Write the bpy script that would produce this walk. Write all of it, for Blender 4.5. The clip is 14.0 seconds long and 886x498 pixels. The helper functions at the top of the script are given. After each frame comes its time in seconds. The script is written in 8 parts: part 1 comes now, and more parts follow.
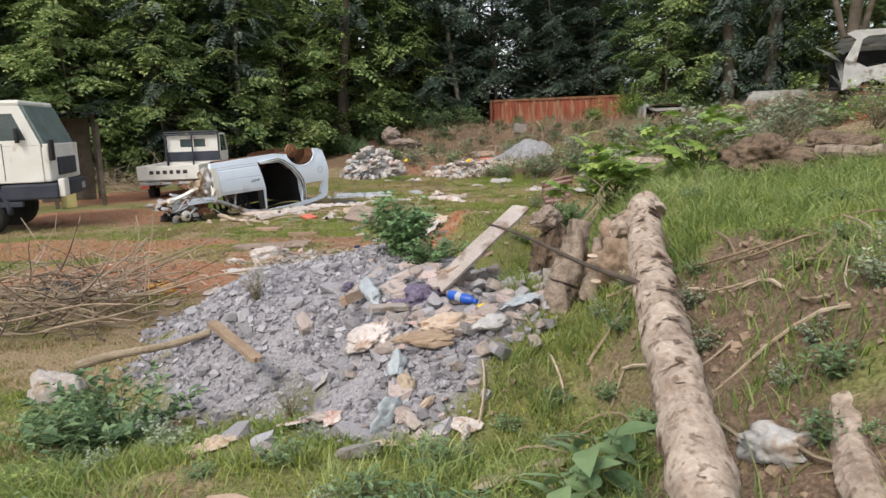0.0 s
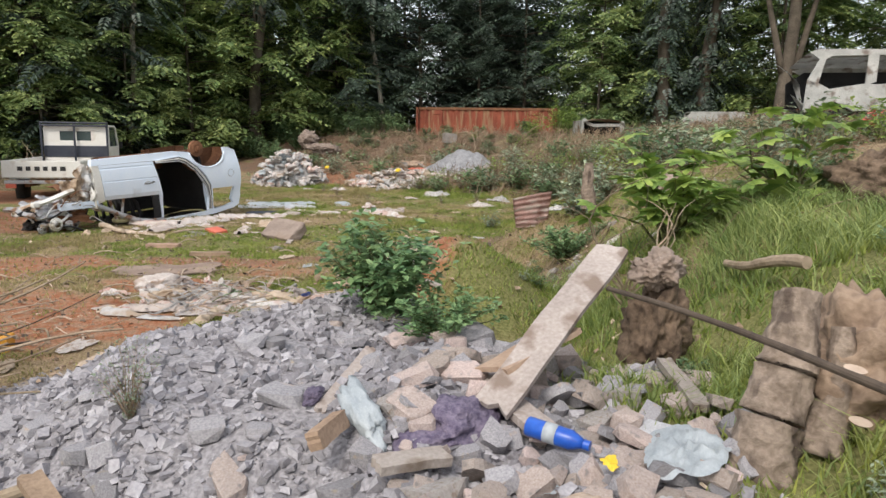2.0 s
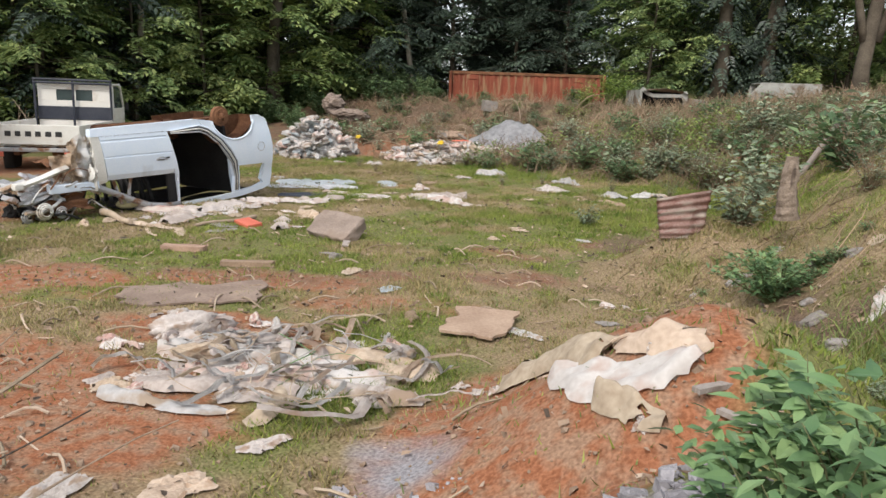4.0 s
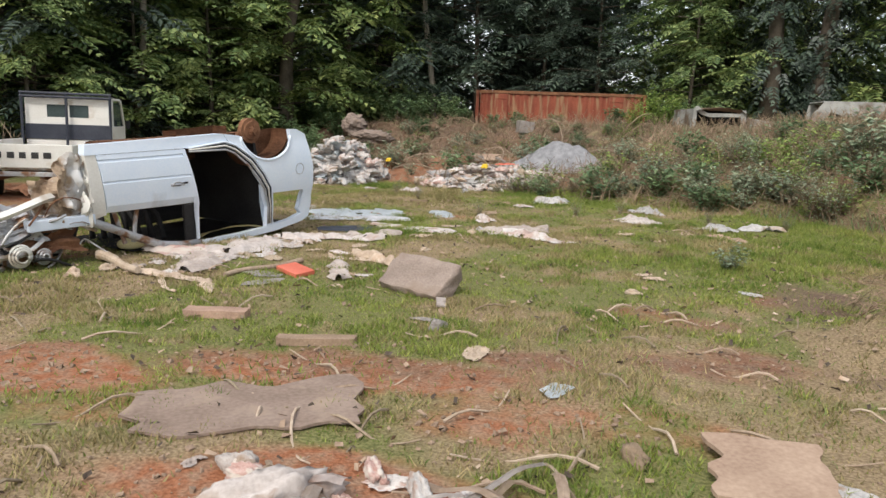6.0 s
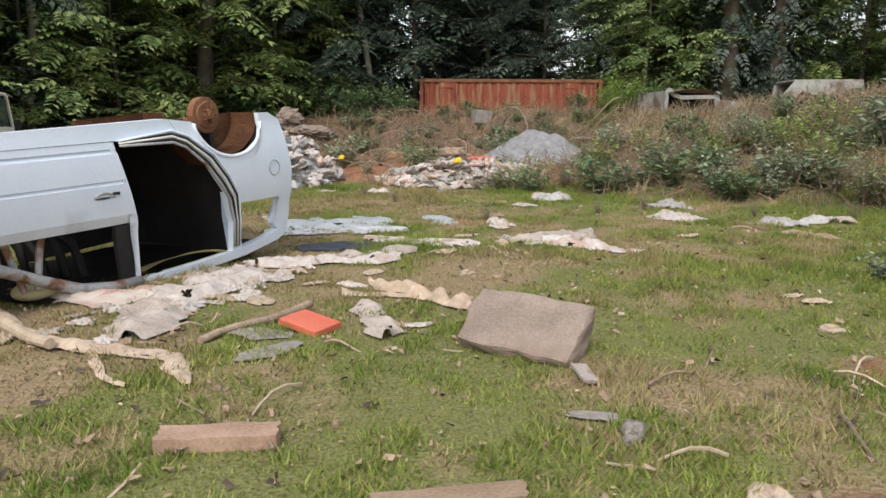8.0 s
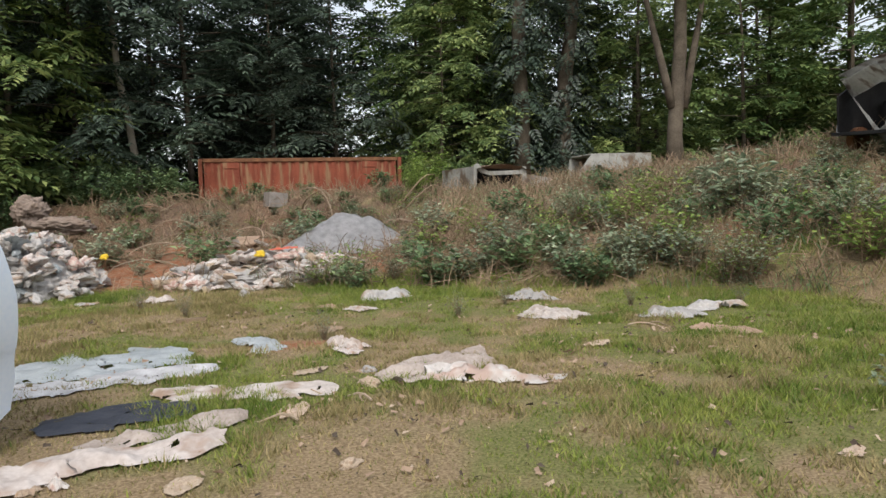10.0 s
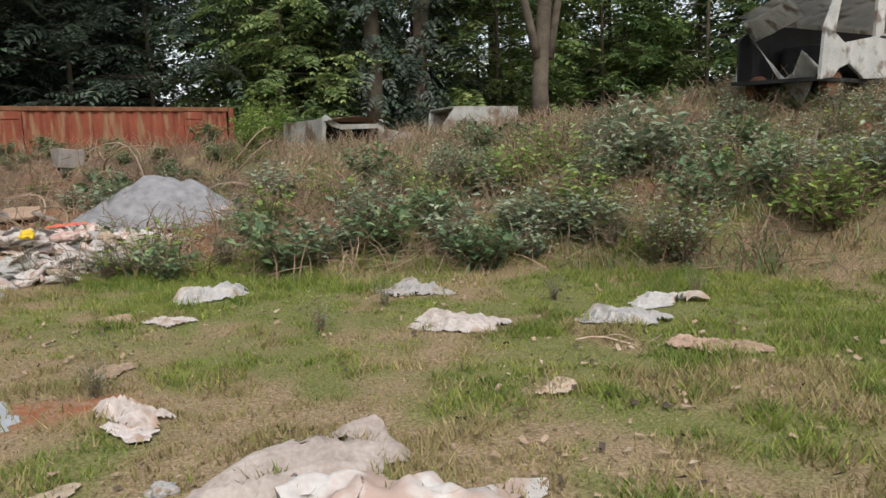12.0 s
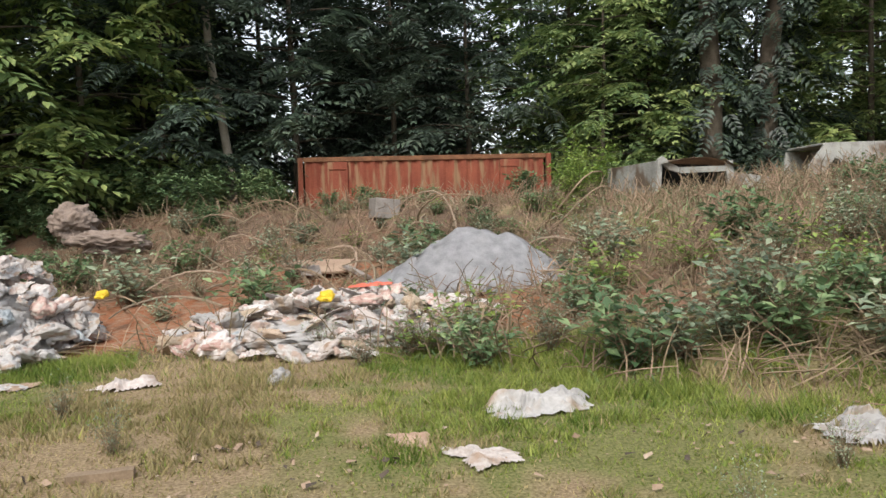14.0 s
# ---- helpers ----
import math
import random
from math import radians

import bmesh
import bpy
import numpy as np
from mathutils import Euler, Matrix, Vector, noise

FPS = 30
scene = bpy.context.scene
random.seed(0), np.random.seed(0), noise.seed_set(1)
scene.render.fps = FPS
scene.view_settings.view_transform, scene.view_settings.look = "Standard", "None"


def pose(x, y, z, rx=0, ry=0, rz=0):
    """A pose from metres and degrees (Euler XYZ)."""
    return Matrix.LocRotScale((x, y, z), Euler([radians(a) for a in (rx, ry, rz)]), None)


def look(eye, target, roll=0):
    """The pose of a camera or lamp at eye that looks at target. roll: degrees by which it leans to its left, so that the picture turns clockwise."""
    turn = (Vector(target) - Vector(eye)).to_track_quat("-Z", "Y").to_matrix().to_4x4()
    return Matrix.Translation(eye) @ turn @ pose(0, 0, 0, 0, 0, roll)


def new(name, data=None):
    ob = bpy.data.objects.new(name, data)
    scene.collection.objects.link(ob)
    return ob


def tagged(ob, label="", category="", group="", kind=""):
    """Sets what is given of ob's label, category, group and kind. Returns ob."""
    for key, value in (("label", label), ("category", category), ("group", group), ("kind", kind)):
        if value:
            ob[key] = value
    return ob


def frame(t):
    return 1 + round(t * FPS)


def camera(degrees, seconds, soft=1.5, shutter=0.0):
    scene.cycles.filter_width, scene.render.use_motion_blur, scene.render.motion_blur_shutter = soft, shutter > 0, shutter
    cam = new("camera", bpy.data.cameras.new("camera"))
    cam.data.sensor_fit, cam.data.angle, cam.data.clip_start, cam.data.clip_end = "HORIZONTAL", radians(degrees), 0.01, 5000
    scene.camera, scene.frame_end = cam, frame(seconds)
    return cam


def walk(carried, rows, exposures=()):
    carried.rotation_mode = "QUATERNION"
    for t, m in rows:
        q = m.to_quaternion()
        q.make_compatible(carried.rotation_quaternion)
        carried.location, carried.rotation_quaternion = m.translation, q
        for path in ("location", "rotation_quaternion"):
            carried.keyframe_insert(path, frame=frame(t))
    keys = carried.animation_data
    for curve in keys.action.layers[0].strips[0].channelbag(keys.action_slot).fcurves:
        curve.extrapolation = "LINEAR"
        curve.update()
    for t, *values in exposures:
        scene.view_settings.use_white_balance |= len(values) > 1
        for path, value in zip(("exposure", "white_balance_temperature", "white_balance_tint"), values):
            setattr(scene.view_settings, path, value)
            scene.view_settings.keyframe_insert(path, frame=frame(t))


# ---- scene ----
cam = camera(62.2, 14.0)
PATH = [
    (0, (1.566, -1.311, 1.82), (1.052, 0.592, 1.482), -2.0),
    (0.5, (1.239, -0.783, 1.836), (1.064, 1.165, 1.421), -0.3),
    (1, (0.901, -0.251, 1.817), (0.672, 1.709, 1.493), 1.4),
    (1.5, (0.688, 0.276, 1.717), (0.533, 2.249, 1.433), 1.7),
    (2, (0.389, 0.919, 1.659), (0.126, 2.877, 1.349), 0.8),
    (2.5, (0.05, 1.562, 1.624), (-0.199, 3.478, 1.107), 1.3),
    (3, (-0.278, 2.325, 1.545), (-0.534, 4.243, 1.037), 0.7),
    (3.5, (-0.693, 2.868, 1.647), (-0.955, 4.802, 1.21), 2.2),
    (3.7, (-0.858, 3.04, 1.714), (-1.127, 4.981, 1.313), 2.1),
    (5.8, (-2.463, 5.434, 1.518), (-2.71, 7.373, 1.092), 2.4),
    (6, (-2.579, 5.588, 1.467), (-2.84, 7.543, 1.134), 2.1),
    (6.5, (-2.921, 6.191, 1.367), (-3.247, 8.156, 1.188), 1.3),
    (7, (-3.342, 6.756, 1.328), (-3.716, 8.714, 1.167), -1.0),
    (7.5, (-3.676, 7.409, 1.25), (-3.89, 9.383, 1.015), -0.1),
    (8, (-4.011, 7.927, 1.236), (-4.045, 9.899, 0.905), 0.3),
    (8.2, (-4.146, 8.186, 1.261), (-4.08, 10.157, 0.932), -1.7),
    (8.5, (-4.273, 8.507, 1.264), (-4.073, 10.474, 0.958), -2.3),
    (9, (-4.447, 9.143, 1.281), (-4.175, 11.109, 1.034), -1.6),
    (9.2, (-4.519, 9.408, 1.278), (-4.186, 11.376, 1.152), -1.4),
    (11.3, (-4.054, 12.153, 1.337), (-3.301, 14.0, 1.187), -2.7),
    (11.5, (-3.974, 12.447, 1.297), (-3.199, 14.285, 1.153), -2.2),
    (12, (-3.763, 13.043, 1.295), (-2.821, 14.79, 1.048), -1.7),
    (12.5, (-3.592, 13.675, 1.336), (-2.845, 15.52, 1.142), -2.4),
    (13, (-3.473, 14.272, 1.351), (-2.775, 16.14, 1.201), -2.2),
    (13.5, (-3.392, 14.906, 1.35), (-3.052, 16.876, 1.263), -2.1),
    (14, (-3.473, 15.513, 1.304), (-3.29, 17.502, 1.216), -1.6),
]
# the film camera opens and closes a little on its way
EXPOSURES = [(0, 0.46), (3.5, 0.48), (7, 0.46), (8.5, 0.37), (9.2, 0.30), (11.3, 0.30), (12.5, 0.31), (13.2, 0.44), (14, 0.60)]
walk(cam, [(t, look(eye, target, roll)) for t, eye, target, roll in PATH], EXPOSURES)

# ---- world and light: overcast, light from high in front of the trees ----
SUN_EL, SUN_AZ = radians(47), radians(197)
sky = bpy.data.worlds.new("sky")
scene.world = sky
sky.use_nodes = True
sn = sky.node_tree.nodes
tex = sn.new("ShaderNodeTexSky")
tex.sky_type, tex.sun_disc = "NISHITA", False
tex.sun_elevation, tex.sun_rotation = SUN_EL, SUN_AZ
tex.air_density, tex.dust_density, tex.ozone_density = 1.0, 4.0, 1.0
soften = sn.new("ShaderNodeMixRGB")
soften.inputs[0].default_value = 0.6
soften.inputs[2].default_value = (6.05, 6.2, 6.35, 1)
sky.node_tree.links.new(tex.outputs[0], soften.inputs[1])
sky.node_tree.links.new(soften.outputs[0], sn["Background"].inputs[0])
sn["Background"].inputs[1].default_value = 0.15
sun = new("sun", bpy.data.lights.new("sun", "SUN"))
sun.data.energy, sun.data.angle, sun.data.color = 1.6, radians(14), (1.0, 0.96, 0.9)
sun.matrix_world = look((0, 0, 30), (math.sin(SUN_AZ) * -math.cos(SUN_EL) * 10, -math.cos(SUN_AZ) * math.cos(SUN_EL) * 10, 30 - math.sin(SUN_EL) * 10))


# ---- materials ----
def mat(name, a, b, rough=0.85, metal=0.0, scale=3.0, fine=40.0, bump=0.3, stain=None, stain_at=0.6, stain_scale=1.2, obj=0.0, island=0.0, trans=0.0, spec=0.3, stretch=(1, 1, 1)):
    """Two colours mixed by noise at two scales, an optional stain colour, relief, and a tint that varies from piece to piece."""
    m = bpy.data.materials.new(name)
    m.use_nodes = True
    nt = m.node_tree
    n, l = nt.nodes, nt.links
    p = n["Principled BSDF"]
    p.inputs["Roughness"].default_value, p.inputs["Metallic"].default_value = rough, metal
    p.inputs["Specular IOR Level"].default_value = spec
    co = n.new("ShaderNodeTexCoord")
    big, small = n.new("ShaderNodeTexNoise"), n.new("ShaderNodeTexNoise")
    for t, sc, de in ((big, scale, 4), (small, fine, 3)):
        t.inputs["Scale"].default_value, t.inputs["Detail"].default_value = sc, de
        l.new(co.outputs["Object"], t.inputs["Vector"])
    mix = n.new("ShaderNodeMath")
    mix.operation = "MULTIPLY_ADD"
    mix.inputs[1].default_value = 0.6
    l.new(big.outputs[0], mix.inputs[0])
    part_ = n.new("ShaderNodeMath")
    part_.operation = "MULTIPLY"
    part_.inputs[1].default_value = 0.4
    l.new(small.outputs[0], part_.inputs[0])
    l.new(part_.outputs[0], mix.inputs[2])
    ramp = n.new("ShaderNodeValToRGB")
    ramp.color_ramp.elements[0].position, ramp.color_ramp.elements[1].position = 0.36, 0.64
    ramp.color_ramp.elements[0].color, ramp.color_ramp.elements[1].color = (*a, 1), (*b, 1)
    l.new(mix.outputs[0], ramp.inputs[0])
    col = ramp.outputs[0]
    if stain:
        sx = n.new("ShaderNodeTexNoise")
        sx.inputs["Scale"].default_value, sx.inputs["Detail"].default_value = stain_scale, 6
        mp = n.new("ShaderNodeMapping")
        mp.inputs["Scale"].default_value = stretch
        l.new(co.outputs["Object"], mp.inputs["Vector"])
        l.new(mp.outputs[0], sx.inputs["Vector"])
        sr = n.new("ShaderNodeMapRange")
        sr.inputs[1].default_value, sr.inputs[2].default_value = stain_at - 0.06, stain_at + 0.06
        l.new(sx.outputs[0], sr.inputs[0])
        sm = n.new("ShaderNodeMixRGB")
        sm.inputs[2].default_value = (*stain, 1)
        l.new(sr.outputs[0], sm.inputs[0])
        l.new(col, sm.inputs[1])
        col = sm.outputs[0]
    for amount, node, out in ((obj, "ShaderNodeObjectInfo", "Random"), (island, "ShaderNodeNewGeometry", "Random Per Island")):
        if amount:
            src = n.new(node)
            rg = n.new("ShaderNodeMapRange")
            rg.inputs[3].default_value, rg.inputs[4].default_value = 1 - amount, 1 + amount
            l.new(src.outputs[out], rg.inputs[0])
            hv = n.new("ShaderNodeHueSaturation")
            l.new(rg.outputs[0], hv.inputs["Value"])
            hs = n.new("ShaderNodeMapRange")
            hs.inputs[3].default_value, hs.inputs[4].default_value = 0.5 + 0.06 * amount, 0.5 - 0.06 * amount
            l.new(src.outputs[out], hs.inputs[0])
            l.new(hs.outputs[0], hv.inputs["Hue"])
            l.new(col, hv.inputs["Color"])
            col = hv.outputs[0]
    l.new(col, p.inputs["Base Color"])
    if bump:
        bn = n.new("ShaderNodeBump")
        bn.inputs["Strength"].default_value, bn.inputs["Distance"].default_value = bump, 0.02
        l.new(mix.outputs[0], bn.inputs["Height"])
        l.new(bn.outputs[0], p.inputs["Normal"])
    if trans:
        tr, ms = n.new("ShaderNodeBsdfTranslucent"), n.new("ShaderNodeMixShader")
        ms.inputs[0].default_value = trans
        l.new(col, tr.inputs[0])
        l.new(p.outputs[0], ms.inputs[1])
        l.new(tr.outputs[0], ms.inputs[2])
        l.new(ms.outputs[0], n["Material Output"].inputs[0])
    return m


M = dict(
    van_paint=mat("faded_van_paint", (0.66, 0.75, 0.87), (0.76, 0.82, 0.90), 0.38, scale=1.5, bump=0.02, stain=(0.36, 0.36, 0.36), stain_at=0.72, spec=0.5),
    bare_steel=mat("bare_steel", (0.32, 0.33, 0.35), (0.50, 0.50, 0.50), 0.5, 0.3, stain=(0.22, 0.12, 0.07), stain_at=0.58, stain_scale=6),
    rust=mat("rust", (0.12, 0.055, 0.030), (0.24, 0.115, 0.06), 0.9, scale=5, bump=0.5, stain=(0.10, 0.05, 0.03), stain_at=0.6),
    rust_sheet=mat("rust_sheet", (0.24, 0.16, 0.105), (0.45, 0.35, 0.25), 0.85, scale=6, bump=0.3, stain=(0.62, 0.62, 0.62), stain_at=0.56, stain_scale=4),
    black=mat("matt_black", (0.011, 0.011, 0.012), (0.030, 0.029, 0.030), 0.7, bump=0.2),
    rubber=mat("rubber", (0.015, 0.015, 0.015), (0.04, 0.038, 0.035), 0.9, bump=0.3),
    white_paint=mat("chalky_white_paint", (0.62, 0.60, 0.55), (0.74, 0.73, 0.69), 0.6, scale=2, bump=0.05, stain=(0.42, 0.34, 0.26), stain_at=0.68, stain_scale=2.5),
    navy=mat("dark_grey_paint", (0.025, 0.03, 0.045), (0.05, 0.055, 0.07), 0.6),
    letter=mat("black_lettering", (0.02, 0.02, 0.02), (0.04, 0.04, 0.04), 0.7),
    burnt=mat("burnt_van_paint", (0.34, 0.34, 0.325), (0.55, 0.545, 0.52), 0.75, scale=3, bump=0.2, stain=(0.20, 0.165, 0.14), stain_at=0.59, stain_scale=3.2),
    old_van=mat("weathered_grey_panel", (0.24, 0.24, 0.22), (0.42, 0.42, 0.39), 0.8, scale=3, bump=0.2, stain=(0.16, 0.12, 0.09), stain_at=0.56, stain_scale=2.0),
    container=mat("rusty_red_container_paint", (0.16, 0.040, 0.024), (0.27, 0.080, 0.045), 0.8, scale=1.6, bump=0.1, stain=(0.27, 0.16, 0.09), stain_at=0.56, stain_scale=2.5, stretch=(2.5, 2.5, 0.35)),
    glass=mat("dark_cab_glass", (0.05, 0.07, 0.07), (0.08, 0.10, 0.10), 0.08, bump=0.0, spec=0.6),
    screen_glass=mat("grey_green_windscreen", (0.13, 0.17, 0.165), (0.20, 0.25, 0.24), 0.08, bump=0.0, spec=0.6),
    concrete=mat("concrete", (0.28, 0.255, 0.24), (0.43, 0.395, 0.37), 0.95, scale=5, fine=70, bump=0.6, stain=(0.26, 0.20, 0.16), stain_at=0.62, stain_scale=3),
    stone=mat("grey_rubble", (0.22, 0.21, 0.225), (0.40, 0.385, 0.395), 0.95, scale=6, fine=80, bump=0.5, obj=0.28, stain=(0.40, 0.33, 0.26), stain_at=0.68, stain_scale=0.9),
    gravel=mat("grey_gravel", (0.20, 0.19, 0.205), (0.37, 0.355, 0.37), 0.95, scale=6, fine=80, bump=0.4, island=0.35),
    brick_stone=mat("pinkish_rubble", (0.34, 0.27, 0.24), (0.52, 0.44, 0.40), 0.95, scale=6, fine=80, bump=0.5, obj=0.25, stain=(0.26, 0.23, 0.22), stain_at=0.62, stain_scale=1.5),
    plank=mat("weathered_plank", (0.27, 0.23, 0.205), (0.43, 0.38, 0.345), 0.95, scale=3, fine=60, bump=0.5, obj=0.15, stain=(0.20, 0.155, 0.125), stain_at=0.58, stain_scale=6),
    wood=mat("split_timber", (0.22, 0.15, 0.105), (0.38, 0.27, 0.19), 0.9, scale=4, fine=60, bump=0.5, obj=0.2),
    bark=mat("pale_bare_log", (0.23, 0.170, 0.130), (0.47, 0.385, 0.315), 0.95, scale=9, fine=45, bump=1.0, stain=(0.17, 0.12, 0.085), stain_at=0.60, stain_scale=24),
    stump_wood=mat("grey_stump_wood", (0.17, 0.13, 0.10), (0.34, 0.27, 0.215), 0.95, scale=12, fine=60, bump=0.9, stain=(0.10, 0.075, 0.06), stain_at=0.58, stain_scale=14, stretch=(1, 1, 0.2)),
    trunk=mat("tree_bark", (0.065, 0.052, 0.040), (0.15, 0.125, 0.095), 0.95, scale=3, fine=30, bump=0.7),
    pale_trunk=mat("pale_tree_bark", (0.22, 0.19, 0.15), (0.34, 0.31, 0.26), 0.95, scale=3, fine=30, bump=0.5),
    leaf_dark=mat("dark_tree_leaf", (0.054, 0.086, 0.062), (0.115, 0.155, 0.115), 0.42, scale=0.25, fine=4, bump=0, island=0.55, obj=0.25, trans=0.32, spec=0.6),
    leaf_mid=mat("tree_leaf", (0.115, 0.190, 0.066), (0.230, 0.310, 0.112), 0.45, scale=0.3, fine=4, bump=0, island=0.5, obj=0.25, trans=0.35, spec=0.5),
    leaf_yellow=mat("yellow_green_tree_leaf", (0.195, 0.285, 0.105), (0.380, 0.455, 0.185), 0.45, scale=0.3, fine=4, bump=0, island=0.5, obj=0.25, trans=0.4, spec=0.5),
    leaf_lime=mat("light_green_leaf", (0.175, 0.285, 0.060), (0.320, 0.420, 0.110), 0.5, scale=0.8, fine=9, bump=0, island=0.35, trans=0.3),
    leaf_weed=mat("weed_leaf", (0.110, 0.190, 0.085), (0.205, 0.290, 0.140), 0.55, scale=0.8, fine=9, bump=0, island=0.4, obj=0.2, trans=0.25),
    leaf_grey=mat("dusty_weed_leaf", (0.170, 0.230, 0.145), (0.320, 0.370, 0.255), 0.55, scale=0.8, fine=9, bump=0, island=0.4, obj=0.25, trans=0.2),
    leaf_bush=mat("bush_leaf", (0.120, 0.225, 0.095), (0.230, 0.345, 0.150), 0.5, scale=2, fine=12, bump=0, island=0.35, trans=0.25, spec=0.4),
    flower=mat("red_bract", (0.50, 0.09, 0.07), (0.66, 0.20, 0.14), 0.7, bump=0, island=0.3, trans=0.2),
    stem=mat("green_stem", (0.10, 0.12, 0.05), (0.18, 0.16, 0.08), 0.8, bump=0.1),
    straw=mat("dry_stalk", (0.16, 0.115, 0.075), (0.35, 0.265, 0.175), 0.95, scale=1.2, bump=0.1, island=0.35),
    twig=mat("dry_wood", (0.20, 0.15, 0.10), (0.38, 0.30, 0.22), 0.95, scale=6, bump=0.3, obj=0.2),
    dark_twig=mat("dark_dead_branch", (0.055, 0.042, 0.034), (0.11, 0.085, 0.065), 0.95, scale=6, bump=0.4),
    soil=mat("red_soil", (0.24, 0.10, 0.055), (0.36, 0.17, 0.10), 0.98, scale=3, fine=30, bump=0.7),
    brown_soil=mat("brown_soil", (0.20, 0.14, 0.10), (0.34, 0.25, 0.18), 0.98, scale=5, fine=40, bump=0.8),
    # brown soil darkened for the clods, their shadow mixed into the colour
    shaded_soil=mat("shaded_root_soil", (0.060, 0.042, 0.030), (0.21, 0.15, 0.105), 0.98, scale=7, fine=40, bump=1.0),
    sack=mat("dirty_white_sack", (0.38, 0.33, 0.30), (0.58, 0.53, 0.50), 0.8, scale=4, fine=30, bump=0.4, obj=0.2, stain=(0.32, 0.23, 0.17), stain_at=0.58, stain_scale=3),
    white_plastic=mat("white_plastic_film", (0.36, 0.345, 0.335), (0.56, 0.545, 0.53), 0.5, scale=5, fine=30, bump=0.3, trans=0.15, obj=0.15, stain=(0.36, 0.28, 0.21), stain_at=0.60, stain_scale=4),
    bag=mat("white_rubbish_bag", (0.55, 0.51, 0.48), (0.72, 0.69, 0.66), 0.6, scale=5, fine=30, bump=0.3, trans=0.2, obj=0.18, stain=(0.52, 0.39, 0.33), stain_at=0.57, stain_scale=4),
    blue_plastic=mat("pale_blue_plastic", (0.36, 0.40, 0.43), (0.52, 0.56, 0.58), 0.45, scale=4, bump=0.1, trans=0.2),
    paper=mat("stained_paper", (0.34, 0.26, 0.19), (0.54, 0.44, 0.34), 0.9, scale=5, fine=30, bump=0.4, obj=0.15, stain=(0.36, 0.25, 0.16), stain_at=0.64, stain_scale=5),
    card=mat("brown_cardboard", (0.27, 0.185, 0.13), (0.42, 0.31, 0.225), 0.92, scale=3, bump=0.2, obj=0.12),
    cloth=mat("dusty_grey_cloth", (0.30, 0.25, 0.22), (0.46, 0.40, 0.36), 0.95, scale=5, bump=0.3),
    purple=mat("purple_cloth", (0.075, 0.06, 0.105), (0.22, 0.185, 0.25), 0.85, scale=14, bump=0.8),
    blue=mat("blue_plastic", (0.01, 0.06, 0.36), (0.02, 0.11, 0.50), 0.35, bump=0.05, spec=0.5),
    yellow=mat("yellow_plastic", (0.68, 0.44, 0.02), (0.80, 0.58, 0.06), 0.5, bump=0.05),
    pale_yellow=mat("pale_yellow_foam", (0.55, 0.50, 0.26), (0.68, 0.62, 0.38), 0.9, bump=0.3),
    orange=mat("orange_red_plastic", (0.52, 0.115, 0.07), (0.62, 0.17, 0.11), 0.6, bump=0.05),
    rusty_orange=mat("orange_painted_steel", (0.55, 0.24, 0.03), (0.66, 0.33, 0.05), 0.6, bump=0.1, stain=(0.22, 0.10, 0.05), stain_at=0.62),
    tarp=mat("grey_woven_tarp", (0.33, 0.33, 0.345), (0.56, 0.56, 0.575), 0.6, scale=8, fine=90, bump=0.3),
    stripe=mat("faded_red_sheet", (0.36, 0.20, 0.17), (0.55, 0.40, 0.35), 0.8, scale=4, bump=0.2, stain=(0.56, 0.50, 0.44), stain_at=0.54, stain_scale=5, stretch=(0.5, 1, 3)),
    slab=mat("dusty_slab_concrete", (0.20, 0.155, 0.128), (0.33, 0.265, 0.225), 0.95, scale=4, fine=60, bump=0.7, stain=(0.24, 0.18, 0.14), stain_at=0.60, stain_scale=3),
    hardboard=mat("sodden_hardboard", (0.19, 0.135, 0.105), (0.31, 0.235, 0.190), 0.9, scale=3, bump=0.3, stain=(0.33, 0.25, 0.19), stain_at=0.62, stain_scale=4),
    mud=mat("grey_mud", (0.20, 0.18, 0.16), (0.32, 0.29, 0.27), 0.9, scale=5, bump=0.5),
    wall_yellow=mat("yellow_painted_board", (0.42, 0.36, 0.14), (0.52, 0.46, 0.22), 0.85, bump=0.1),
)


# ---- shape helpers ----
def finish(me, material, smooth=False):
    me.materials.append(material)
    me.polygons.foreach_set("use_smooth", [bool(smooth)] * len(me.polygons))
    return me


def part(name, bm, material, parent=None, label="", smooth=False):
    """Links a bmesh as one mesh object under a thing or under a part."""
    me = bpy.data.meshes.new(name)
    bm.to_mesh(me)
    bm.free()
    return attach(name, finish(me, material, smooth), parent, label)


def crisp(ob, angle=32):
    """Smooth shading that keeps folds and edges sharp."""
    ob.data.polygons.foreach_set("use_smooth", [True] * len(ob.data.polygons))
    ob.data.set_sharp_from_angle(angle=radians(angle))
    return ob


def attach(name, me, parent=None, label="", m=None):
    ob = new(name, me)
    if parent:
        ob.parent = parent
    if m is not None:
        ob.matrix_basis = m
    return tagged(ob, label) if label else ob


def thing(name, m, label, category, group=""):
    ob = new(name)
    ob.empty_display_size = 0.2
    ob.matrix_world = m
    return tagged(ob, label, category, group)


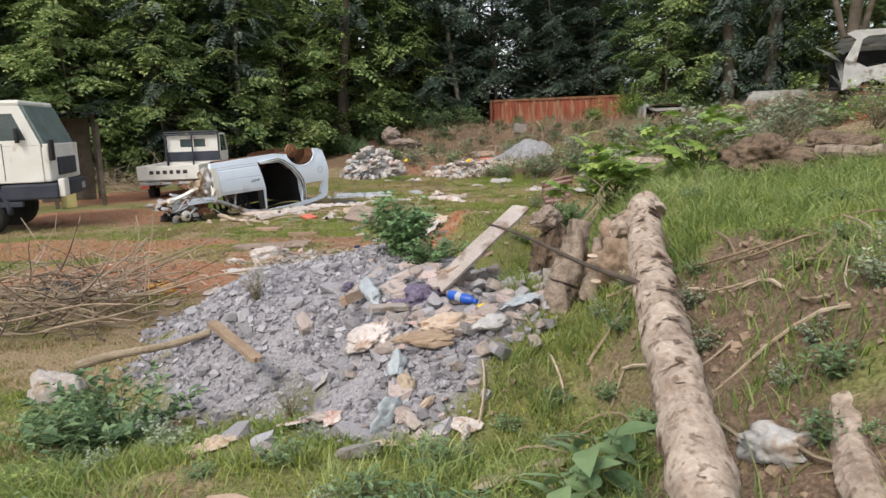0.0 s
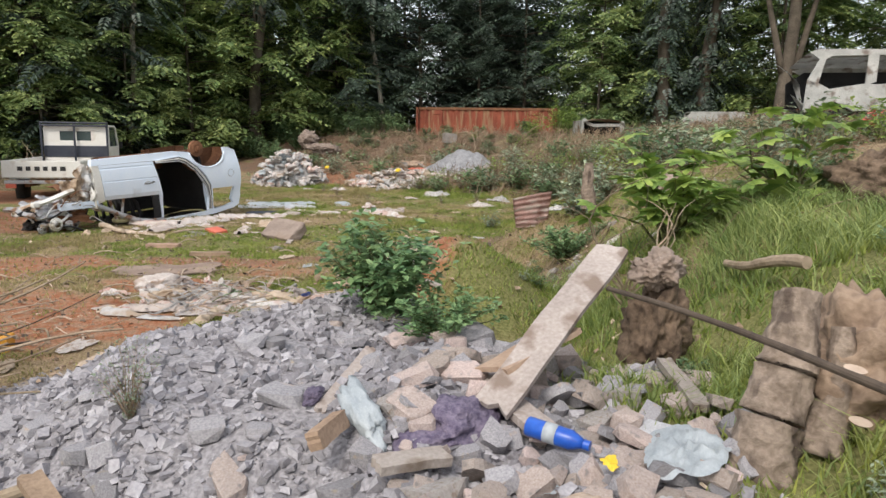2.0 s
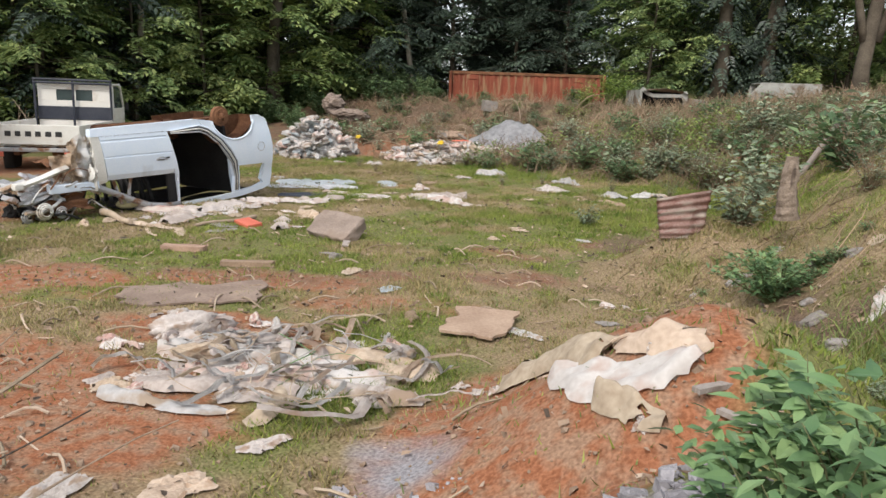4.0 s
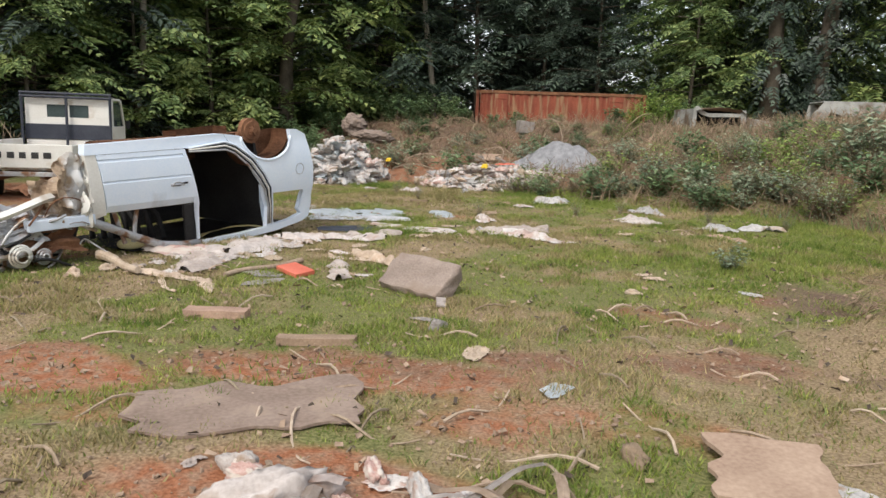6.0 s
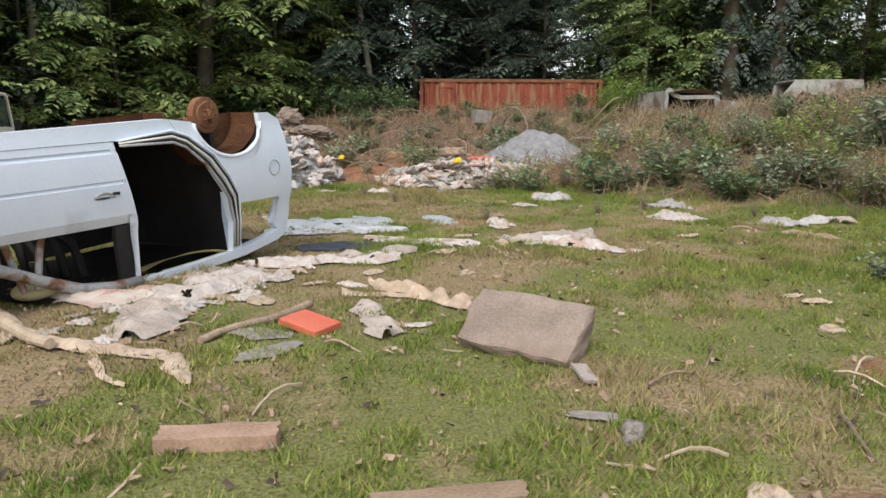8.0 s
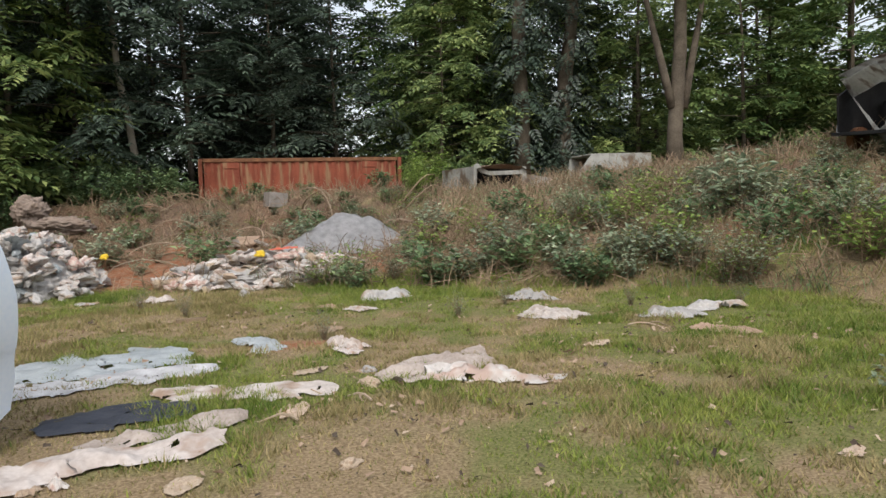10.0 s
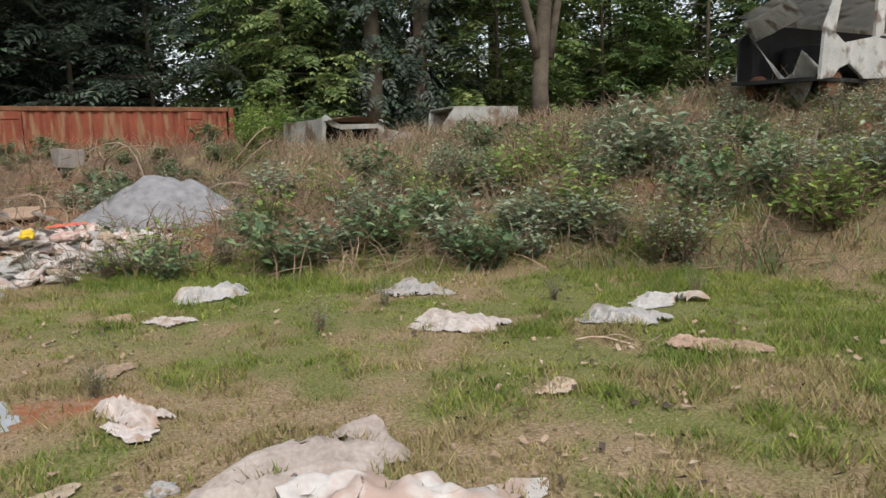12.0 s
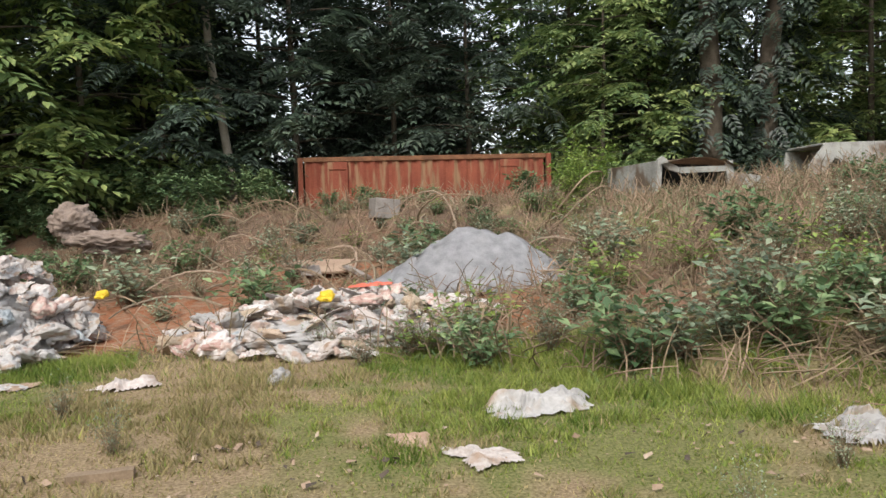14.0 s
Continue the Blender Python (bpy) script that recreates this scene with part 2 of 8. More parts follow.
def mesh_np(name, verts, faces, material, smooth=False):
    """A mesh from arrays: faces is an n x 3 or n x 4 array, or a list of such arrays."""
    me = bpy.data.meshes.new(name)
    faces = faces if isinstance(faces, list) else [faces]
    loops = np.concatenate([f.ravel() for f in faces]).astype(np.int32)
    sizes = np.concatenate([np.full(len(f), f.shape[1]) for f in faces])
    me.vertices.add(len(verts))
    me.vertices.foreach_set("co", np.asarray(verts, np.float32).ravel())
    me.loops.add(len(loops))
    me.loops.foreach_set("vertex_index", loops)
    me.polygons.add(len(sizes))
    me.polygons.foreach_set("loop_start", np.r_[0, np.cumsum(sizes)[:-1]].astype(np.int32))
    me.update(calc_edges=True)
    me.validate()
    return finish(me, material, smooth)


def box(bm, a, b, bevel=0.0, m=None):
    """A box from corner a to corner b."""
    made = bmesh.ops.create_cube(bm, size=1)["verts"]
    for v in made:
        v.co = Vector((a[i] + b[i]) / 2 + v.co[i] * (b[i] - a[i]) for i in range(3))
    if bevel:
        edges = list({e for v in made for e in v.link_edges})
        made = bmesh.ops.bevel(bm, geom=edges, offset=bevel, segments=2, affect="EDGES", profile=0.6)["verts"]
    if m is not None:
        bmesh.ops.transform(bm, matrix=m, verts=made)
    return bm


def tube_np(points, radii, sides=6):
    """Vertices and faces of a tube along points."""
    p = np.asarray(points, float)
    r = np.broadcast_to(np.asarray(radii, float), (len(p),))
    t = np.gradient(p, axis=0)
    t /= np.linalg.norm(t, axis=1)[:, None] + 1e-9
    up = np.where(np.abs(t[:, 2:3]) > 0.9, np.array([[1.0, 0, 0]]), np.array([[0, 0, 1.0]]))
    a = np.cross(t, up)
    a /= np.linalg.norm(a, axis=1)[:, None] + 1e-9
    b = np.cross(t, a)
    an = np.linspace(0, 2 * np.pi, sides, endpoint=False)
    v = p[:, None] + r[:, None, None] * (np.cos(an)[None, :, None] * a[:, None] + np.sin(an)[None, :, None] * b[:, None])
    i = np.arange(len(p) - 1)[:, None] * sides + np.arange(sides)[None]
    j = np.arange(len(p) - 1)[:, None] * sides + (np.arange(sides)[None] + 1) % sides
    f = np.stack([i, j, j + sides, i + sides], -1).reshape(-1, 4)
    v = np.concatenate([v.reshape(-1, 3), p[:1], p[-1:]])
    k, n = np.arange(sides), len(p) * sides
    caps = np.concatenate([np.stack([(k + 1) % sides, k, np.full(sides, n)], -1), np.stack([k + n - sides, (k + 1) % sides + n - sides, np.full(sides, n + 1)], -1)])
    return v, f, caps


def tube(bm, points, radius, sides=6):
    v, f, caps = tube_np(points, radius, sides)
    vs = [bm.verts.new(c) for c in v]
    for q in (*f, *caps):
        bm.faces.new([vs[k] for k in q])
    return bm


def joined(pieces):
    """Joins (verts, [faces, ...]) pieces into one such pair, by face size."""
    vs, by, n = [], {}, 0
    for v, fs in pieces:
        vs.append(v)
        for f in fs:
            by.setdefault(f.shape[1], []).append(f + n)
        n += len(v)
    return np.concatenate(vs), [np.concatenate(f) for f in by.values()]


def slab_poly(bm, pts, w0, w1, lean=0.0, place=lambda s, w, z: (-s, w, z)):
    """A flat panel with thickness from an outline in length and height. lean: how far it slopes in below half a metre."""
    def at(s, z, w):
        return place(s, w + lean * max(0.0, 0.55 - z), z)
    a = [bm.verts.new(at(s, z, w0)) for s, z in pts]
    b = [bm.verts.new(at(s, z, w1)) for s, z in pts]
    faces = [bm.faces.new(a), bm.faces.new(list(reversed(b)))]
    for i in range(len(pts)):
        j = (i + 1) % len(pts)
        bm.faces.new((a[j], a[i], b[i], b[j]))
    bmesh.ops.triangulate(bm, faces=faces)
    bmesh.ops.recalc_face_normals(bm, faces=bm.faces)
    return bm


def rnd(a, b):
    return random.uniform(a, b)


# ---- the lie of the land ----
def ss(t):
    t = np.clip(t, 0, 1)
    return t * t * (3 - 2 * t)


def wave(x, y, k):
    return np.sin(x * 1.7 * k + 1.3 * np.sin(y * 1.1 * k + k)) * np.cos(y * 1.9 * k + 0.7 * np.sin(x * 1.3 * k))


GRID = np.random.default_rng(4).uniform(0, 1, (256, 256))


def lumps(x, y, scale, seed=0):
    """Uneven patches between 0 and 1, finer detail added."""
    out = 0
    for k, (s, w) in enumerate(((1, 0.55), (2.3, 0.28), (5.1, 0.17))):
        u, v = x * scale * s + 40 + seed * 7.3 + k * 31, y * scale * s + 60 + seed * 3.1 + k * 17
        i, j = np.floor(u).astype(int), np.floor(v).astype(int)
        a, b = ss(u - i), ss(v - j)
        g = lambda p, q: GRID[p % 256, q % 256]
        out = out + w * ((g(i, j) * (1 - a) + g(i + 1, j) * a) * (1 - b) + (g(i, j + 1) * (1 - a) + g(i + 1, j + 1) * a) * b)
    return out


BANK_Y = (-3.0, 1.0, 3.0, 5.0, 7.0, 10.0, 12.0, 14.0, 16.5)
BANK_X = (2.2, 1.35, 0.25, 0.0, 0.05, 0.0, 0.2, 1.2, 2.6)


def foot_back(x):
    """Where the bank behind the yard begins."""
    return 20.0 - 0.60 * x - 0.02 * np.clip(x, -9, 0) ** 2 - 0.25 * np.clip(x, 0, 4) + 0.25 * np.sin(x * 1.3)


def bump(x, y, cx, cy, rx, ry, top, sharp=1.0):
    r = np.sqrt(((x - cx) / rx) ** 2 + ((y - cy) / ry) ** 2)
    return top * ss(1 - r) ** sharp


def plateau(x, y, cx, cy, rx, ry, top):
    r = np.sqrt(((x - cx) / rx) ** 2 + ((y - cy) / ry) ** 2)
    return top * ss((1 - r) * 1.5)


def height(x, y):
    x, y = np.asarray(x, float), np.asarray(y, float)
    ledge = 0.46 * (1 - ss((y - 0.8 + np.clip(-x - 0.2, 0, 9) * 0.9) / 2.6)) * ss((x + 3.6) / 2.6)
    heap = (plateau(x, y, -0.75, 4.1, 1.9, 1.9, 0.66) ** 4 + plateau(x, y, 0.5, 3.35, 1.45, 1.9, 0.62) ** 4) ** 0.25
    red = np.maximum(bump(x, y, -0.30, 6.55, 1.55, 1.75, 0.84), bump(x, y, -0.55, 5.3, 1.0, 1.2, 0.70))
    red = np.maximum(red, bump(x, y, 0.55, 11.0, 1.2, 1.2, 0.58))
    xf = np.interp(y, BANK_Y, BANK_X)
    right = np.where(y < 16.5, 1, ss((20 - y) / 3.5)) * (1.18 * ss((x - xf) / 2.0) + 0.35 * ss((x - xf - 2.2) / 3) + 0.6 * ss((x - xf - 4.0) / 4.0))
    yf = foot_back(x)
    d, mixed = y - yf, ss((x + 2.5) / 4)
    back = mixed * (0.55 * ss(d / 2.2) + 0.95 * ss((d - 1) / 8.0)) + (1 - mixed) * (0.28 * ss(d / 3.0) + 0.38 * ss((d - 2) / 4.5) + 0.85 * ss((d - 5.6) / 3.0)) + 0.5 * ss((x - 2.0) / 6.0) * ss((y - yf) / 3.0) + 0.35 * ss((x - 5.0) / 3.0) * ss((26 - y) / 4)
    z = (np.abs(ledge) ** 4 + np.abs(heap) ** 4 + np.abs(red) ** 4 + np.abs(right) ** 4 + np.abs(back) ** 4) ** 0.25
    rough = 0.012 * wave(x, y, 1.0) + 0.008 * wave(x + 3, y, 2.7)
    return z + rough + 0.035 * ss(z / 0.8) * wave(x, y + 5, 2.2) + 0.012 * ss(z / 0.4) * wave(x, y, 7.3)


def hz(x, y):
    return float(height(x, y))


# bare red ground: centre, half width, half depth, strength
BARE = ((-4.6, 6.6, 2.6, 1.5, 1.0), (-7.5, 8.5, 3.0, 1.3, 1.0), (-10.0, 12.5, 3.5, 2.2, 1.0), (-3.4, 8.2, 1.4, 0.6, 0.8), (-1.05, 6.55, 1.0, 1.5, 1.4), (-2.5, 9.2, 1.5, 0.6, 0.55),
        (-5.0, 9.0, 1.4, 0.7, 0.5), (-1.3, 10.4, 1.3, 0.7, 0.55), (-6.1, 24.6, 1.9, 1.8, 1.5), (-4.9, 26.8, 2.2, 1.4, 1.1), (-3.0, 28.4, 2.4, 1.2, 0.75), (-6.8, 27.0, 1.6, 1.2, 0.8), (-1.4, 26.6, 1.4, 0.9, 0.5), (0.6, 24.5, 1.0, 0.8, 0.5), (-13, 17, 4, 3, 0.8),
        (-3.9, 17.4, 0.9, 0.5, 0.6), (-3.7, 9.7, 1.9, 0.55, 0.75), (-5.6, 9.3, 1.1, 0.6, 0.9), (-1.5, 11.5, 1.0, 0.5, 0.6), (-2.6, 10.1, 0.7, 0.3, 0.7), (2.3, 2.3, 0.9, 1.0, 0.92), (2.0, 1.2, 0.7, 0.8, 0.85), (1.5, 2.4, 0.4, 0.5, 0.55), (0.0, 12.4, 1.0, 1.4, 0.6), (0.3, 8.3, 1.0, 1.2, 0.8))


def bare(x, y):
    out = np.zeros_like(x)
    for cx, cy, rx, ry, k in BARE:
        out = np.maximum(out, k * ss(1.25 - np.sqrt(((x - cx) / rx) ** 2 + ((y - cy) / ry) ** 2)))
    d = y - foot_back(x)
    earth = ss((d - 0.8) / 1.5) * (0.42 + 0.38 * ss((0.5 - x) / 2.5) + 0.30 * wave(x, y, 1.7) + 0.2 * wave(x, y, 4.3)) * ss((34 - y) / 2)
    return np.clip(np.maximum(out, earth) + 0.10 * wave(x, y, 3.1), 0, 1)


def grit(x, y):
    g = np.maximum(np.maximum(bump(x, y, -0.85, 3.85, 2.15, 2.7, 1.6), bump(x, y, -2.3, 4.9, 1.25, 1.35, 1.5)), bump(x, y, 0.3, 2.8, 1.1, 1.7, 1.4))
    g = g - 0.30 * ss((g - 0.02) * 9) * (0.5 + 0.5 * wave(x, y, 2.1)) * ss((1.25 - g) * 2) - 0.16 * (0.5 + 0.5 * wave(x, y, 6.3)) * ss((1.2 - g) * 2)
    return np.clip(np.maximum(g, bump(x, y, -1.7, 6.5, 0.8, 0.7, 0.62)) + 0.08 * wave(x, y, 3.7), 0, 1)


def dry(x, y):
    back = ss((y - foot_back(x) - 0.4) / 1.5)
    return np.clip(0.40 + 2.6 * (lumps(x, y, 0.5, 1) - 0.5) + 2.0 * (lumps(x, y, 1.9, 2) - 0.5) + 0.22 * ss((y - 7.0) / 1.5) * ss((12.5 - y) / 2.0) + 0.12 * back - 0.25 * ss((x - 0.4) / 1.5) * ss((9 - y) / 3) - 0.4 * ss((3.2 - y) / 1.5) + 0.06 * ss((y - 12) / 2), 0, 1)


def patch(x, y):
    """Where the turf is thick, at several scales."""
    return np.clip(0.55 + 2.0 * (lumps(x, y, 1.3, 3) - 0.5) + 2.0 * (lumps(x, y, 5.0, 4) - 0.5), 0, 1)


def red_bank(x, y):
    """Raw red earth dug out of the bank."""
    return np.maximum(plateau(x, y, -6.1, 24.6, 2.0, 1.9, 1.0), plateau(x, y, -4.6, 26.7, 2.2, 1.3, 0.9))


def brown(x, y):
    return np.clip(ss((x + 0.9) / 1.0) * ss((17 - y) / 2) * np.where(y > 6.9, 1, ss((x - 0.2) / 1.0)) + 0.9 * ss((y - 24.0) / 2) * (0.72 + 0.28 * ss((x + 3) / 2)) * (1 - red_bank(x, y)) + 0.6 * ss((y - 19) / 2) * ss((x + 2) / 2) + 0.45 * ss((y - 9.0) / 1.0) * ss((13 - y) / 2), 0, 1)


def axis(parts):
    out = [parts[0][0]]
    for a, b, n in parts:
        out += list(np.linspace(a, b, n + 1)[1:])
    return np.array(out)


def ground_material():
    m = bpy.data.materials.new("yard_ground")
    m.use_nodes = True
    n, l = m.node_tree.nodes, m.node_tree.links
    p = n["Principled BSDF"]
    p.inputs["Roughness"].default_value, p.inputs["Specular IOR Level"].default_value = 0.97, 0.15
    co = n.new("ShaderNodeTexCoord")

    def noise_of(scale, detail=5):
        t = n.new("ShaderNodeTexNoise")
        t.inputs["Scale"].default_value, t.inputs["Detail"].default_value = scale, detail
        l.new(co.outputs["Object"], t.inputs["Vector"])
        return t.outputs[0]

    def ramp_of(src, a, b, lo=0.35, hi=0.65):
        r = n.new("ShaderNodeValToRGB")
        r.color_ramp.elements[0].position, r.color_ramp.elements[1].position = lo, hi
        r.color_ramp.elements[0].color, r.color_ramp.elements[1].color = (*a, 1), (*b, 1)
        l.new(src, r.inputs[0])
        return r.outputs[0]

    def mask_of(name, low, high, wobble):
        at = n.new("ShaderNodeAttribute")
        at.attribute_name = name
        add = n.new("ShaderNodeMath")
        add.operation = "MULTIPLY_ADD"
        l.new(wobble, add.inputs[0])
        add.inputs[1].default_value = 0.7
        l.new(at.outputs["Fac"], add.inputs[2])
        r = n.new("ShaderNodeMapRange")
        r.inputs[1].default_value, r.inputs[2].default_value = low, high
        l.new(add.outputs[0], r.inputs[0])
        return r.outputs[0]

    def over(fac, a, b):
        x = n.new("ShaderNodeMixRGB")
        l.new(fac, x.inputs[0])
        l.new(a, x.inputs[1])
        l.new(b, x.inputs[2])
        return x.outputs[0]

    mid, fine = noise_of(2.2), noise_of(55, 8)
    turf = ramp_of(fine, (0.10, 0.105, 0.036), (0.215, 0.21, 0.085))
    straw = ramp_of(fine, (0.17, 0.12, 0.07), (0.34, 0.26, 0.16))
    red = over(ramp_of(noise_of(9, 8), (0, 0, 0), (1, 1, 1), 0.42, 0.62), ramp_of(fine, (0.21, 0.080, 0.038), (0.35, 0.150, 0.080)), ramp_of(fine, (0.22, 0.130, 0.084), (0.37, 0.235, 0.155)))
    red = over(mask_of("brown", 0.55, 1.05, mid), red, over(mid, ramp_of(fine, (0.085, 0.055, 0.038), (0.20, 0.135, 0.095)), ramp_of(fine, (0.105, 0.072, 0.050), (0.215, 0.155, 0.110))))
    grey = ramp_of(fine, (0.19, 0.18, 0.19), (0.35, 0.335, 0.345))
    col = over(mask_of("dry", 0.62, 1.15, mid), turf, straw)
    col = over(mask_of("bare", 0.72, 0.98, mid), col, red)
    col = over(mask_of("grit", 0.70, 0.95, mid), col, grey)
    l.new(col, p.inputs["Base Color"])
    b = n.new("ShaderNodeBump")
    b.inputs["Strength"].default_value, b.inputs["Distance"].default_value = 0.45, 0.03
    l.new(fine, b.inputs["Height"])
    l.new(b.outputs[0], p.inputs["Normal"])
    return m


def build_ground():
    xs = axis([(-900, -60, 10), (-60, -14, 30), (-14, -6, 50), (-6, 4, 110), (4, 12, 50), (12, 60, 30), (60, 900, 10)])
    ys = axis([(-900, -40, 10), (-40, -4, 24), (-4, 0, 20), (0, 12, 130), (12, 32, 130), (32, 70, 30), (70, 900, 10)])
    gx, gy = np.meshgrid(xs, ys)
    far = 1 - ss((np.hypot(gx, gy - 15) - 45) / 40)
    v = np.stack([gx, gy, height(gx, gy) * far], -1).reshape(-1, 3)
    w = len(xs)
    i = (np.arange(len(ys) - 1)[:, None] * w + np.arange(w - 1)[None]).ravel()
    me = mesh_np("ground", v, np.stack([i, i + 1, i + 1 + w, i + w], -1), ground_material(), True)
    for name, f in (("bare", bare), ("grit", grit), ("dry", dry), ("brown", brown)):
        me.attributes.new(name, "FLOAT", "POINT").data.foreach_set("value", np.asarray(f(gx, gy), np.float32).ravel())
    tagged(new("ground", me), "patchy yard ground of short grass, red soil and grey grit", "ground", kind="structure")


build_ground()


# ---- shipping container on the bank ----
def build_container():
    # local x along its length, y into it, z up from its floor
    c = thing("shipping_container", pose(-5.2, 33.4, 0.25, 0, 0, 0.7), "rusty red corrugated steel shipping container half hidden behind the bank", "container")
    L, W, Hc = 6.06, 2.4, 2.55
    def wall(name, length, at, skip=()):
        bm = bmesh.new()
        xs, d, x, k = [], [], 0.1, 0
        while x < length - 0.12:
            for dx, dd in ((0.0, 0.0), (0.07, 0.036), (0.14, 0.036), (0.21, 0.0)):
                if x + dx < length - 0.1:
                    xs.append(x + dx)
                    d.append(dd)
            x += 0.278
        rows = [[bm.verts.new((a, b, z)) for a, b in zip(xs, d)] for z in (0.12, Hc - 0.1)]
        for i in range(len(xs) - 1):
            bm.faces.new((rows[0][i], rows[0][i + 1], rows[1][i + 1], rows[1][i]))
        bmesh.ops.transform(bm, matrix=at, verts=bm.verts)
        part(name, bm, M["container"], c)
    wall("side_wall", L, pose(0, 0, 0))
    wall("side_wall", L, pose(L, W, 0, 0, 0, 180))
    wall("end_wall", W, pose(0, W, 0, 0, 0, -90))
    wall("end_wall", W, pose(L, 0, 0, 0, 0, 90))
    for x in (0, L):
        for y in (0, W):
            bm = bmesh.new()
            box(bm, (x - 0.06, y - 0.06, 0), (x + 0.06, y + 0.06, Hc), 0.012)
            part("corner_post", bm, M["container"], c)
    for z in (0.06, Hc - 0.05):
        for y in (0, W):
            bm = bmesh.new()
            box(bm, (0.07, y - 0.035, z - 0.055), (L - 0.07, y + 0.035, z + 0.055), 0.01)
            part("rail", bm, M["container"] if z < 1 else M["rust"], c)
    bm = bmesh.new()
    box(bm, (0.02, 0.02, Hc - 0.03), (L - 0.02, W - 0.02, Hc - 0.004))
    part("roof", bm, M["rust"], c)
    # recessed panels with a frame in the long side
    for x in (0.66, 4.86):
        bm = bmesh.new()
        box(bm, (x, -0.035, 0.2), (x + 0.44, 0.045, Hc - 0.12), 0.008)
        panel = part("side_hatch", bm, M["container"], c, "flat red steel hatch panel")
        for a, b in (((x, -0.06, Hc - 0.3), (x + 0.44, -0.03, Hc - 0.13)), ((x - 0.02, -0.055, 0.2), (x + 0.03, -0.03, Hc - 0.13)), ((x + 0.41, -0.055, 0.2), (x + 0.46, -0.03, Hc - 0.13))):
            bm = bmesh.new()
            box(bm, a, b, 0.006)
            part("hatch_frame", bm, M["container"], panel)


# ---- overturned van ----
VAN_LEAN = 0.10


def build_van():
    X, Y = Vector((0.437, 0.9, 0)).normalized(), Vector((-0.9, 0.437, 0)).normalized()
    m = Matrix((( X.x, Y.x, 0, -5.65), (X.y, Y.y, 0, 14.95), (0, 0, 1, 0.0), (0, 0, 0, 1)))
    # the tail lies a little higher than the nose
    m = m @ pose(-1.6, 0, 0, 0, -2.0, 0) @ pose(1.6, 0, 0)
    van = thing("overturned_van", m, "stripped pale blue van lying on its roof among rubbish", "van wreck")

    def belly(z):
        return VAN_LEAN * max(0.0, 0.55 - z) - 0.045 * math.sin(math.pi * min(1.0, max(0.0, (z - 0.46) / 0.72))) ** 0.8

    def panel(name, pts, w0, w1, material, parent=van, label="", lean=VAN_LEAN):
        bm = slab_poly(bmesh.new(), pts, w0, w1, 0)
        if lean:
            for z in np.arange(0.08, 1.3, 0.07):
                bmesh.ops.bisect_plane(bm, geom=bm.verts[:] + bm.edges[:] + bm.faces[:], plane_co=(0, 0, z), plane_no=(0, 0, 1))
            for v in bm.verts:
                v.co.y += belly(v.co.z)
        return crisp(part(name, bm, material, parent, label))
    # front door: swage lines, tucked in along the window edge, with a handle recess
    bm = bmesh.new()
    n, levels = 16, (0, 0.05, 0.12, 0.20, 0.30, 0.40, 0.50, 0.535, 0.55, 0.66, 0.76, 0.86, 0.905, 0.92, 0.97, 1.0)
    grid = []
    for b in levels:
        row = []
        for i in range(n + 1):
            a = i / n
            z = 0.515 + b * (0.585 + 0.02 * a)
            s = (2.84 + 0.09 * b) * (1 - a) + (1.745 + 0.15 * b) * a
            w = belly(z) - 0.006 + (0.014 if b in (0.535, 0.905) else 0) + 0.03 * max(0.0, 0.12 - b) / 0.12
            row.append(bm.verts.new((-s, w, z)))
        grid.append(row)
    for j in range(len(levels) - 1):
        for i in range(n):
            bm.faces.new((grid[j][i], grid[j][i + 1], grid[j + 1][i + 1], grid[j + 1][i]))
    bmesh.ops.recalc_face_normals(bm, faces=bm.faces)
    bmesh.ops.solidify(bm, geom=bm.faces[:], thickness=0.04)
    for v in bm.verts:
        v.co.y = max(v.co.y, belly(v.co.z) - 0.012)
    bmesh.ops.recalc_face_normals(bm, faces=bm.faces)
    door = crisp(part("door", bm, M["van_paint"], van, "pale blue front door panel"), 20)
    hy = belly(0.72)
    bm = bmesh.new()
    tube(bm, [(-2.03 + 0.085 * math.cos(a), hy - 0.012, 0.735 + 0.035 * math.sin(a) ** 2 * (1 if a < math.pi else 0.2)) for a in np.linspace(0, 6.28, 16)], 0.009, 6)
    part("handle_recess", bm, M["bare_steel"], door)
    bm = bmesh.new()
    box(bm, (-2.10, hy - 0.018, 0.725), (-1.99, hy + 0.004, 0.748), 0.006)
    part("handle_slot", bm, M["black"], door)
    bm = bmesh.new()
    box(bm, (-1.96, hy - 0.02, 0.745), (-1.90, hy + 0.004, 0.765), 0.006)
    part("lock", bm, M["black"], door)
    # sill, rear quarter, pillars, roof rail
    panel("sill", [(3.05, 1.10), (3.03, 1.20), (1.40, 1.27), (1.12, 1.24), (1.30, 1.09), (1.89, 1.125)], -0.01, 0.09, M["van_paint"])
    panel("rear_quarter", [(1.36, 1.262), (1.10, 1.232), (1.05, 1.10), (0.97, 1.01), (0.86, 0.955), (0.71, 0.935), (0.56, 0.95), (0.43, 1.0), (0.345, 1.07), (0.305, 1.17), (0.33, 1.30), (0.20, 1.30), (0.05, 1.235), (0.0, 1.05), (-0.05, 0.80), (-0.055, 0.50), (0.10, 0.50), (0.13, 0.525), (0.66, 0.525), (0.72, 0.49), (0.81, 0.63), (0.92, 0.76), (1.06, 0.95), (1.20, 1.06)], -0.02, 0.03, M["van_paint"], label="pale blue rear quarter with open wheel arch")
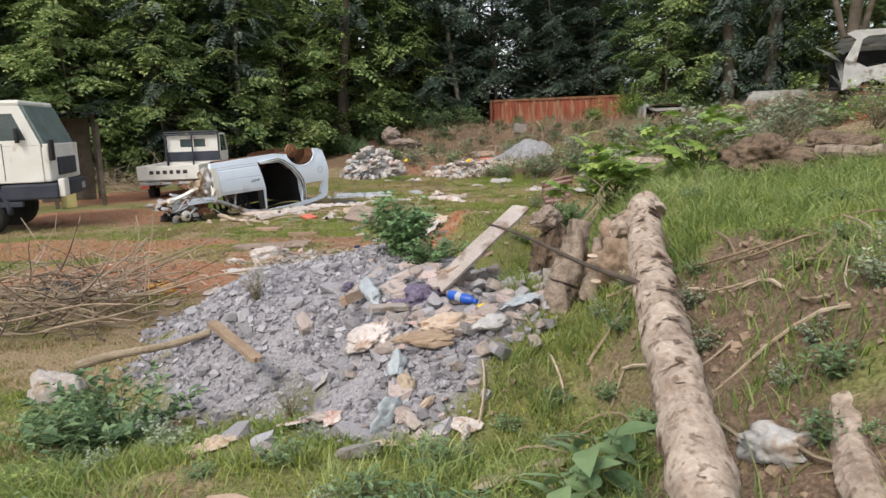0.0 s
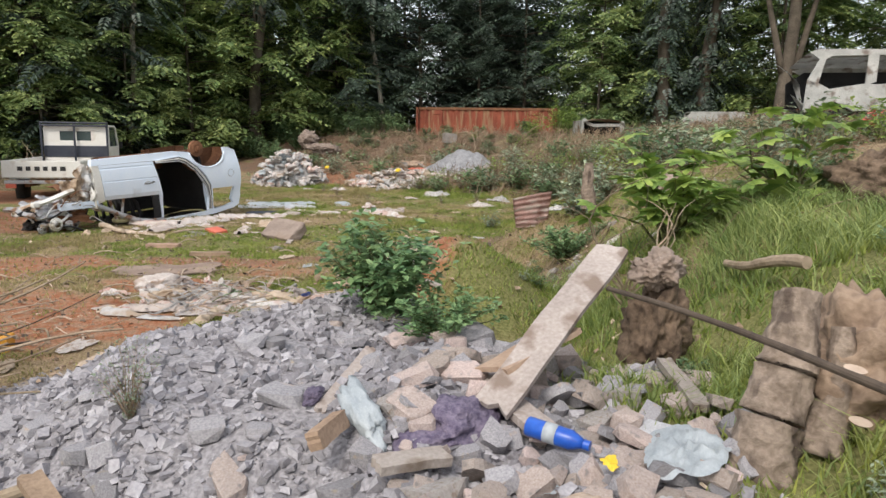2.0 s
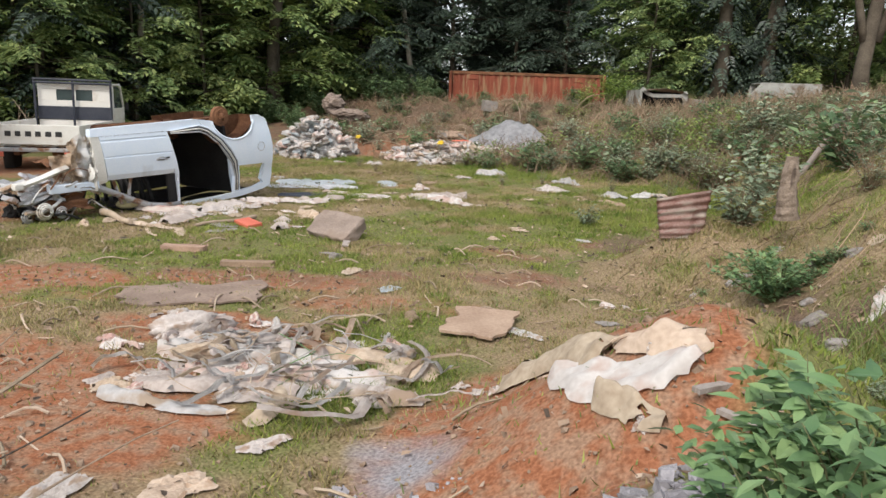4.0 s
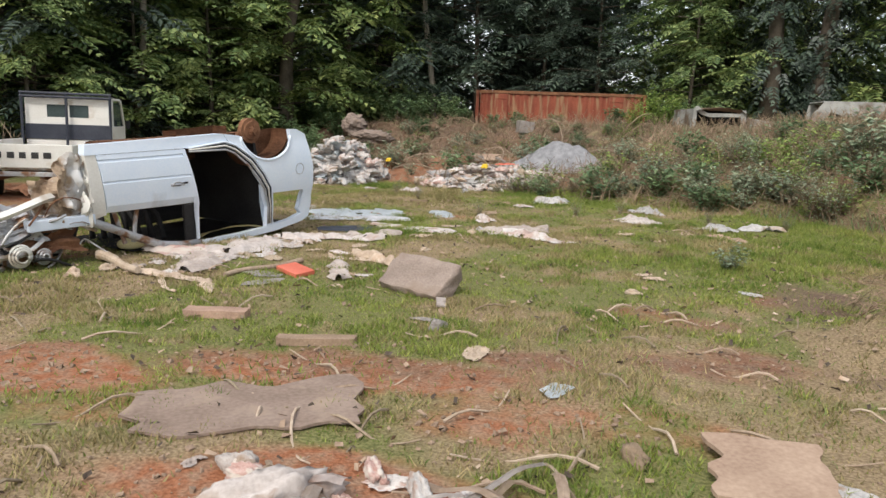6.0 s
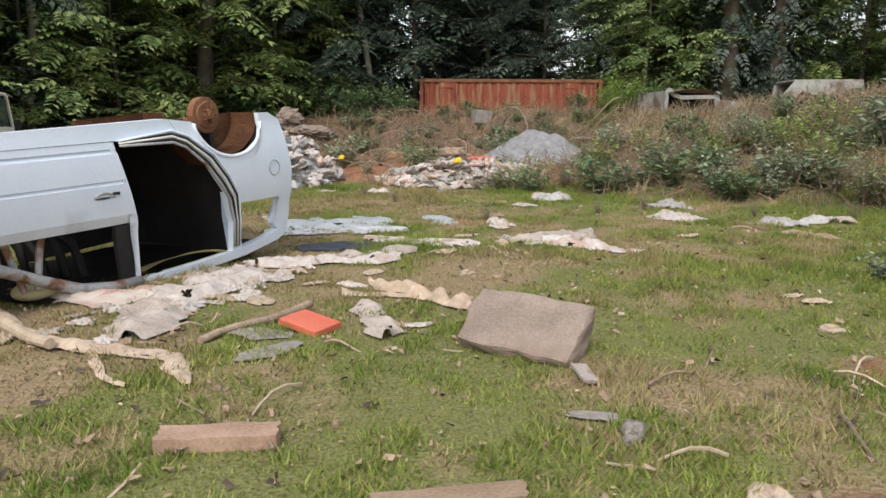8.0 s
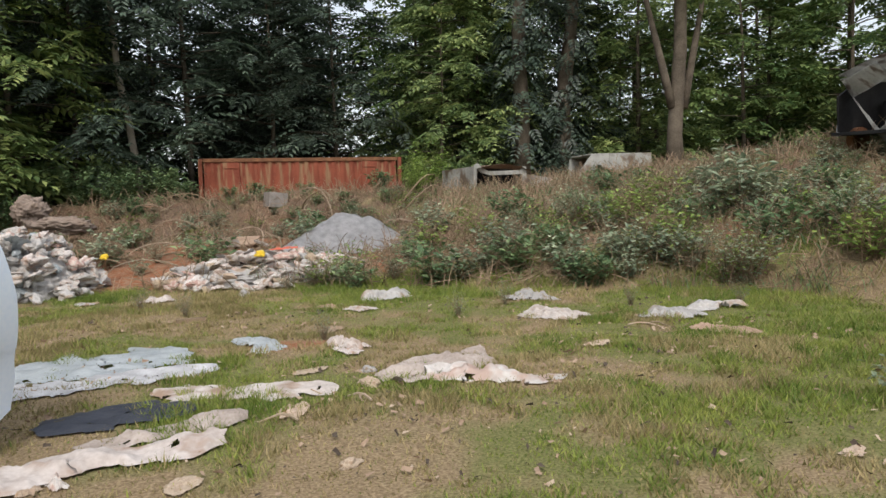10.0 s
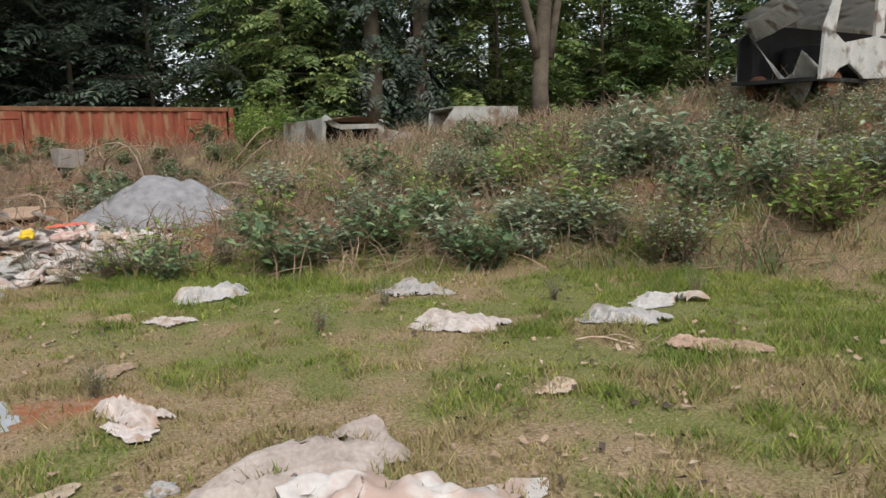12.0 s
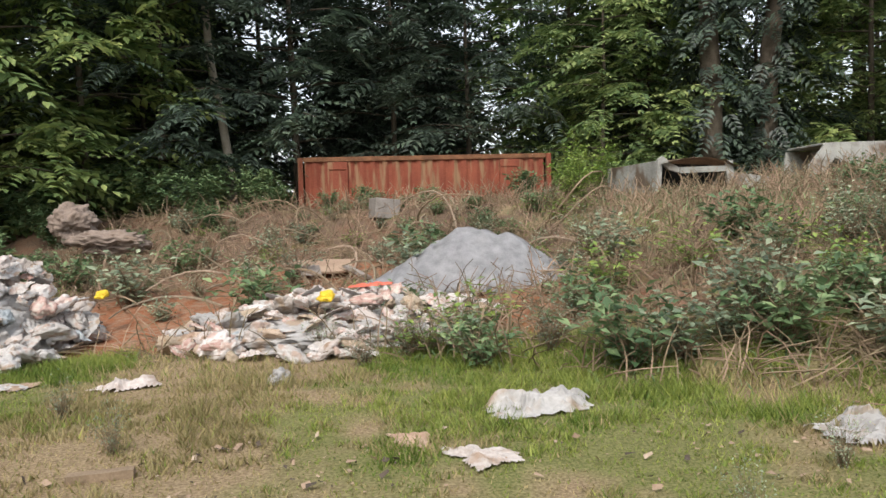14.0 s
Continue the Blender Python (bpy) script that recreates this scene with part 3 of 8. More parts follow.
    panel("pillar", [(0.83, 0.64), (0.70, 0.36), (0.70, 0.09), (0.58, 0.11), (0.62, 0.30), (0.70, 0.53)], -0.01, 0.05, M["van_paint"])
    panel("pillar", [(-0.055, 0.50), (0.105, 0.50), (0.115, 0.36), (0.17, 0.27), (0.10, 0.20), (-0.03, 0.16), (-0.065, 0.33)], -0.015, 0.05, M["van_paint"])
    panel("pillar", [(1.90, 1.12), (1.94, 1.10), (1.76, 0.51), (1.735, 0.06), (1.70, 0.05), (1.73, 0.51)], -0.005, 0.06, M["van_paint"])
    panel("door_pillar", [(1.92, 0.505), (1.765, 0.505), (1.74, 0.06), (1.86, 0.06)], 0.012, 0.05, M["black"], label="black window pillar")
    panel("roof_rail", [(-0.03, 0.16), (0.10, 0.21), (0.30, 0.15), (0.70, 0.10), (1.10, 0.075), (1.72, 0.06), (1.72, 0.0), (1.05, 0.0), (0.55, 0.03), (0.10, 0.10)], -0.02, 0.06, M["van_paint"])
    panel("pillar", [(3.05, 1.11), (2.935, 1.11), (2.85, 0.50), (2.99, 0.46)], -0.002, 0.05, M["white_paint"], label="torn pale front pillar")
    # rear arch lip
    bm = bmesh.new()
    tube(bm, [(-0.71 + 0.40 * math.sin(a), -0.018 + belly(1.245 - 0.305 * math.cos(a)), 1.245 - 0.305 * math.cos(a)) for a in np.linspace(-1.5, 1.5, 20)], 0.018, 6)
    part("arch_lip", bm, M["van_paint"], van, smooth=True)
    # weather strips round the door opening
    for k, (mt, rad) in enumerate((("bare_steel", 0.012), ("black", 0.009), ("white_paint", 0.011), ("black", 0.008), ("van_paint", 0.011))):
        o = 0.028 * k
        pts = [(1.86, 1.09 + 0.3 * o), (1.36, 1.09 + o * 0.8), (1.24 - o * 0.3, 1.045 + o * 0.8), (1.06 - o, 0.90 + o * 0.6), (0.90 - o, 0.72 + o * 0.5), (0.79 - o, 0.58 + o * 0.3), (0.70 - o * 0.6, 0.36), (0.70 - o * 0.6, 0.14)]
        bm = bmesh.new()
        tube(bm, [(-s, -0.03 + belly(z), z) for s, z in pts], rad, 6)
        part("weather_strip", bm, M[mt], van, smooth=True)
    # fuel cap outline
    bm = bmesh.new()
    tube(bm, [(-0.20 + 0.07 * math.cos(a), -0.024 + belly(0.80 + 0.07 * math.sin(a)), 0.80 + 0.07 * math.sin(a)) for a in np.linspace(0, 6.28, 18)], 0.004, 5)
    part("fuel_flap", bm, M["bare_steel"], van)
    # underside, now uppermost
    bm = bmesh.new()
    xs = [(-3.05 + 3.0 * i / 24) for i in range(25)]
    ws = [0.05 + 1.42 * j / 14 for j in range(15)]
    g = [[bm.verts.new((min(-0.05, x + 0.62 * w * (-0.05 - x) / 3.0), w, 1.12 + 0.07 * (x + 3.05) / 3 + (0.03 if j % 4 < 2 else 0) + 0.012 * noise.noise((x * 3, w * 3, 0)) - (0.34 * max(0, 1 - ((x + 0.71) / 0.42) ** 2) ** 0.5 if (w < 0.4 or w > 1.1) and abs(x + 0.71) < 0.42 else 0))) for j, w in enumerate(ws)] for x in xs]
    for i in range(24):
        for j in range(14):
            bm.faces.new((g[i][j], g[i + 1][j], g[i + 1][j + 1], g[i][j + 1]))
    bmesh.ops.solidify(bm, geom=bm.faces[:], thickness=0.02)
    part("floor_pan", bm, M["rust"], van, "rusted underbody floor pan", True)
    for w, x0 in ((0.36, -2.8), (1.14, -2.2)):
        bm = bmesh.new()
        box(bm, (x0, w - 0.04, 1.10), (-0.1, w + 0.04, 1.17), 0.015)
        part("chassis_rail", bm, M["rust"], van)
    bm = bmesh.new()
    tube(bm, [(-0.86, 0.12, 1.26), (-0.86, 0.35, 1.22), (-0.86, 1.0, 1.16), (-0.86, 1.36, 1.10)], [0.045, 0.045, 0.04, 0.04], 8)
    axle = part("axle", bm, M["rust"], van, smooth=True)
    for w, dr, zh in ((0.06, 1, 1.29), (1.40, -1, 1.02)):
        bm = bmesh.new()
        tube(bm, [(-0.86, w + o * dr, zh) for o in (-0.034, -0.03, 0.0, 0.004, 0.016, 0.022, 0.09, 0.10)], [0.02, 0.045, 0.052, 0.108, 0.114, 0.15, 0.15, 0.10], 20)
        bmesh.ops.subdivide_edges(bm, edges=bm.edges[:], cuts=1, use_grid_fill=True)
        for q in bm.verts:
            q.co += Vector((0.006 * noise.noise(q.co * 14), 0.005 * noise.noise(q.co * 18), 0.006 * noise.noise(q.co * 16 + Vector((4, 0, 0)))))
        drum = part("brake_drum", bm, M["rust"], axle, "rusted brake drum")
        bm = bmesh.new()
        tube(bm, [(-0.86, w - 0.05 * dr, zh), (-0.86, w, zh)], [0.03, 0.045], 12)
        for a in range(5):
            tube(bm, [(-0.86 + 0.06 * math.cos(a * 1.257), w - 0.035 * dr, zh + 0.06 * math.sin(a * 1.257)), (-0.86 + 0.06 * math.cos(a * 1.257), w, zh + 0.06 * math.sin(a * 1.257))], 0.008, 5)
        for a in range(5):
            bmesh.ops.create_cone(bm, cap_ends=True, segments=9, radius1=0.05, radius2=0.04, depth=0.09, matrix=pose(-0.86 + rnd(-0.11, 0.11), w + dr * rnd(0.03, 0.16), zh - 0.02 + rnd(-0.10, 0.12), rnd(0, 90), rnd(0, 90), rnd(0, 90)))
        part("hub", bm, M["rust"], van, "rusted wheel hub and suspension")
    for wa, wb in ((0.03, 0.32), (1.18, 1.46)):
        bm = bmesh.new()
        pts = [(-0.71 + 0.40 * math.sin(a), 1.25 - 0.30 * math.cos(a)) for a in np.linspace(-1.55, 1.75, 20)]
        vs = [[bm.verts.new((x, w, z)) for x, z in pts] for w in (wa, wb)]
        for i in range(19):
            bm.faces.new((vs[0][i], vs[0][i + 1], vs[1][i + 1], vs[1][i]))
        bm.faces.new(vs[1])
        bmesh.ops.solidify(bm, geom=bm.faces[:], thickness=0.006)
        part("wheel_arch_liner", bm, M["rust"], van, "orange-brown rusted wheel arch liner")
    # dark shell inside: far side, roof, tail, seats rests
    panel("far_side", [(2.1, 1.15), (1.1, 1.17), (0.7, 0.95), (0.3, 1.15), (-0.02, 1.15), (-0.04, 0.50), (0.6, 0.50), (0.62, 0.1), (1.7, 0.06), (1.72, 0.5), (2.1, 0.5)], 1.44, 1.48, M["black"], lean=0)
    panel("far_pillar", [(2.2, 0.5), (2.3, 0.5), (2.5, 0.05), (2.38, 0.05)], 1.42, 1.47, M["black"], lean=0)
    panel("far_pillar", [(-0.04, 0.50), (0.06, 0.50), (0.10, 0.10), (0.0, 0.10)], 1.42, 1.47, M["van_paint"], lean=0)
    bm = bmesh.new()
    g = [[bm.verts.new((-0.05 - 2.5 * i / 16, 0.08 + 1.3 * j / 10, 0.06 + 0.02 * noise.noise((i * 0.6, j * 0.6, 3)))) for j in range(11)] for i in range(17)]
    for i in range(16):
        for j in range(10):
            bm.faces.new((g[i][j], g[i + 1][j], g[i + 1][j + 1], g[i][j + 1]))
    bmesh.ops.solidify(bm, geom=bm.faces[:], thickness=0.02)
    part("roof_panel", bm, M["black"], van, "black roof lining", True)
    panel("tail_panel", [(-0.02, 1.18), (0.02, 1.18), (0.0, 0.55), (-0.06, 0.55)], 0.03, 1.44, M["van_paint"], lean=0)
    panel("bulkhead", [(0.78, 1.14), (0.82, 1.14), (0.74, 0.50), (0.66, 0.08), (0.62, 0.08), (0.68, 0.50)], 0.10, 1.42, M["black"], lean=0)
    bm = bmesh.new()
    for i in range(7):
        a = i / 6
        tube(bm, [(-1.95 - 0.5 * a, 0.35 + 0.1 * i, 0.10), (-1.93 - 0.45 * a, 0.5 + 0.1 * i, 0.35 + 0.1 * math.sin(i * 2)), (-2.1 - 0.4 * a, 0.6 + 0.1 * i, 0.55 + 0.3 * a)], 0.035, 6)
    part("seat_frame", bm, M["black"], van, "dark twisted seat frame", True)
    bm = bmesh.new()
    n = 20
    rows = [[bm.verts.new((-1.66 + 0.94 * i / n, 0.02 + 0.10 * j + VAN_LEAN * 0.45, 0.075 + 0.075 * math.sin(math.pi * i / n) ** 0.7 * (1 - 0.25 * j) + 0.02 * (j == 0))) for i in range(n + 1)] for j in range(3)]
    for j in range(2):
        for i in range(n):
            bm.faces.new((rows[j][i], rows[j][i + 1], rows[j + 1][i + 1], rows[j + 1][i]))
    bmesh.ops.solidify(bm, geom=bm.faces[:], thickness=0.03)
    part("foam_strip", bm, M["pale_yellow"], van, "pale yellow foam strip", True)
    bm = bmesh.new()
    bmesh.ops.create_icosphere(bm, subdivisions=3, radius=1, matrix=pose(-2.42, 0.25, 0.12) @ Matrix.Diagonal((0.17, 0.12, 0.07, 1)))
    part("foam_cushion", bm, M["pale_yellow"], van, "pale yellow foam cushion", True)
    # crushed front end
    bm = bmesh.new()
    g = [[bm.verts.new((-3.0 + 0.025 * j - 0.30 * (i / 12) + 0.05 * noise.noise((i * 0.5, j * 0.5, 7)), 0.02 + 0.80 * j / 14 + 0.05 * noise.noise((j, i, 2)), 1.10 - 0.02 * j - 0.55 * i / 12 + 0.05 * noise.noise((i * 0.7, j * 0.7, 1)))) for j in range(15)] for i in range(13)]
    for i in range(12):
        for j in range(14):
            bm.faces.new((g[i][j], g[i + 1][j], g[i + 1][j + 1], g[i][j + 1]))
    bmesh.ops.solidify(bm, geom=bm.faces[:], thickness=0.015)
    part("firewall", bm, M["rust_sheet"], van, "crumpled rust-stained firewall", True)
    bm = bmesh.new()
    g = [[bm.verts.new((-2.98 - 0.36 * i / 8, 0.0 + 0.05 * noise.noise((i * 0.8, j * 0.8, 4)), 0.62 + (0.5 - 0.03 * i) * j / 8 - 0.02 * i)) for j in range(9)] for i in range(9)]
    for i in range(8):
        for j in range(8):
            if j < 8 - i * 0.6:
                bm.faces.new((g[i][j], g[i + 1][j], g[i + 1][j + 1], g[i][j + 1]))
    bmesh.ops.solidify(bm, geom=bm.faces[:], thickness=0.012)
    part("torn_wing", bm, M["rust_sheet"], van, "torn wing inner panel, rust and primer", True)
    # crumpled sheet metal in the crushed nose: torn inner wing high up, flattened sheets low down
    random.seed(404)
    for i, (x, w, z, a, b, tx, tz, mt) in enumerate(((-3.16, 0.02, 0.86, 0.34, 0.50, 86, 4, "rust_sheet"), (-3.32, 0.10, 0.72, 0.40, 0.34, 80, -10, "rust_sheet"), (-3.45, 0.30, 0.50, 0.55, 0.40, 30, -14, "bare_steel"), (-3.62, 0.45, 0.44, 0.55, 0.4, 18, 20, "rust_sheet"), (-3.5, 0.85, 0.44, 0.5, 0.4, 10, -20, "bare_steel"),
                                                     (-3.72, 0.10, 0.44, 0.5, 0.25, 60, 8, "bare_steel"), (-3.40, 0.10, 0.30, 0.55, 0.24, 70, -6, "rust"), (-3.78, 0.3, 0.30, 0.5, 0.35, 45, 30, "black"), (-3.25, 0.5, 0.72, 0.3, 0.4, 12, 0, "rust"), (-3.85, 0.6, 0.34, 0.4, 0.4, 35, 40, "rust_sheet"), (-3.05, 0.0, 0.68, 0.10, 0.55, 88, 3, "white_paint"))):
        bm = bmesh.new()
        bmesh.ops.create_grid(bm, x_segments=16, y_segments=14, size=0.5)
        for q in bm.verts:
            k = q.co * 3.2 + Vector((i * 5.1, 0, 0))
            ragged = 1 + 0.30 * noise.noise((math.atan2(q.co.y, q.co.x) * 2, i, 0)) * (2 * q.co.length) ** 2
            q.co = Vector((q.co.x * a * ragged, q.co.y * b * ragged, 0.10 * noise.noise(k) + 0.05 * abs(noise.noise(k * 2.7)) + 0.02 * noise.noise(k * 6)))
        bmesh.ops.solidify(bm, geom=bm.faces[:], thickness=0.006)
        bmesh.ops.transform(bm, matrix=pose(x, w, z, tx, 0, tz), verts=bm.verts)
        crisp(part("crumpled_panel", bm, M[mt], van))
    bm = bmesh.new()
    box(bm, (-3.62, -0.02, 0.42), (-2.97, 0.09, 0.53), 0.015)
    part("cross_member", bm, M["van_paint"], van, "pale blue front cross member")
    for a, b, r, mt in (((-4.02, 0.02, 0.58), (-3.34, 0.05, 0.70), 0.04, "white_paint"), ((-3.98, 0.8, 0.44), (-3.3, 0.8, 0.52), 0.04, "bare_steel"), ((-4.05, 0.0, 0.42), (-3.98, 1.0, 0.40), 0.045, "bare_steel"), ((-4.0, 0.05, 0.34), (-3.40, 0.10, 0.42), 0.035, "bare_steel"), ((-3.95, 0.0, 0.20), (-3.45, 0.06, 0.30), 0.025, "rust_sheet")):
        bm = bmesh.new()
        p0, p1 = Vector(a), Vector(b)
        tube(bm, [p0.lerp(p1, t) + Vector((0, 0.03 * math.sin(t * 7), 0.03 * math.sin(t * 5 + r * 90))) for t in np.linspace(0, 1, 9)], r, 4)
        part("front_beam", bm, M[mt], van)
    for i in range(26):
        bm = bmesh.new()
        p = Vector((rnd(-4.0, -3.2), rnd(-0.04, 0.4), rnd(0.08, 0.62)))
        d, l = rnd(-0.7, 0.7), rnd(0.25, 0.6)
        tube(bm, [p + Vector((l * t * math.cos(d) + 0.06 * math.sin(5 * t + i), 0.1 * math.sin(3 * t + i), l * t * math.sin(d) * 0.6 + 0.10 * math.sin(4 * t + i * 1.7))) for t in np.linspace(0, 1, 9)], rnd(0.006, 0.02), 6)
        for v in bm.verts:
            v.co.z = max(0.03, v.co.z)
        part("hose", bm, M[("black", "bare_steel", "rust", "rust_sheet")[i % 4]], van, smooth=True)
    for i, (x, w, z, r) in enumerate(((-3.72, -0.02, 0.22, 0.10), (-3.86, 0.12, 0.16, 0.08), (-3.5, 0.0, 0.18, 0.07))):
        bm = bmesh.new()
        for q in range(3):
            tube(bm, [(x + (r - 0.02 * q) * math.cos(a), w - 0.02 * q, z + (r - 0.02 * q) * math.sin(a)) for a in np.linspace(0, 6.3, 16)], 0.012, 5)
        part("pulley", bm, M["bare_steel" if i else "white_paint"], van, "bare metal pulley rings", True)
    for i in range(9):
        bm = bmesh.new()
        bmesh.ops.create_icosphere(bm, subdivisions=3, radius=1)
        q = Vector((rnd(-3.9, -3.0), rnd(0.15, 1.1), rnd(0.10, 0.26)))
        sc = (rnd(0.10, 0.22), rnd(0.12, 0.22), rnd(0.08, 0.15))
        for v in bm.verts:
            d = 1 + 0.45 * noise.noise(v.co * 2.1 + Vector((i * 3, 0, 0))) + 0.2 * noise.noise(v.co * 6)
            v.co = Vector((v.co.x * sc[0], v.co.y * sc[1], v.co.z * sc[2])) * d + q
        part("engine_lump", bm, M[("black", "rust", "bare_steel")[i % 3]], van, "blackened crushed engine parts")
    bm = bmesh.new()
    tube(bm, [(-3.04, 0.03, 0.46), (-2.8, 0.05, 0.36), (-2.5, 0.07, 0.22), (-2.2, 0.06, 0.09), (-1.95, 0.05, 0.05), (-1.7, 0.05, 0.05)], [0.05, 0.045, 0.045, 0.05, 0.05, 0.045], 6)
    part("bent_pillar", bm, M["bare_steel"], van, "bent bare-metal windscreen pillar", True)
    for s0, s1 in ((2.72, 2.60), (2.45, 2.5)):
        bm = bmesh.new()
        tube(bm, [(-s0, 0.08, 0.52), (-(s0 + s1) / 2, 0.1, 0.35), (-s1, 0.1, 0.16)], 0.025, 5)
        part("window_post", bm, M["bare_steel"], van)
    bm = bmesh.new()
    box(bm, (-4.06, -0.05, 0.52), (-3.95, 0.05, 0.60), 0.02)
    part("lamp_unit", bm, M["white_paint"], van, "broken white front lamp unit")


build_container()
build_van()


# ---- plants ----
def leaf_np(length, width, segs=1, fold=0.25, curl=0.15):
    """A leaf folded along its midrib, pointing along +x."""
    if segs == 1:
        v = np.array([(0, 0, 0), (0.5, 0.5, fold * 0.5), (1, 0, -curl), (0.5, -0.5, fold * 0.5)]) * (length, width, length * 0.5)
        return v, np.array([(0, 2, 1), (0, 3, 2)])
    t = np.linspace(0, 1, segs + 1)
    prof = np.sin(np.pi * t ** 0.75) * 0.5 + 0.02 * (t < 1)
    z = -curl * t ** 2 * length
    rows = [np.stack([t * length, k * prof * width, z + abs(k) * fold * prof * width], -1) for k in (-1, 0, 1)]
    v, n = np.concatenate(rows), segs + 1
    i = np.arange(segs)
    f = np.concatenate([np.stack([i + r * n, i + 1 + r * n, i + 1 + (r + 1) * n, i + (r + 1) * n], -1) for r in (0, 1)])
    return v, f


def scatter(template, where, aim, scale, rng, roll=0.5):
    """Copies of a template at places, its x along aim, into one pair of arrays."""
    v, f = template
    aim = aim / (np.linalg.norm(aim, axis=1)[:, None] + 1e-9)
    side = np.cross(np.array([0, 0, 1.0]), aim)
    side = side / (np.linalg.norm(side, axis=1)[:, None] + 1e-6)
    up = np.cross(aim, side)
    a = rng.uniform(-roll, roll, len(where))[:, None]
    side, up = side * np.cos(a) + up * np.sin(a), up * np.cos(a) - side * np.sin(a)
    rot = np.stack([aim, side, up], 1)
    out = np.einsum("vk,nkj->nvj", v, rot) * np.asarray(scale)[:, None, None] + where[:, None]
    faces = f[None] + (np.arange(len(where)) * len(v))[:, None, None]
    return out.reshape(-1, 3), faces.reshape(-1, f.shape[1])


def spray_np(pairs=7, length=1.0, leaf=0.24, width=0.085, droop=0.35):
    """A feathery spray: leaflets in pairs along a drooping stalk."""
    t = np.linspace(0.18, 1.0, pairs)
    p = np.stack([t * length, 0 * t, -droop * t ** 2 * length], -1)
    lv, lf = leaf_np(leaf, width)
    vs, fs = [], []
    for k in range(pairs):
        for sgn in (-1, 1):
            a = radians(52 if k < pairs - 1 else 18) * sgn
            c, s = math.cos(a), math.sin(a)
            r = np.array([[c, s, -0.25], [-s, c, 0], [0.2, 0, 1]])
            size = 1.1 - 0.45 * t[k]
            fs.append(lf + len(vs) * len(lv))
            vs.append(lv * size @ r + p[k])
    return np.concatenate(vs), np.concatenate(fs)


def tree_pieces(seed, h, reach, limbs, per_limb, low, spray, trunk_r):
    """Trunk with limbs, and the crown's sprays, as arrays."""
    rng = np.random.default_rng(seed)
    tz = np.linspace(0, h * 0.97, 9)
    bend = rng.normal(0, 0.10, (9, 2)).cumsum(0) * 0.6
    stem = np.stack([bend[:, 0] * tz / h, bend[:, 1] * tz / h, tz], -1)
    pieces = []
    v, f, c = tube_np(stem, trunk_r * (1 - 0.85 * tz / h), 8)
    pieces.append((v, [f, c]))
    where, aim = [], []
    for i in range(limbs):
        q = (i + rng.uniform(0, 1)) / limbs
        z0 = low + (h - low) * q
        a = i * 2.4 + rng.uniform(-0.5, 0.5)
        span = reach * (0.55 + 0.6 * math.sin(math.pi * min(1, 0.25 + 0.75 * q)) ** 0.8) * rng.uniform(0.75, 1.15) * (1 - 0.55 * q ** 3)
        t = np.linspace(0, 1, 6)
        x0 = np.array([np.interp(z0, tz, stem[:, 0]), np.interp(z0, tz, stem[:, 1]), z0])
        line = x0 + np.stack([np.cos(a + 0.3 * t) * t * span, np.sin(a + 0.3 * t) * t * span, 0.5 * span * (0.45 * t - 0.55 * t ** 2)], -1)
        v, f, c = tube_np(line, trunk_r * 0.28 * (1 - 0.85 * t), 4)
        pieces.append((v, [f, c]))
        for k in range(per_limb):
            u = rng.uniform(0.3, 1.0) ** 0.8
            p = np.array([np.interp(u, t, line[:, j]) for j in range(3)])
            where.append(p + rng.normal(0, 0.16, 3))
            b = a + rng.normal(0, 0.8)
            aim.append((math.cos(b), math.sin(b), rng.uniform(-0.35, 0.25)))
    where, aim = np.array(where), np.array(aim)
    crown = scatter(spray, where, aim, rng.uniform(0.7, 1.25, len(where)), rng)
    return joined(pieces), crown


def tree_meshes(seed, h, reach, limbs, per_limb, low, spray, trunk_r, leaf, bark):
    (tv, tf), (cv, cf) = tree_pieces(seed, h, reach, limbs, per_limb, low, spray, trunk_r)
    return mesh_np("trunk", tv, tf, bark, True), mesh_np("crown", cv, cf, leaf)


def place_tree(meshes, x, y, scale, turn, label, name="tree", group="trees round the yard", z=None):
    t = thing(name, pose(x, y, (hz(x, y) if z is None else z) - 0.08, 0, 0, turn) @ Matrix.Diagonal((scale, scale, scale * rnd(0.94, 1.08), 1)), label, "tree", group)
    attach("trunk", meshes[0], t)
    attach("crown", meshes[1], t)
    return t


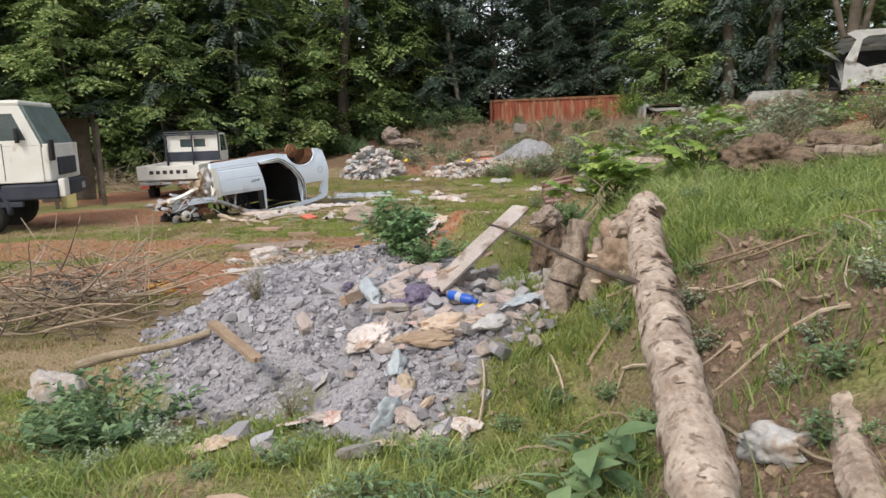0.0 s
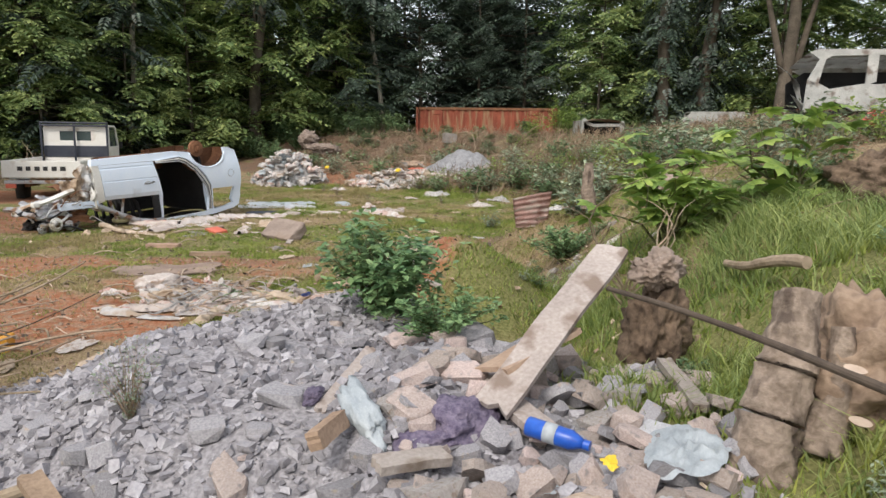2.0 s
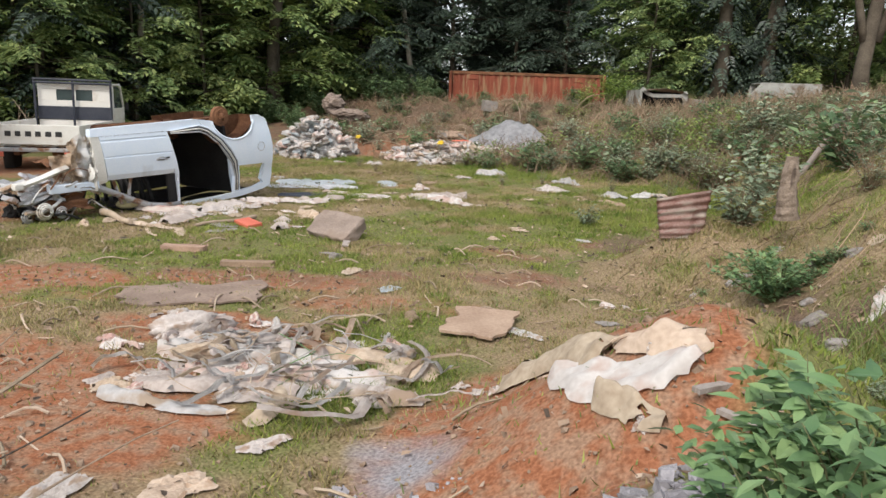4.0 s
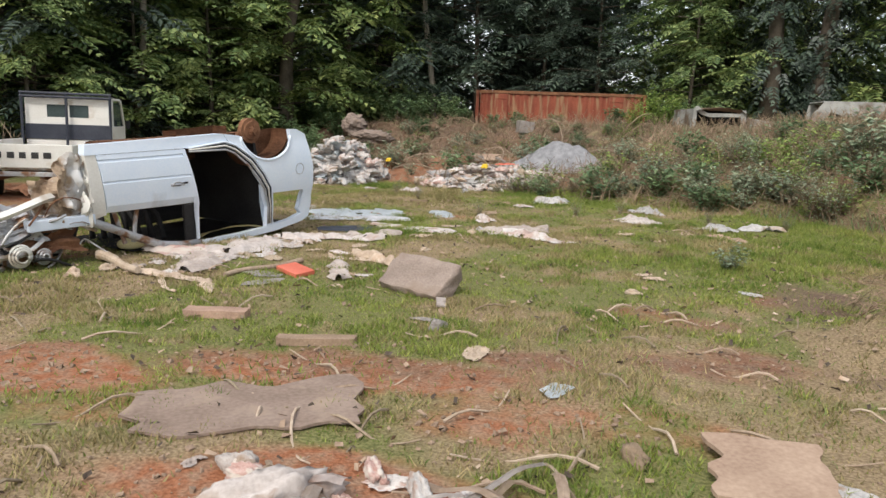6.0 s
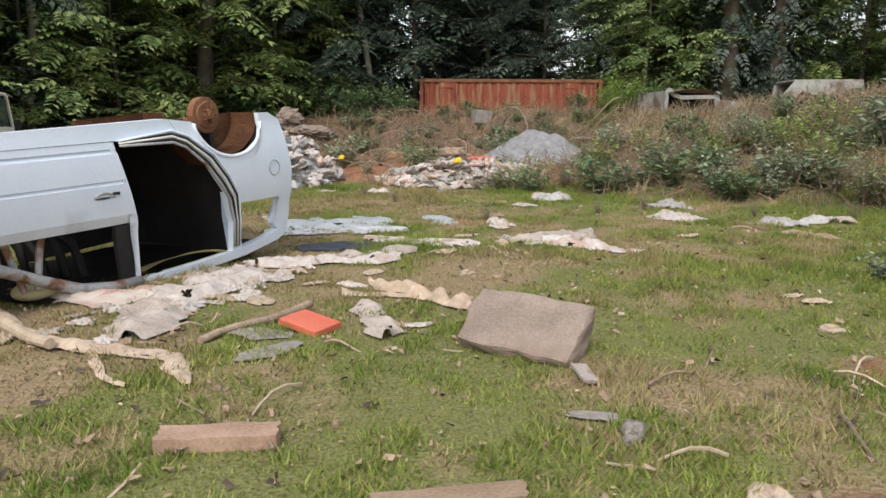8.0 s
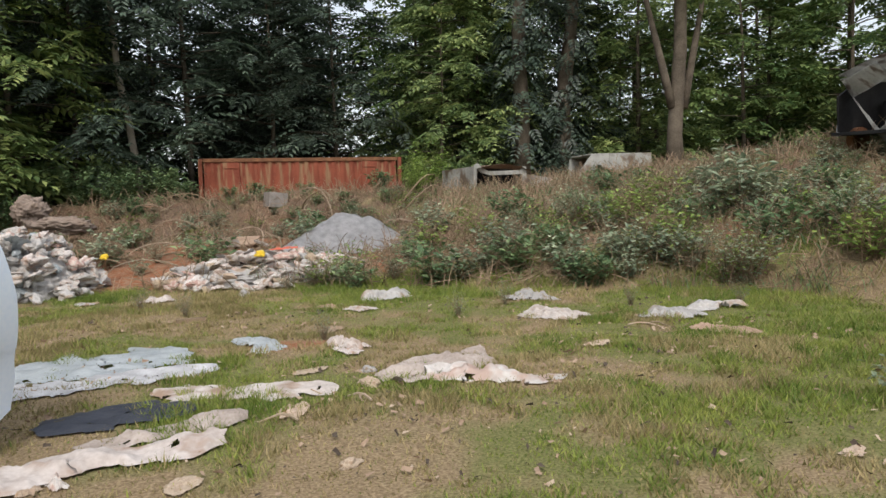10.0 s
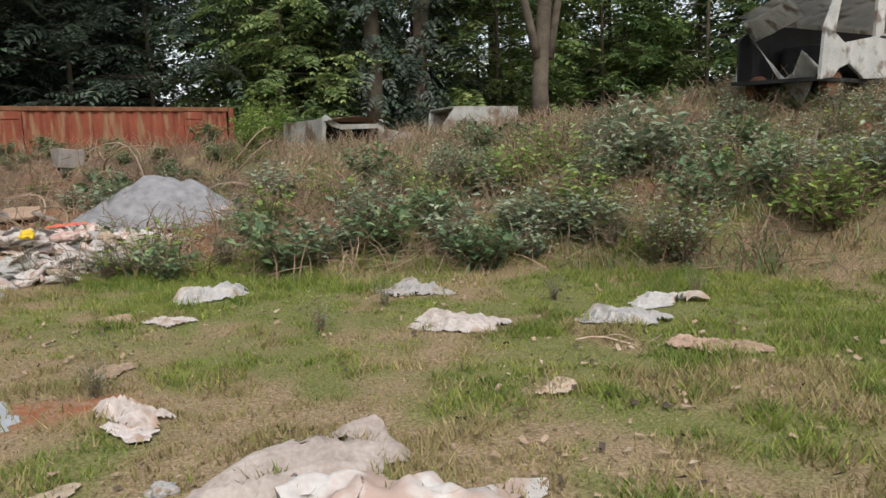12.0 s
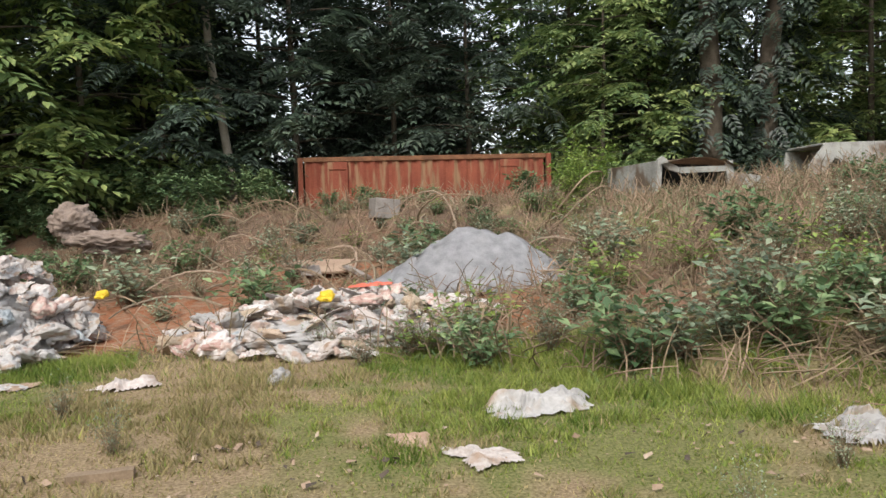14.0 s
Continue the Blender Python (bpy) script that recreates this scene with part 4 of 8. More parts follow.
def build_woods():
    random.seed(11)
    fine = spray_np(6, 0.95, 0.33, 0.13, 0.4)
    broad = spray_np(5, 0.85, 0.33, 0.16, 0.35)
    dark = [tree_meshes(40 + i, h, r, 40, 18, 0.5, fine, 0.11, M["leaf_dark"], M["trunk"]) for i, (h, r) in enumerate(((10.5, 2.7), (11.5, 2.5), (9.5, 2.9)))]
    mid = [tree_meshes(60 + i, h, r, 38, 18, 0.5, broad, 0.10, M["leaf_mid"], M["trunk"]) for i, (h, r) in enumerate(((10.0, 2.4), (11.0, 2.2)))]
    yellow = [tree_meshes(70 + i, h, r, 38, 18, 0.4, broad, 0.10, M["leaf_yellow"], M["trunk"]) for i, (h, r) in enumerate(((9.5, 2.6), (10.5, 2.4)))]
    tx = (-34, -27, -20, -14, -9, -4, 1, 5, 9, 14, 19, 26)
    ty = (9, 17, 24.5, 30.5, 35, 37.5, 37.8, 36, 35, 34, 31, 22)
    dist = np.r_[0, np.cumsum(np.hypot(np.diff(tx), np.diff(ty)))]
    for row, (off, step) in enumerate(((0.0, 2.7), (3.4, 3.0), (7.2, 3.3))):
        s = 0.6 * row
        while s < dist[-1]:
            x, y = np.interp(s, dist, tx), np.interp(s, dist, ty)
            x2, y2 = np.interp(s + 0.5, dist, tx), np.interp(s + 0.5, dist, ty)
            n = Vector((-(y2 - y), x2 - x)).normalized()
            x, y = x + n.x * off + rnd(-0.6, 0.6), y + n.y * off + rnd(-0.7, 0.7)
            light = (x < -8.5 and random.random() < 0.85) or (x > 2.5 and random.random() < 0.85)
            if (x > 3.0 and row == 0 and random.random() < 0.45) or (7.2 < x < 14.0 and row > 0) or (1.5 < x < 5.0 and row == 1):
                s += step
                continue
            sc = rnd(0.85, 1.12) * (1 + 0.10 * row)
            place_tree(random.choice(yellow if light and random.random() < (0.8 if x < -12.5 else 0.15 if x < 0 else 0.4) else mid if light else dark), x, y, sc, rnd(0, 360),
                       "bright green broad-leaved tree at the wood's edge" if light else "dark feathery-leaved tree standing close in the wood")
            s += step * rnd(0.85, 1.15)
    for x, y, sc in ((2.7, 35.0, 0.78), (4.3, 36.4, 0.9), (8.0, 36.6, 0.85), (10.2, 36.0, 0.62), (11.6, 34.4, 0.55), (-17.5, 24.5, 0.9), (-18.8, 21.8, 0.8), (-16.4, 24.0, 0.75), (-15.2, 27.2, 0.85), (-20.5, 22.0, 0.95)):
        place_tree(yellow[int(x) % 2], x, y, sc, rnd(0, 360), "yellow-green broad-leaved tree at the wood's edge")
    # the wood goes on behind: deep foliage
    rng = np.random.default_rng(5)
    n = 21000
    s = rng.uniform(0, dist[-1], n)
    x, y = np.interp(s, dist, tx), np.interp(s, dist, ty)
    g = np.stack([np.interp(s + 0.5, dist, tx) - x, np.interp(s + 0.5, dist, ty) - y], -1)
    g /= np.linalg.norm(g, axis=1)[:, None] + 1e-9
    off = rng.uniform(8.5, 13, n)
    top = 8.3 - 2.2 * ss((x - 2) / 4) - 3.4 * np.exp(-((x - 11.0) / 2.2) ** 2) + 0.9 * np.sin(s * 0.9)
    p = np.stack([x - g[:, 1] * off, y + g[:, 0] * off, 0.5 + top * rng.uniform(0, 1, n) ** 0.9], -1)
    v, f = scatter(spray_np(5, 1.0, 0.36, 0.2, 0.3), p, rng.normal(0, 1, (n, 3)) * (1, 1, 0.4), rng.uniform(1.2, 2.1, n), rng, 1.2)
    east = p[:, 0] > 1.5
    tri = len(f) // n
    pick = np.repeat(east, tri)
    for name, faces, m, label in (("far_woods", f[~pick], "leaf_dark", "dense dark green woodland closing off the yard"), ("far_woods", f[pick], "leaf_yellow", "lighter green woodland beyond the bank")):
        tagged(new(name, mesh_np(name, v, faces, M[m])), label, "woodland", kind="stuff")
    # undergrowth along the wood's edge
    n = 5200
    s = rng.uniform(0, dist[-1], n)
    x, y = np.interp(s, dist, tx), np.interp(s, dist, ty)
    g = np.stack([np.interp(s + 0.5, dist, tx) - x, np.interp(s + 0.5, dist, ty) - y], -1)
    g /= np.linalg.norm(g, axis=1)[:, None] + 1e-9
    off = rng.uniform(-1.6, 6.5, n)
    x, y = x - g[:, 1] * off, y + g[:, 0] * off
    keep = ~((x > -5.8) & (x < 1.4) & (y > 32.8) & (y < 36.2))
    x, y, off = x[keep], y[keep], off[keep]
    z = height(x, y) + (0.9 + 0.25 * off.clip(-1, 5)) * rng.uniform(0.02, 1, len(x)) * (0.7 + 0.4 * np.sin(x * 1.7))
    v, f = scatter(spray_np(5, 0.8, 0.30, 0.15, 0.4), np.stack([x, y, z], -1), rng.normal(0, 1, (len(x), 3)) * (1, 1, 0.4), rng.uniform(0.6, 1.2, len(x)), rng, 0.8)
    tagged(new("undergrowth", mesh_np("undergrowth", v, f, M["leaf_mid"])), "dense green undergrowth along the wood's edge", "undergrowth", kind="stuff")
    # trunks that stand out
    for x, y, r, lean, m in ((-7.0, 34.6, 0.12, -0.1, "pale_trunk"), (-12.2, 31.6, 0.24, 0.1, "trunk"), (9.3, 31.0, 0.26, 0.05, "trunk"), (5.3, 34.0, 0.30, 0.0, "trunk"), (6.9, 34.5, 0.30, 0.1, "trunk"), (-15.5, 27.5, 0.13, 0.1, "pale_trunk")):
        t = thing("tree", pose(x, y, hz(x, y) - 0.05), "tall bare-stemmed tree with grey-brown bark" if m == "pale_trunk" else "tall thick-stemmed tree with dark brown bark", "tree", "trees round the yard")
        tz = np.linspace(0, 12, 10)
        v, f, c = tube_np(np.stack([lean * tz + 0.06 * np.sin(tz * 1.3 + x), 0.05 * np.cos(tz * 1.1 + x), tz], -1), r * (1 - 0.045 * tz) * (1 + 0.25 * np.exp(-tz * 3)), 10)
        pieces = [(v, [f, c])]
        if r > 0.25 and x > 8:
            for a in (-1, 1):
                q = np.linspace(0, 1, 6)
                w, f2, c2 = tube_np(np.stack([lean * 3 + a * (0.2 + 1.1 * q), 0.2 * q, 2.2 + 4.5 * q], -1), 0.15 * (1 - 0.6 * q), 7)
                pieces.append((w, [f2, c2]))
        v, fs = joined(pieces)
        attach("trunk", mesh_np("trunk", v, fs, M[m], True), t)
        rng2 = np.random.default_rng(int(x * 10) + 500)
        k = 260
        zz = rng2.uniform(0.6, 8, k) if x in (5.3, 6.9) else rng2.uniform(5.5, 11, k)
        an = rng2.uniform(0, 6.28, k)
        rr = rng2.uniform(0.25, 0.75, k) if x in (5.3, 6.9) else rng2.uniform(0.3, 2.2, k)
        v, f = scatter(broad, np.stack([rr * np.cos(an) + lean * zz, rr * np.sin(an), zz], -1), np.stack([np.cos(an), np.sin(an), -0.6 + 0 * an], -1), rng2.uniform(0.5, 0.95, k), rng2)
        attach("crown", mesh_np("crown", v, f, M["leaf_dark" if x < 8 else "leaf_mid"]), t, "climbing vine leaves" if x in (5.3, 6.9) else "")
    # palm
    palm = thing("palm_tree", pose(12.2, 38.0, hz(12.2, 38)), "tall palm with long drooping green fronds", "palm")
    v, f, c = tube_np([(0, 0, z) for z in np.linspace(0, 5.6, 8)], 0.2, 8)
    attach("trunk", mesh_np("trunk", v, [f, c], M["trunk"], True), palm)
    lv, lf = leaf_np(0.75, 0.06)
    for i in range(15):
        a, up = i * 2.4, (0.75 if i % 3 else 0.2)
        t = np.linspace(0.05, 1, 34)
        line = np.stack([np.cos(a) * t * 3.6, np.sin(a) * t * 3.6, 5.6 + up * 2.6 * t - (2.3 + 0.5 * (i % 3)) * t ** 2], -1)
        tv, tf, tc = tube_np(line, 0.03 * (1.1 - t), 4)
        rng3 = np.random.default_rng(i)
        d = np.gradient(line, axis=0)
        d /= np.linalg.norm(d, axis=1)[:, None]
        side = np.cross(d, (0, 0, 1.0))
        pcs = [(tv, [tf, tc])]
        for sg in (-1, 1):
            w, wf = scatter((lv, lf), line, d * 0.5 + side * sg - np.array([0, 0, 0.75]), 1.1 - 0.6 * t, rng3, 0.2)
            pcs.append((w, [wf]))
        v, fs = joined(pcs)
        attach("frond", mesh_np("frond", v, fs, M["leaf_mid"]), palm)


def plant_meshes(seed, h, r, stems, leaves, template, leaf_mat, stem_mat="stem", lift=0.3, stem_r=0.008, inner=0.25):
    """A bushy plant: stems that fan out and leaves along their upper parts."""
    rng = np.random.default_rng(seed)
    pcs, where, aim = [], [], []
    for i in range(stems):
        a = rng.uniform(0, 6.28)
        rr, hh = r * rng.uniform(0.15, 1.0) ** 0.6, h * rng.uniform(0.65, 1.0)
        hh *= 1 - 0.45 * (rr / r) ** 2
        t = np.linspace(0, 1, 6)
        line = np.stack([np.cos(a) * rr * t ** 1.2, np.sin(a) * rr * t ** 1.2, hh * (1.25 * t - 0.25 * t ** 2)], -1) + np.r_[np.zeros((1, 3)), rng.normal(0, 0.03 * h, (5, 3))]
        v, f, c = tube_np(line, stem_r * (1.1 - t), 3)
        pcs.append((v, [f, c]))
        for k in range(max(1, leaves // stems)):
            u = rng.uniform(inner, 1.0)
            p = np.array([np.interp(u, t, line[:, j]) for j in range(3)])
            b = rng.uniform(0, 6.28)
            where.append(p + rng.normal(0, 0.02 * h, 3))
            aim.append((math.cos(b) + 0.5 * math.cos(a), math.sin(b) + 0.5 * math.sin(a), rng.uniform(-0.4, 0.6) + lift * (u - 0.5)))
    v, fs = joined(pcs)
    cv, cf = scatter(template, np.array(where), np.array(aim), rng.uniform(0.6, 1.2, len(where)), rng)
    return mesh_np("stalk", v, fs, M[stem_mat], True), mesh_np("foliage", cv, cf, M[leaf_mat])


def palmate(size):
    lv, lf = leaf_np(size, size * 0.52, 3, 0.1, 0.15)
    vs, fs = [], []
    for i, a in enumerate(np.radians((-130, -85, -42, 0, 42, 85, 130))):
        c, s, k = math.cos(a), math.sin(a), 1 - 0.1 * abs(i - 3)
        vs.append(lv * k @ np.array([[c, s, 0], [-s, c, 0], [0, 0, 1]]) + (size * 0.5, 0, 0))
        fs.append(lf + i * len(lv))
    return np.concatenate(vs), np.concatenate(fs)


def place_plant(name, meshes, x, y, scale, label, category="shrub", group="", lift=0.0, turn=None, tall=1.0):
    t = thing(name, pose(x, y, hz(x, y) + lift - 0.03, 0, 0, rnd(0, 360) if turn is None else turn) @ Matrix.Diagonal((scale, scale, scale * tall, 1)), label, category, group)
    tagged(attach("stalk", meshes[0], t), kind="stuff")
    tagged(attach("foliage", meshes[1], t), kind="stuff")
    return t


def build_plants():
    random.seed(21)
    ovate = leaf_np(0.068, 0.034, 3, 0.2, 0.2)
    small = leaf_np(0.07, 0.036, 1)
    tiny = leaf_np(0.05, 0.024, 1)
    mid = leaf_np(0.12, 0.06, 1)
    wide = leaf_np(0.16, 0.085, 1)
    bush = plant_meshes(1, 0.74, 0.42, 80, 2800, ovate, "leaf_bush", inner=0.22)
    place_plant("leafy_bush", bush, -0.43, 4.75, 0.92, "dense dark green leafy bush growing out of the rubble", turn=40)
    low = plant_meshes(2, 0.42, 0.42, 40, 1900, tiny, "leaf_bush", inner=0.2)
    place_plant("leafy_bush", low, -0.10, 4.50, 0.85, "low fine-leaved green bush beside the rubble")
    low2 = plant_meshes(3, 0.55, 0.55, 34, 1300, small, "leaf_weed", inner=0.2)
    place_plant("weed_clump", low2, -1.25, 1.95, 1.0, "clump of green leafy weeds in the grass", "weeds")
    place_plant("weed_clump", low, -1.75, 2.1, 0.8, "clump of green leafy weeds in the grass", "weeds")
    place_plant("weed_clump", low, 0.65, 9.1, 1.25, "low green weed clump at the foot of the bank", "weeds")
    place_plant("weed_clump", low2, 2.6, 6.6, 0.8, "green weeds under a soil overhang", "weeds")
    big = plant_meshes(4, 0.5, 0.3, 5, 16, leaf_np(0.24, 0.11, 4, 0.2, 0.35), "leaf_weed", inner=0.3)
    place_plant("broad_leaved_weed", big, 1.42, 1.5, 0.85, "young broad-leaved green weed beside the fallen log", "weeds")
    place_plant("broad_leaved_weed", big, 1.33, 1.12, 0.7, "young broad-leaved green weed beside the fallen log", "weeds")
    castor = plant_meshes(5, 1.15, 0.68, 18, 92, palmate(0.17), "leaf_lime", lift=0.2, stem_r=0.014, inner=0.45)
    castor2 = plant_meshes(6, 1.05, 0.8, 15, 68, palmate(0.17), "leaf_lime", lift=0.2, stem_r=0.014, inner=0.35)
    place_plant("castor_plant", castor, 1.30, 6.4, 0.92, "tall castor plant with large lobed yellow-green leaves", "shrub")
    place_plant("castor_plant", castor2, 2.05, 6.3, 0.9, "castor plant with large lobed green leaves", "shrub")
    flowering = plant_meshes(7, 0.8, 0.9, 30, 420, mid, "leaf_lime", inner=0.3)
    for x, y in ((5.6, 13.4), (6.6, 13.9)):
        place_plant("leafy_shrub", flowering, x, y, 1.1, "light green leafy shrub on the bank")
    red = plant_meshes(8, 0.75, 0.5, 14, 220, leaf_np(0.09, 0.05, 1), "flower", inner=0.7)
    for x, y in ((6.3, 17.6), (7.2, 17.2)):
        place_plant("flowering_shrub", red, x, y, 1.0, "shrub with faded red flower bracts in front of a van wreck")
    lime = plant_meshes(9, 2.0, 0.95, 34, 1500, mid, "leaf_lime", inner=0.25, stem_r=0.012)
    place_plant("lime_green_shrub", lime, 1.1, 31.0, 0.95, "tall lime green shrub beside the shipping container")
    place_plant("lime_green_shrub", lime, 0.0, 28.0, 0.55, "lime green shrub below the shipping container")
    dark = plant_meshes(10, 1.1, 0.6, 26, 1100, mid, "leaf_weed", inner=0.15)
    for x, y, s in ((-0.4, 30.5, 0.85), (-3.7, 31.8, 0.6), (-2.3, 32.0, 0.6), (-4.4, 31.0, 0.5), (-9.6, 27.6, 0.9), (-8.6, 27.0, 0.7), (-11.5, 30, 1.1), (-10.4, 29.2, 0.9), (-13, 27.5, 1.2), (-9.8, 30.8, 1.1), (-7.2, 31.4, 1.1), (-8.3, 32.3, 1.3), (-6.2, 32.6, 1.2), (-7.4, 33.2, 1.4), (-9.2, 32.8, 1.4), (-5.6, 31.6, 0.7), (-10.8, 31.8, 1.3), (-12.2, 30.6, 1.3), (-14.2, 28.8, 1.3), (-6.7, 30.2, 0.6), (-8.0, 30.0, 0.6), (2.2, 31.6, 0.9), (3.0, 32.6, 1.2), (2.0, 33.2, 1.3)):
        place_plant("dark_shrub", dark, x, y, s, "compact dark green shrub on the bank")
    # weeds over the bank, thicker towards the wrecks
    kinds = [plant_meshes(30 + i, h, 0.62, 54, n, tpl, m, st, inner=0.12, stem_r=0.007) for i, (h, n, tpl, m, st) in enumerate((
        (1.15, 330, wide, "leaf_grey", "straw"), (0.95, 360, wide, "leaf_weed", "straw"), (1.25, 480, small, "leaf_grey", "straw"), (0.8, 240, mid, "leaf_lime", "straw")))]
    done = 0
    while done < 250:
        x, y = rnd(-9.5, 8.5), rnd(17.5, 31)
        d = y - float(foot_back(np.array(x)))
        if d < 0.25 or (x > 0.3 and x < 3.6 and 24.0 < y) or (x > 4.0 and 24 < y):
            continue
        thick = (0.40 if d < 2 and x > -3.2 else 0.16 if d > 1.5 else 0) + 0.75 * float(ss((x + 0.8) / 2.6)) * (1 if d < 6 else 0.35)
        if random.random() > thick:
            continue
        s = rnd(0.45, 0.95) * (1.0 + 0.45 * float(ss((x - 1.2) / 2.2))) * (1 if d < 5 else 0.6) * (1 - 0.35 * float(ss((x - 3.2) / 1.2)))
        place_plant("bank_weed", random.choice(kinds), x, y, s, "straggling grey-green weed on the overgrown bank", "weeds", "weeds on the bank")
        done += 1
    for x, y, s in ((0.9, 11.2, 0.7), (1.4, 12.4, 0.8), (1.9, 11.4, 0.9), (2.6, 12.8, 0.9), (3.2, 14.4, 1.0), (2.9, 10.2, 0.7), (3.9, 11.5, 0.9), (4.4, 15.2, 1.0), (3.8, 16.4, 1.0), (1.6, 10.0, 0.5), (3.4, 9.0, 0.6), (4.6, 9.6, 0.8), (2.7, 8.0, 0.5), (5.4, 15.6, 0.9), (4.8, 17.4, 1.0), (-4.0, 22.6, 0.45), (-3.2, 22.3, 0.5), (-3.6, 22.0, 0.4), (-2.7, 22.2, 0.5), (-5.8, 25.4, 0.5), (-5.2, 26.0, 0.5), (-6.0, 24.4, 0.35), (-0.5, 13.9, 0.35)):
        place_plant("bank_weed", kinds[int(x * 7) % 3], x, y, s, "straggling grey-green weed on the overgrown bank", "weeds", "weeds on the bank")
    # small leafy weeds through the long grass beside the walk
    done = 0
    while done < 210:
        x, y = rnd(-2.2, 4.2), rnd(0.2, 10.5) if done < 130 else rnd(0.3, 3.2)
        if x < float(np.interp(y, BANK_Y, BANK_X)) + (0.1 if y > 3.2 else -4.0) or float(grit(np.array(x), np.array(y))) > 0.1:
            continue
        place_plant("ledge_weed", kinds[(1, 3, 0, 1)[done % 4]], x, y, rnd(0.10, 0.22), "small leafy weed in the long grass", "weeds", "weeds in the long grass")
        done += 1
    # low weeds over the bare bank
    done = 0
    while done < 75:
        x, y = rnd(-9.0, -0.5), rnd(21, 31)
        if y - float(foot_back(np.array(x))) < 0.8 or random.random() < 0.8 * float(red_bank(x, y)) or math.hypot(x + 3.95, y - 23.35) < 1.8 or math.hypot(x + 7.6, y - 23.4) < 1.7:
            continue
        place_plant("low_weed", kinds[(1, 0, 3, 1)[done % 4]], x, y, rnd(0.16, 0.4), "small green weed on the bare bank", "weeds", "low weeds on the bare bank")
        done += 1
    # thin seedlings in the yard
    for x, y in ((-3.6, 17.6), (-5.0, 19.8), (-1.2, 18.9), (-5.6, 20.6), (-2.0, 18.3), (1.2, 17.6), (0.2, 18.3), (-1.1, 3.35), (-0.35, 2.3)):
        place_plant("bank_weed", kinds[2], x, y, 0.22, "thin weed seedling standing in the grass", "weeds", tall=1.6)


def build_grass():
    rng = np.random.default_rng(77)
    def blades(n, xr, yr, keep, hgt, width, bend=0.5):
        x, y = rng.uniform(*xr, n), rng.uniform(*yr, n)
        k = rng.uniform(0, 1, n) < keep(x, y)
        x, y = x[k], y[k]
        n = len(x)
        h = hgt(x, y) * rng.uniform(0.5, 1.3, n)
        a, b = rng.uniform(0, 6.28, n), rng.uniform(0, 6.28, n)
        z = height(x, y) - 0.004
        w = width * rng.uniform(0.6, 1.3, n)
        lx, ly = np.cos(b) * h * bend * rng.uniform(0.2, 1.2, n), np.sin(b) * h * bend * rng.uniform(0.2, 1.2, n)
        base = np.stack([x, y, z], -1)
        e = np.stack([np.cos(a) * w, np.sin(a) * w, 0 * w], -1)
        up = lambda t: np.stack([lx * t ** 2, ly * t ** 2, h * t * (1 - 0.25 * t)], -1)
        if bend < 0.8:
            return np.stack([base - e, base + e, base + up(1.0)], 1).reshape(-1, 3), [np.arange(n)[:, None] * 3 + np.array([[0, 1, 2]])]
        v = np.stack([base - e, base + e, base + up(0.55) + e * 0.7, base + up(0.55) - e * 0.7, base + up(1.0)], 1).reshape(-1, 3)
        i = np.arange(n)[:, None] * 5
        return v, [i + np.array([[0, 1, 2, 3]]), i + np.array([[3, 2, 4]])]
    def cover(x, y):
        inside = (y < foot_back(x) + 1.5) | (x > 3)
        return inside * np.clip(1 - 1.15 * ss((bare(x, y) - 0.28) / 0.4), 0.09, 1) * np.clip(1 - 1.3 * ss((grit(x, y) - 0.25) / 0.35), 0, 1) * (0.42 + 0.58 * ss((patch(x, y) - 0.2) / 0.5))
    def lush(x, y):
        foot = np.exp(-((y - foot_back(x)) / 0.8) ** 2)
        ledge = ss((x - 0.0) / 0.8) * ss((9.0 - y) / 2.0) * ss((y + 0.5) / 1.5)
        return np.clip(foot + ledge + 0.55 * ss((3.0 - y) / 1.5), 0, 1)
    tall = lambda x, y: 0.022 + 0.05 * lush(x, y) + (0.05 + 0.03 * ss((y - 12) / 3)) * patch(x, y) ** 2 + 0.05 * np.clip(lumps(x, y, 3.0, 6) - 0.5, 0, 1)
    green = lambda x, y: cover(x, y) * np.clip(1.45 - 2.1 * dry(x, y), 0.05, 1)
    straw = lambda x, y: cover(x, y) * np.clip(0.30 + 1.7 * (dry(x, y) - 0.28), 0.12, 1) * (1 - 0.8 * lush(x, y))
    green_mat = mat("grass_blade", (0.115, 0.185, 0.030), (0.320, 0.360, 0.090), 0.6, scale=1.1, fine=9, bump=0, island=0.3, trans=0.3)
    straw_mat = mat("dry_grass_blade", (0.22, 0.190, 0.080), (0.39, 0.33, 0.165), 0.8, scale=0.8, fine=6, bump=0, island=0.3, trans=0.2)
    for name, label, m, n, keep in (("grass", "short patchy green grass over the yard", green_mat, 1200000, green), ("dry_grass", "dry straw-coloured grass over the yard", straw_mat, 1000000, straw)):
        v, f = blades(n, (-11, 4.6), (-2.2, 23.5), lambda x, y: keep(x, y) * (0.80 + 0.20 * ss((y - 4.5) / 2)) * np.minimum(np.minimum(ss((x + 11) / 2.5), ss((4.6 - x) / 1.5)), ss((y + 2.2) / 1.2)), tall, 0.0058, 0.7)
        tagged(new(name, mesh_np(name, v, f, m)), label, "grass", kind="stuff")
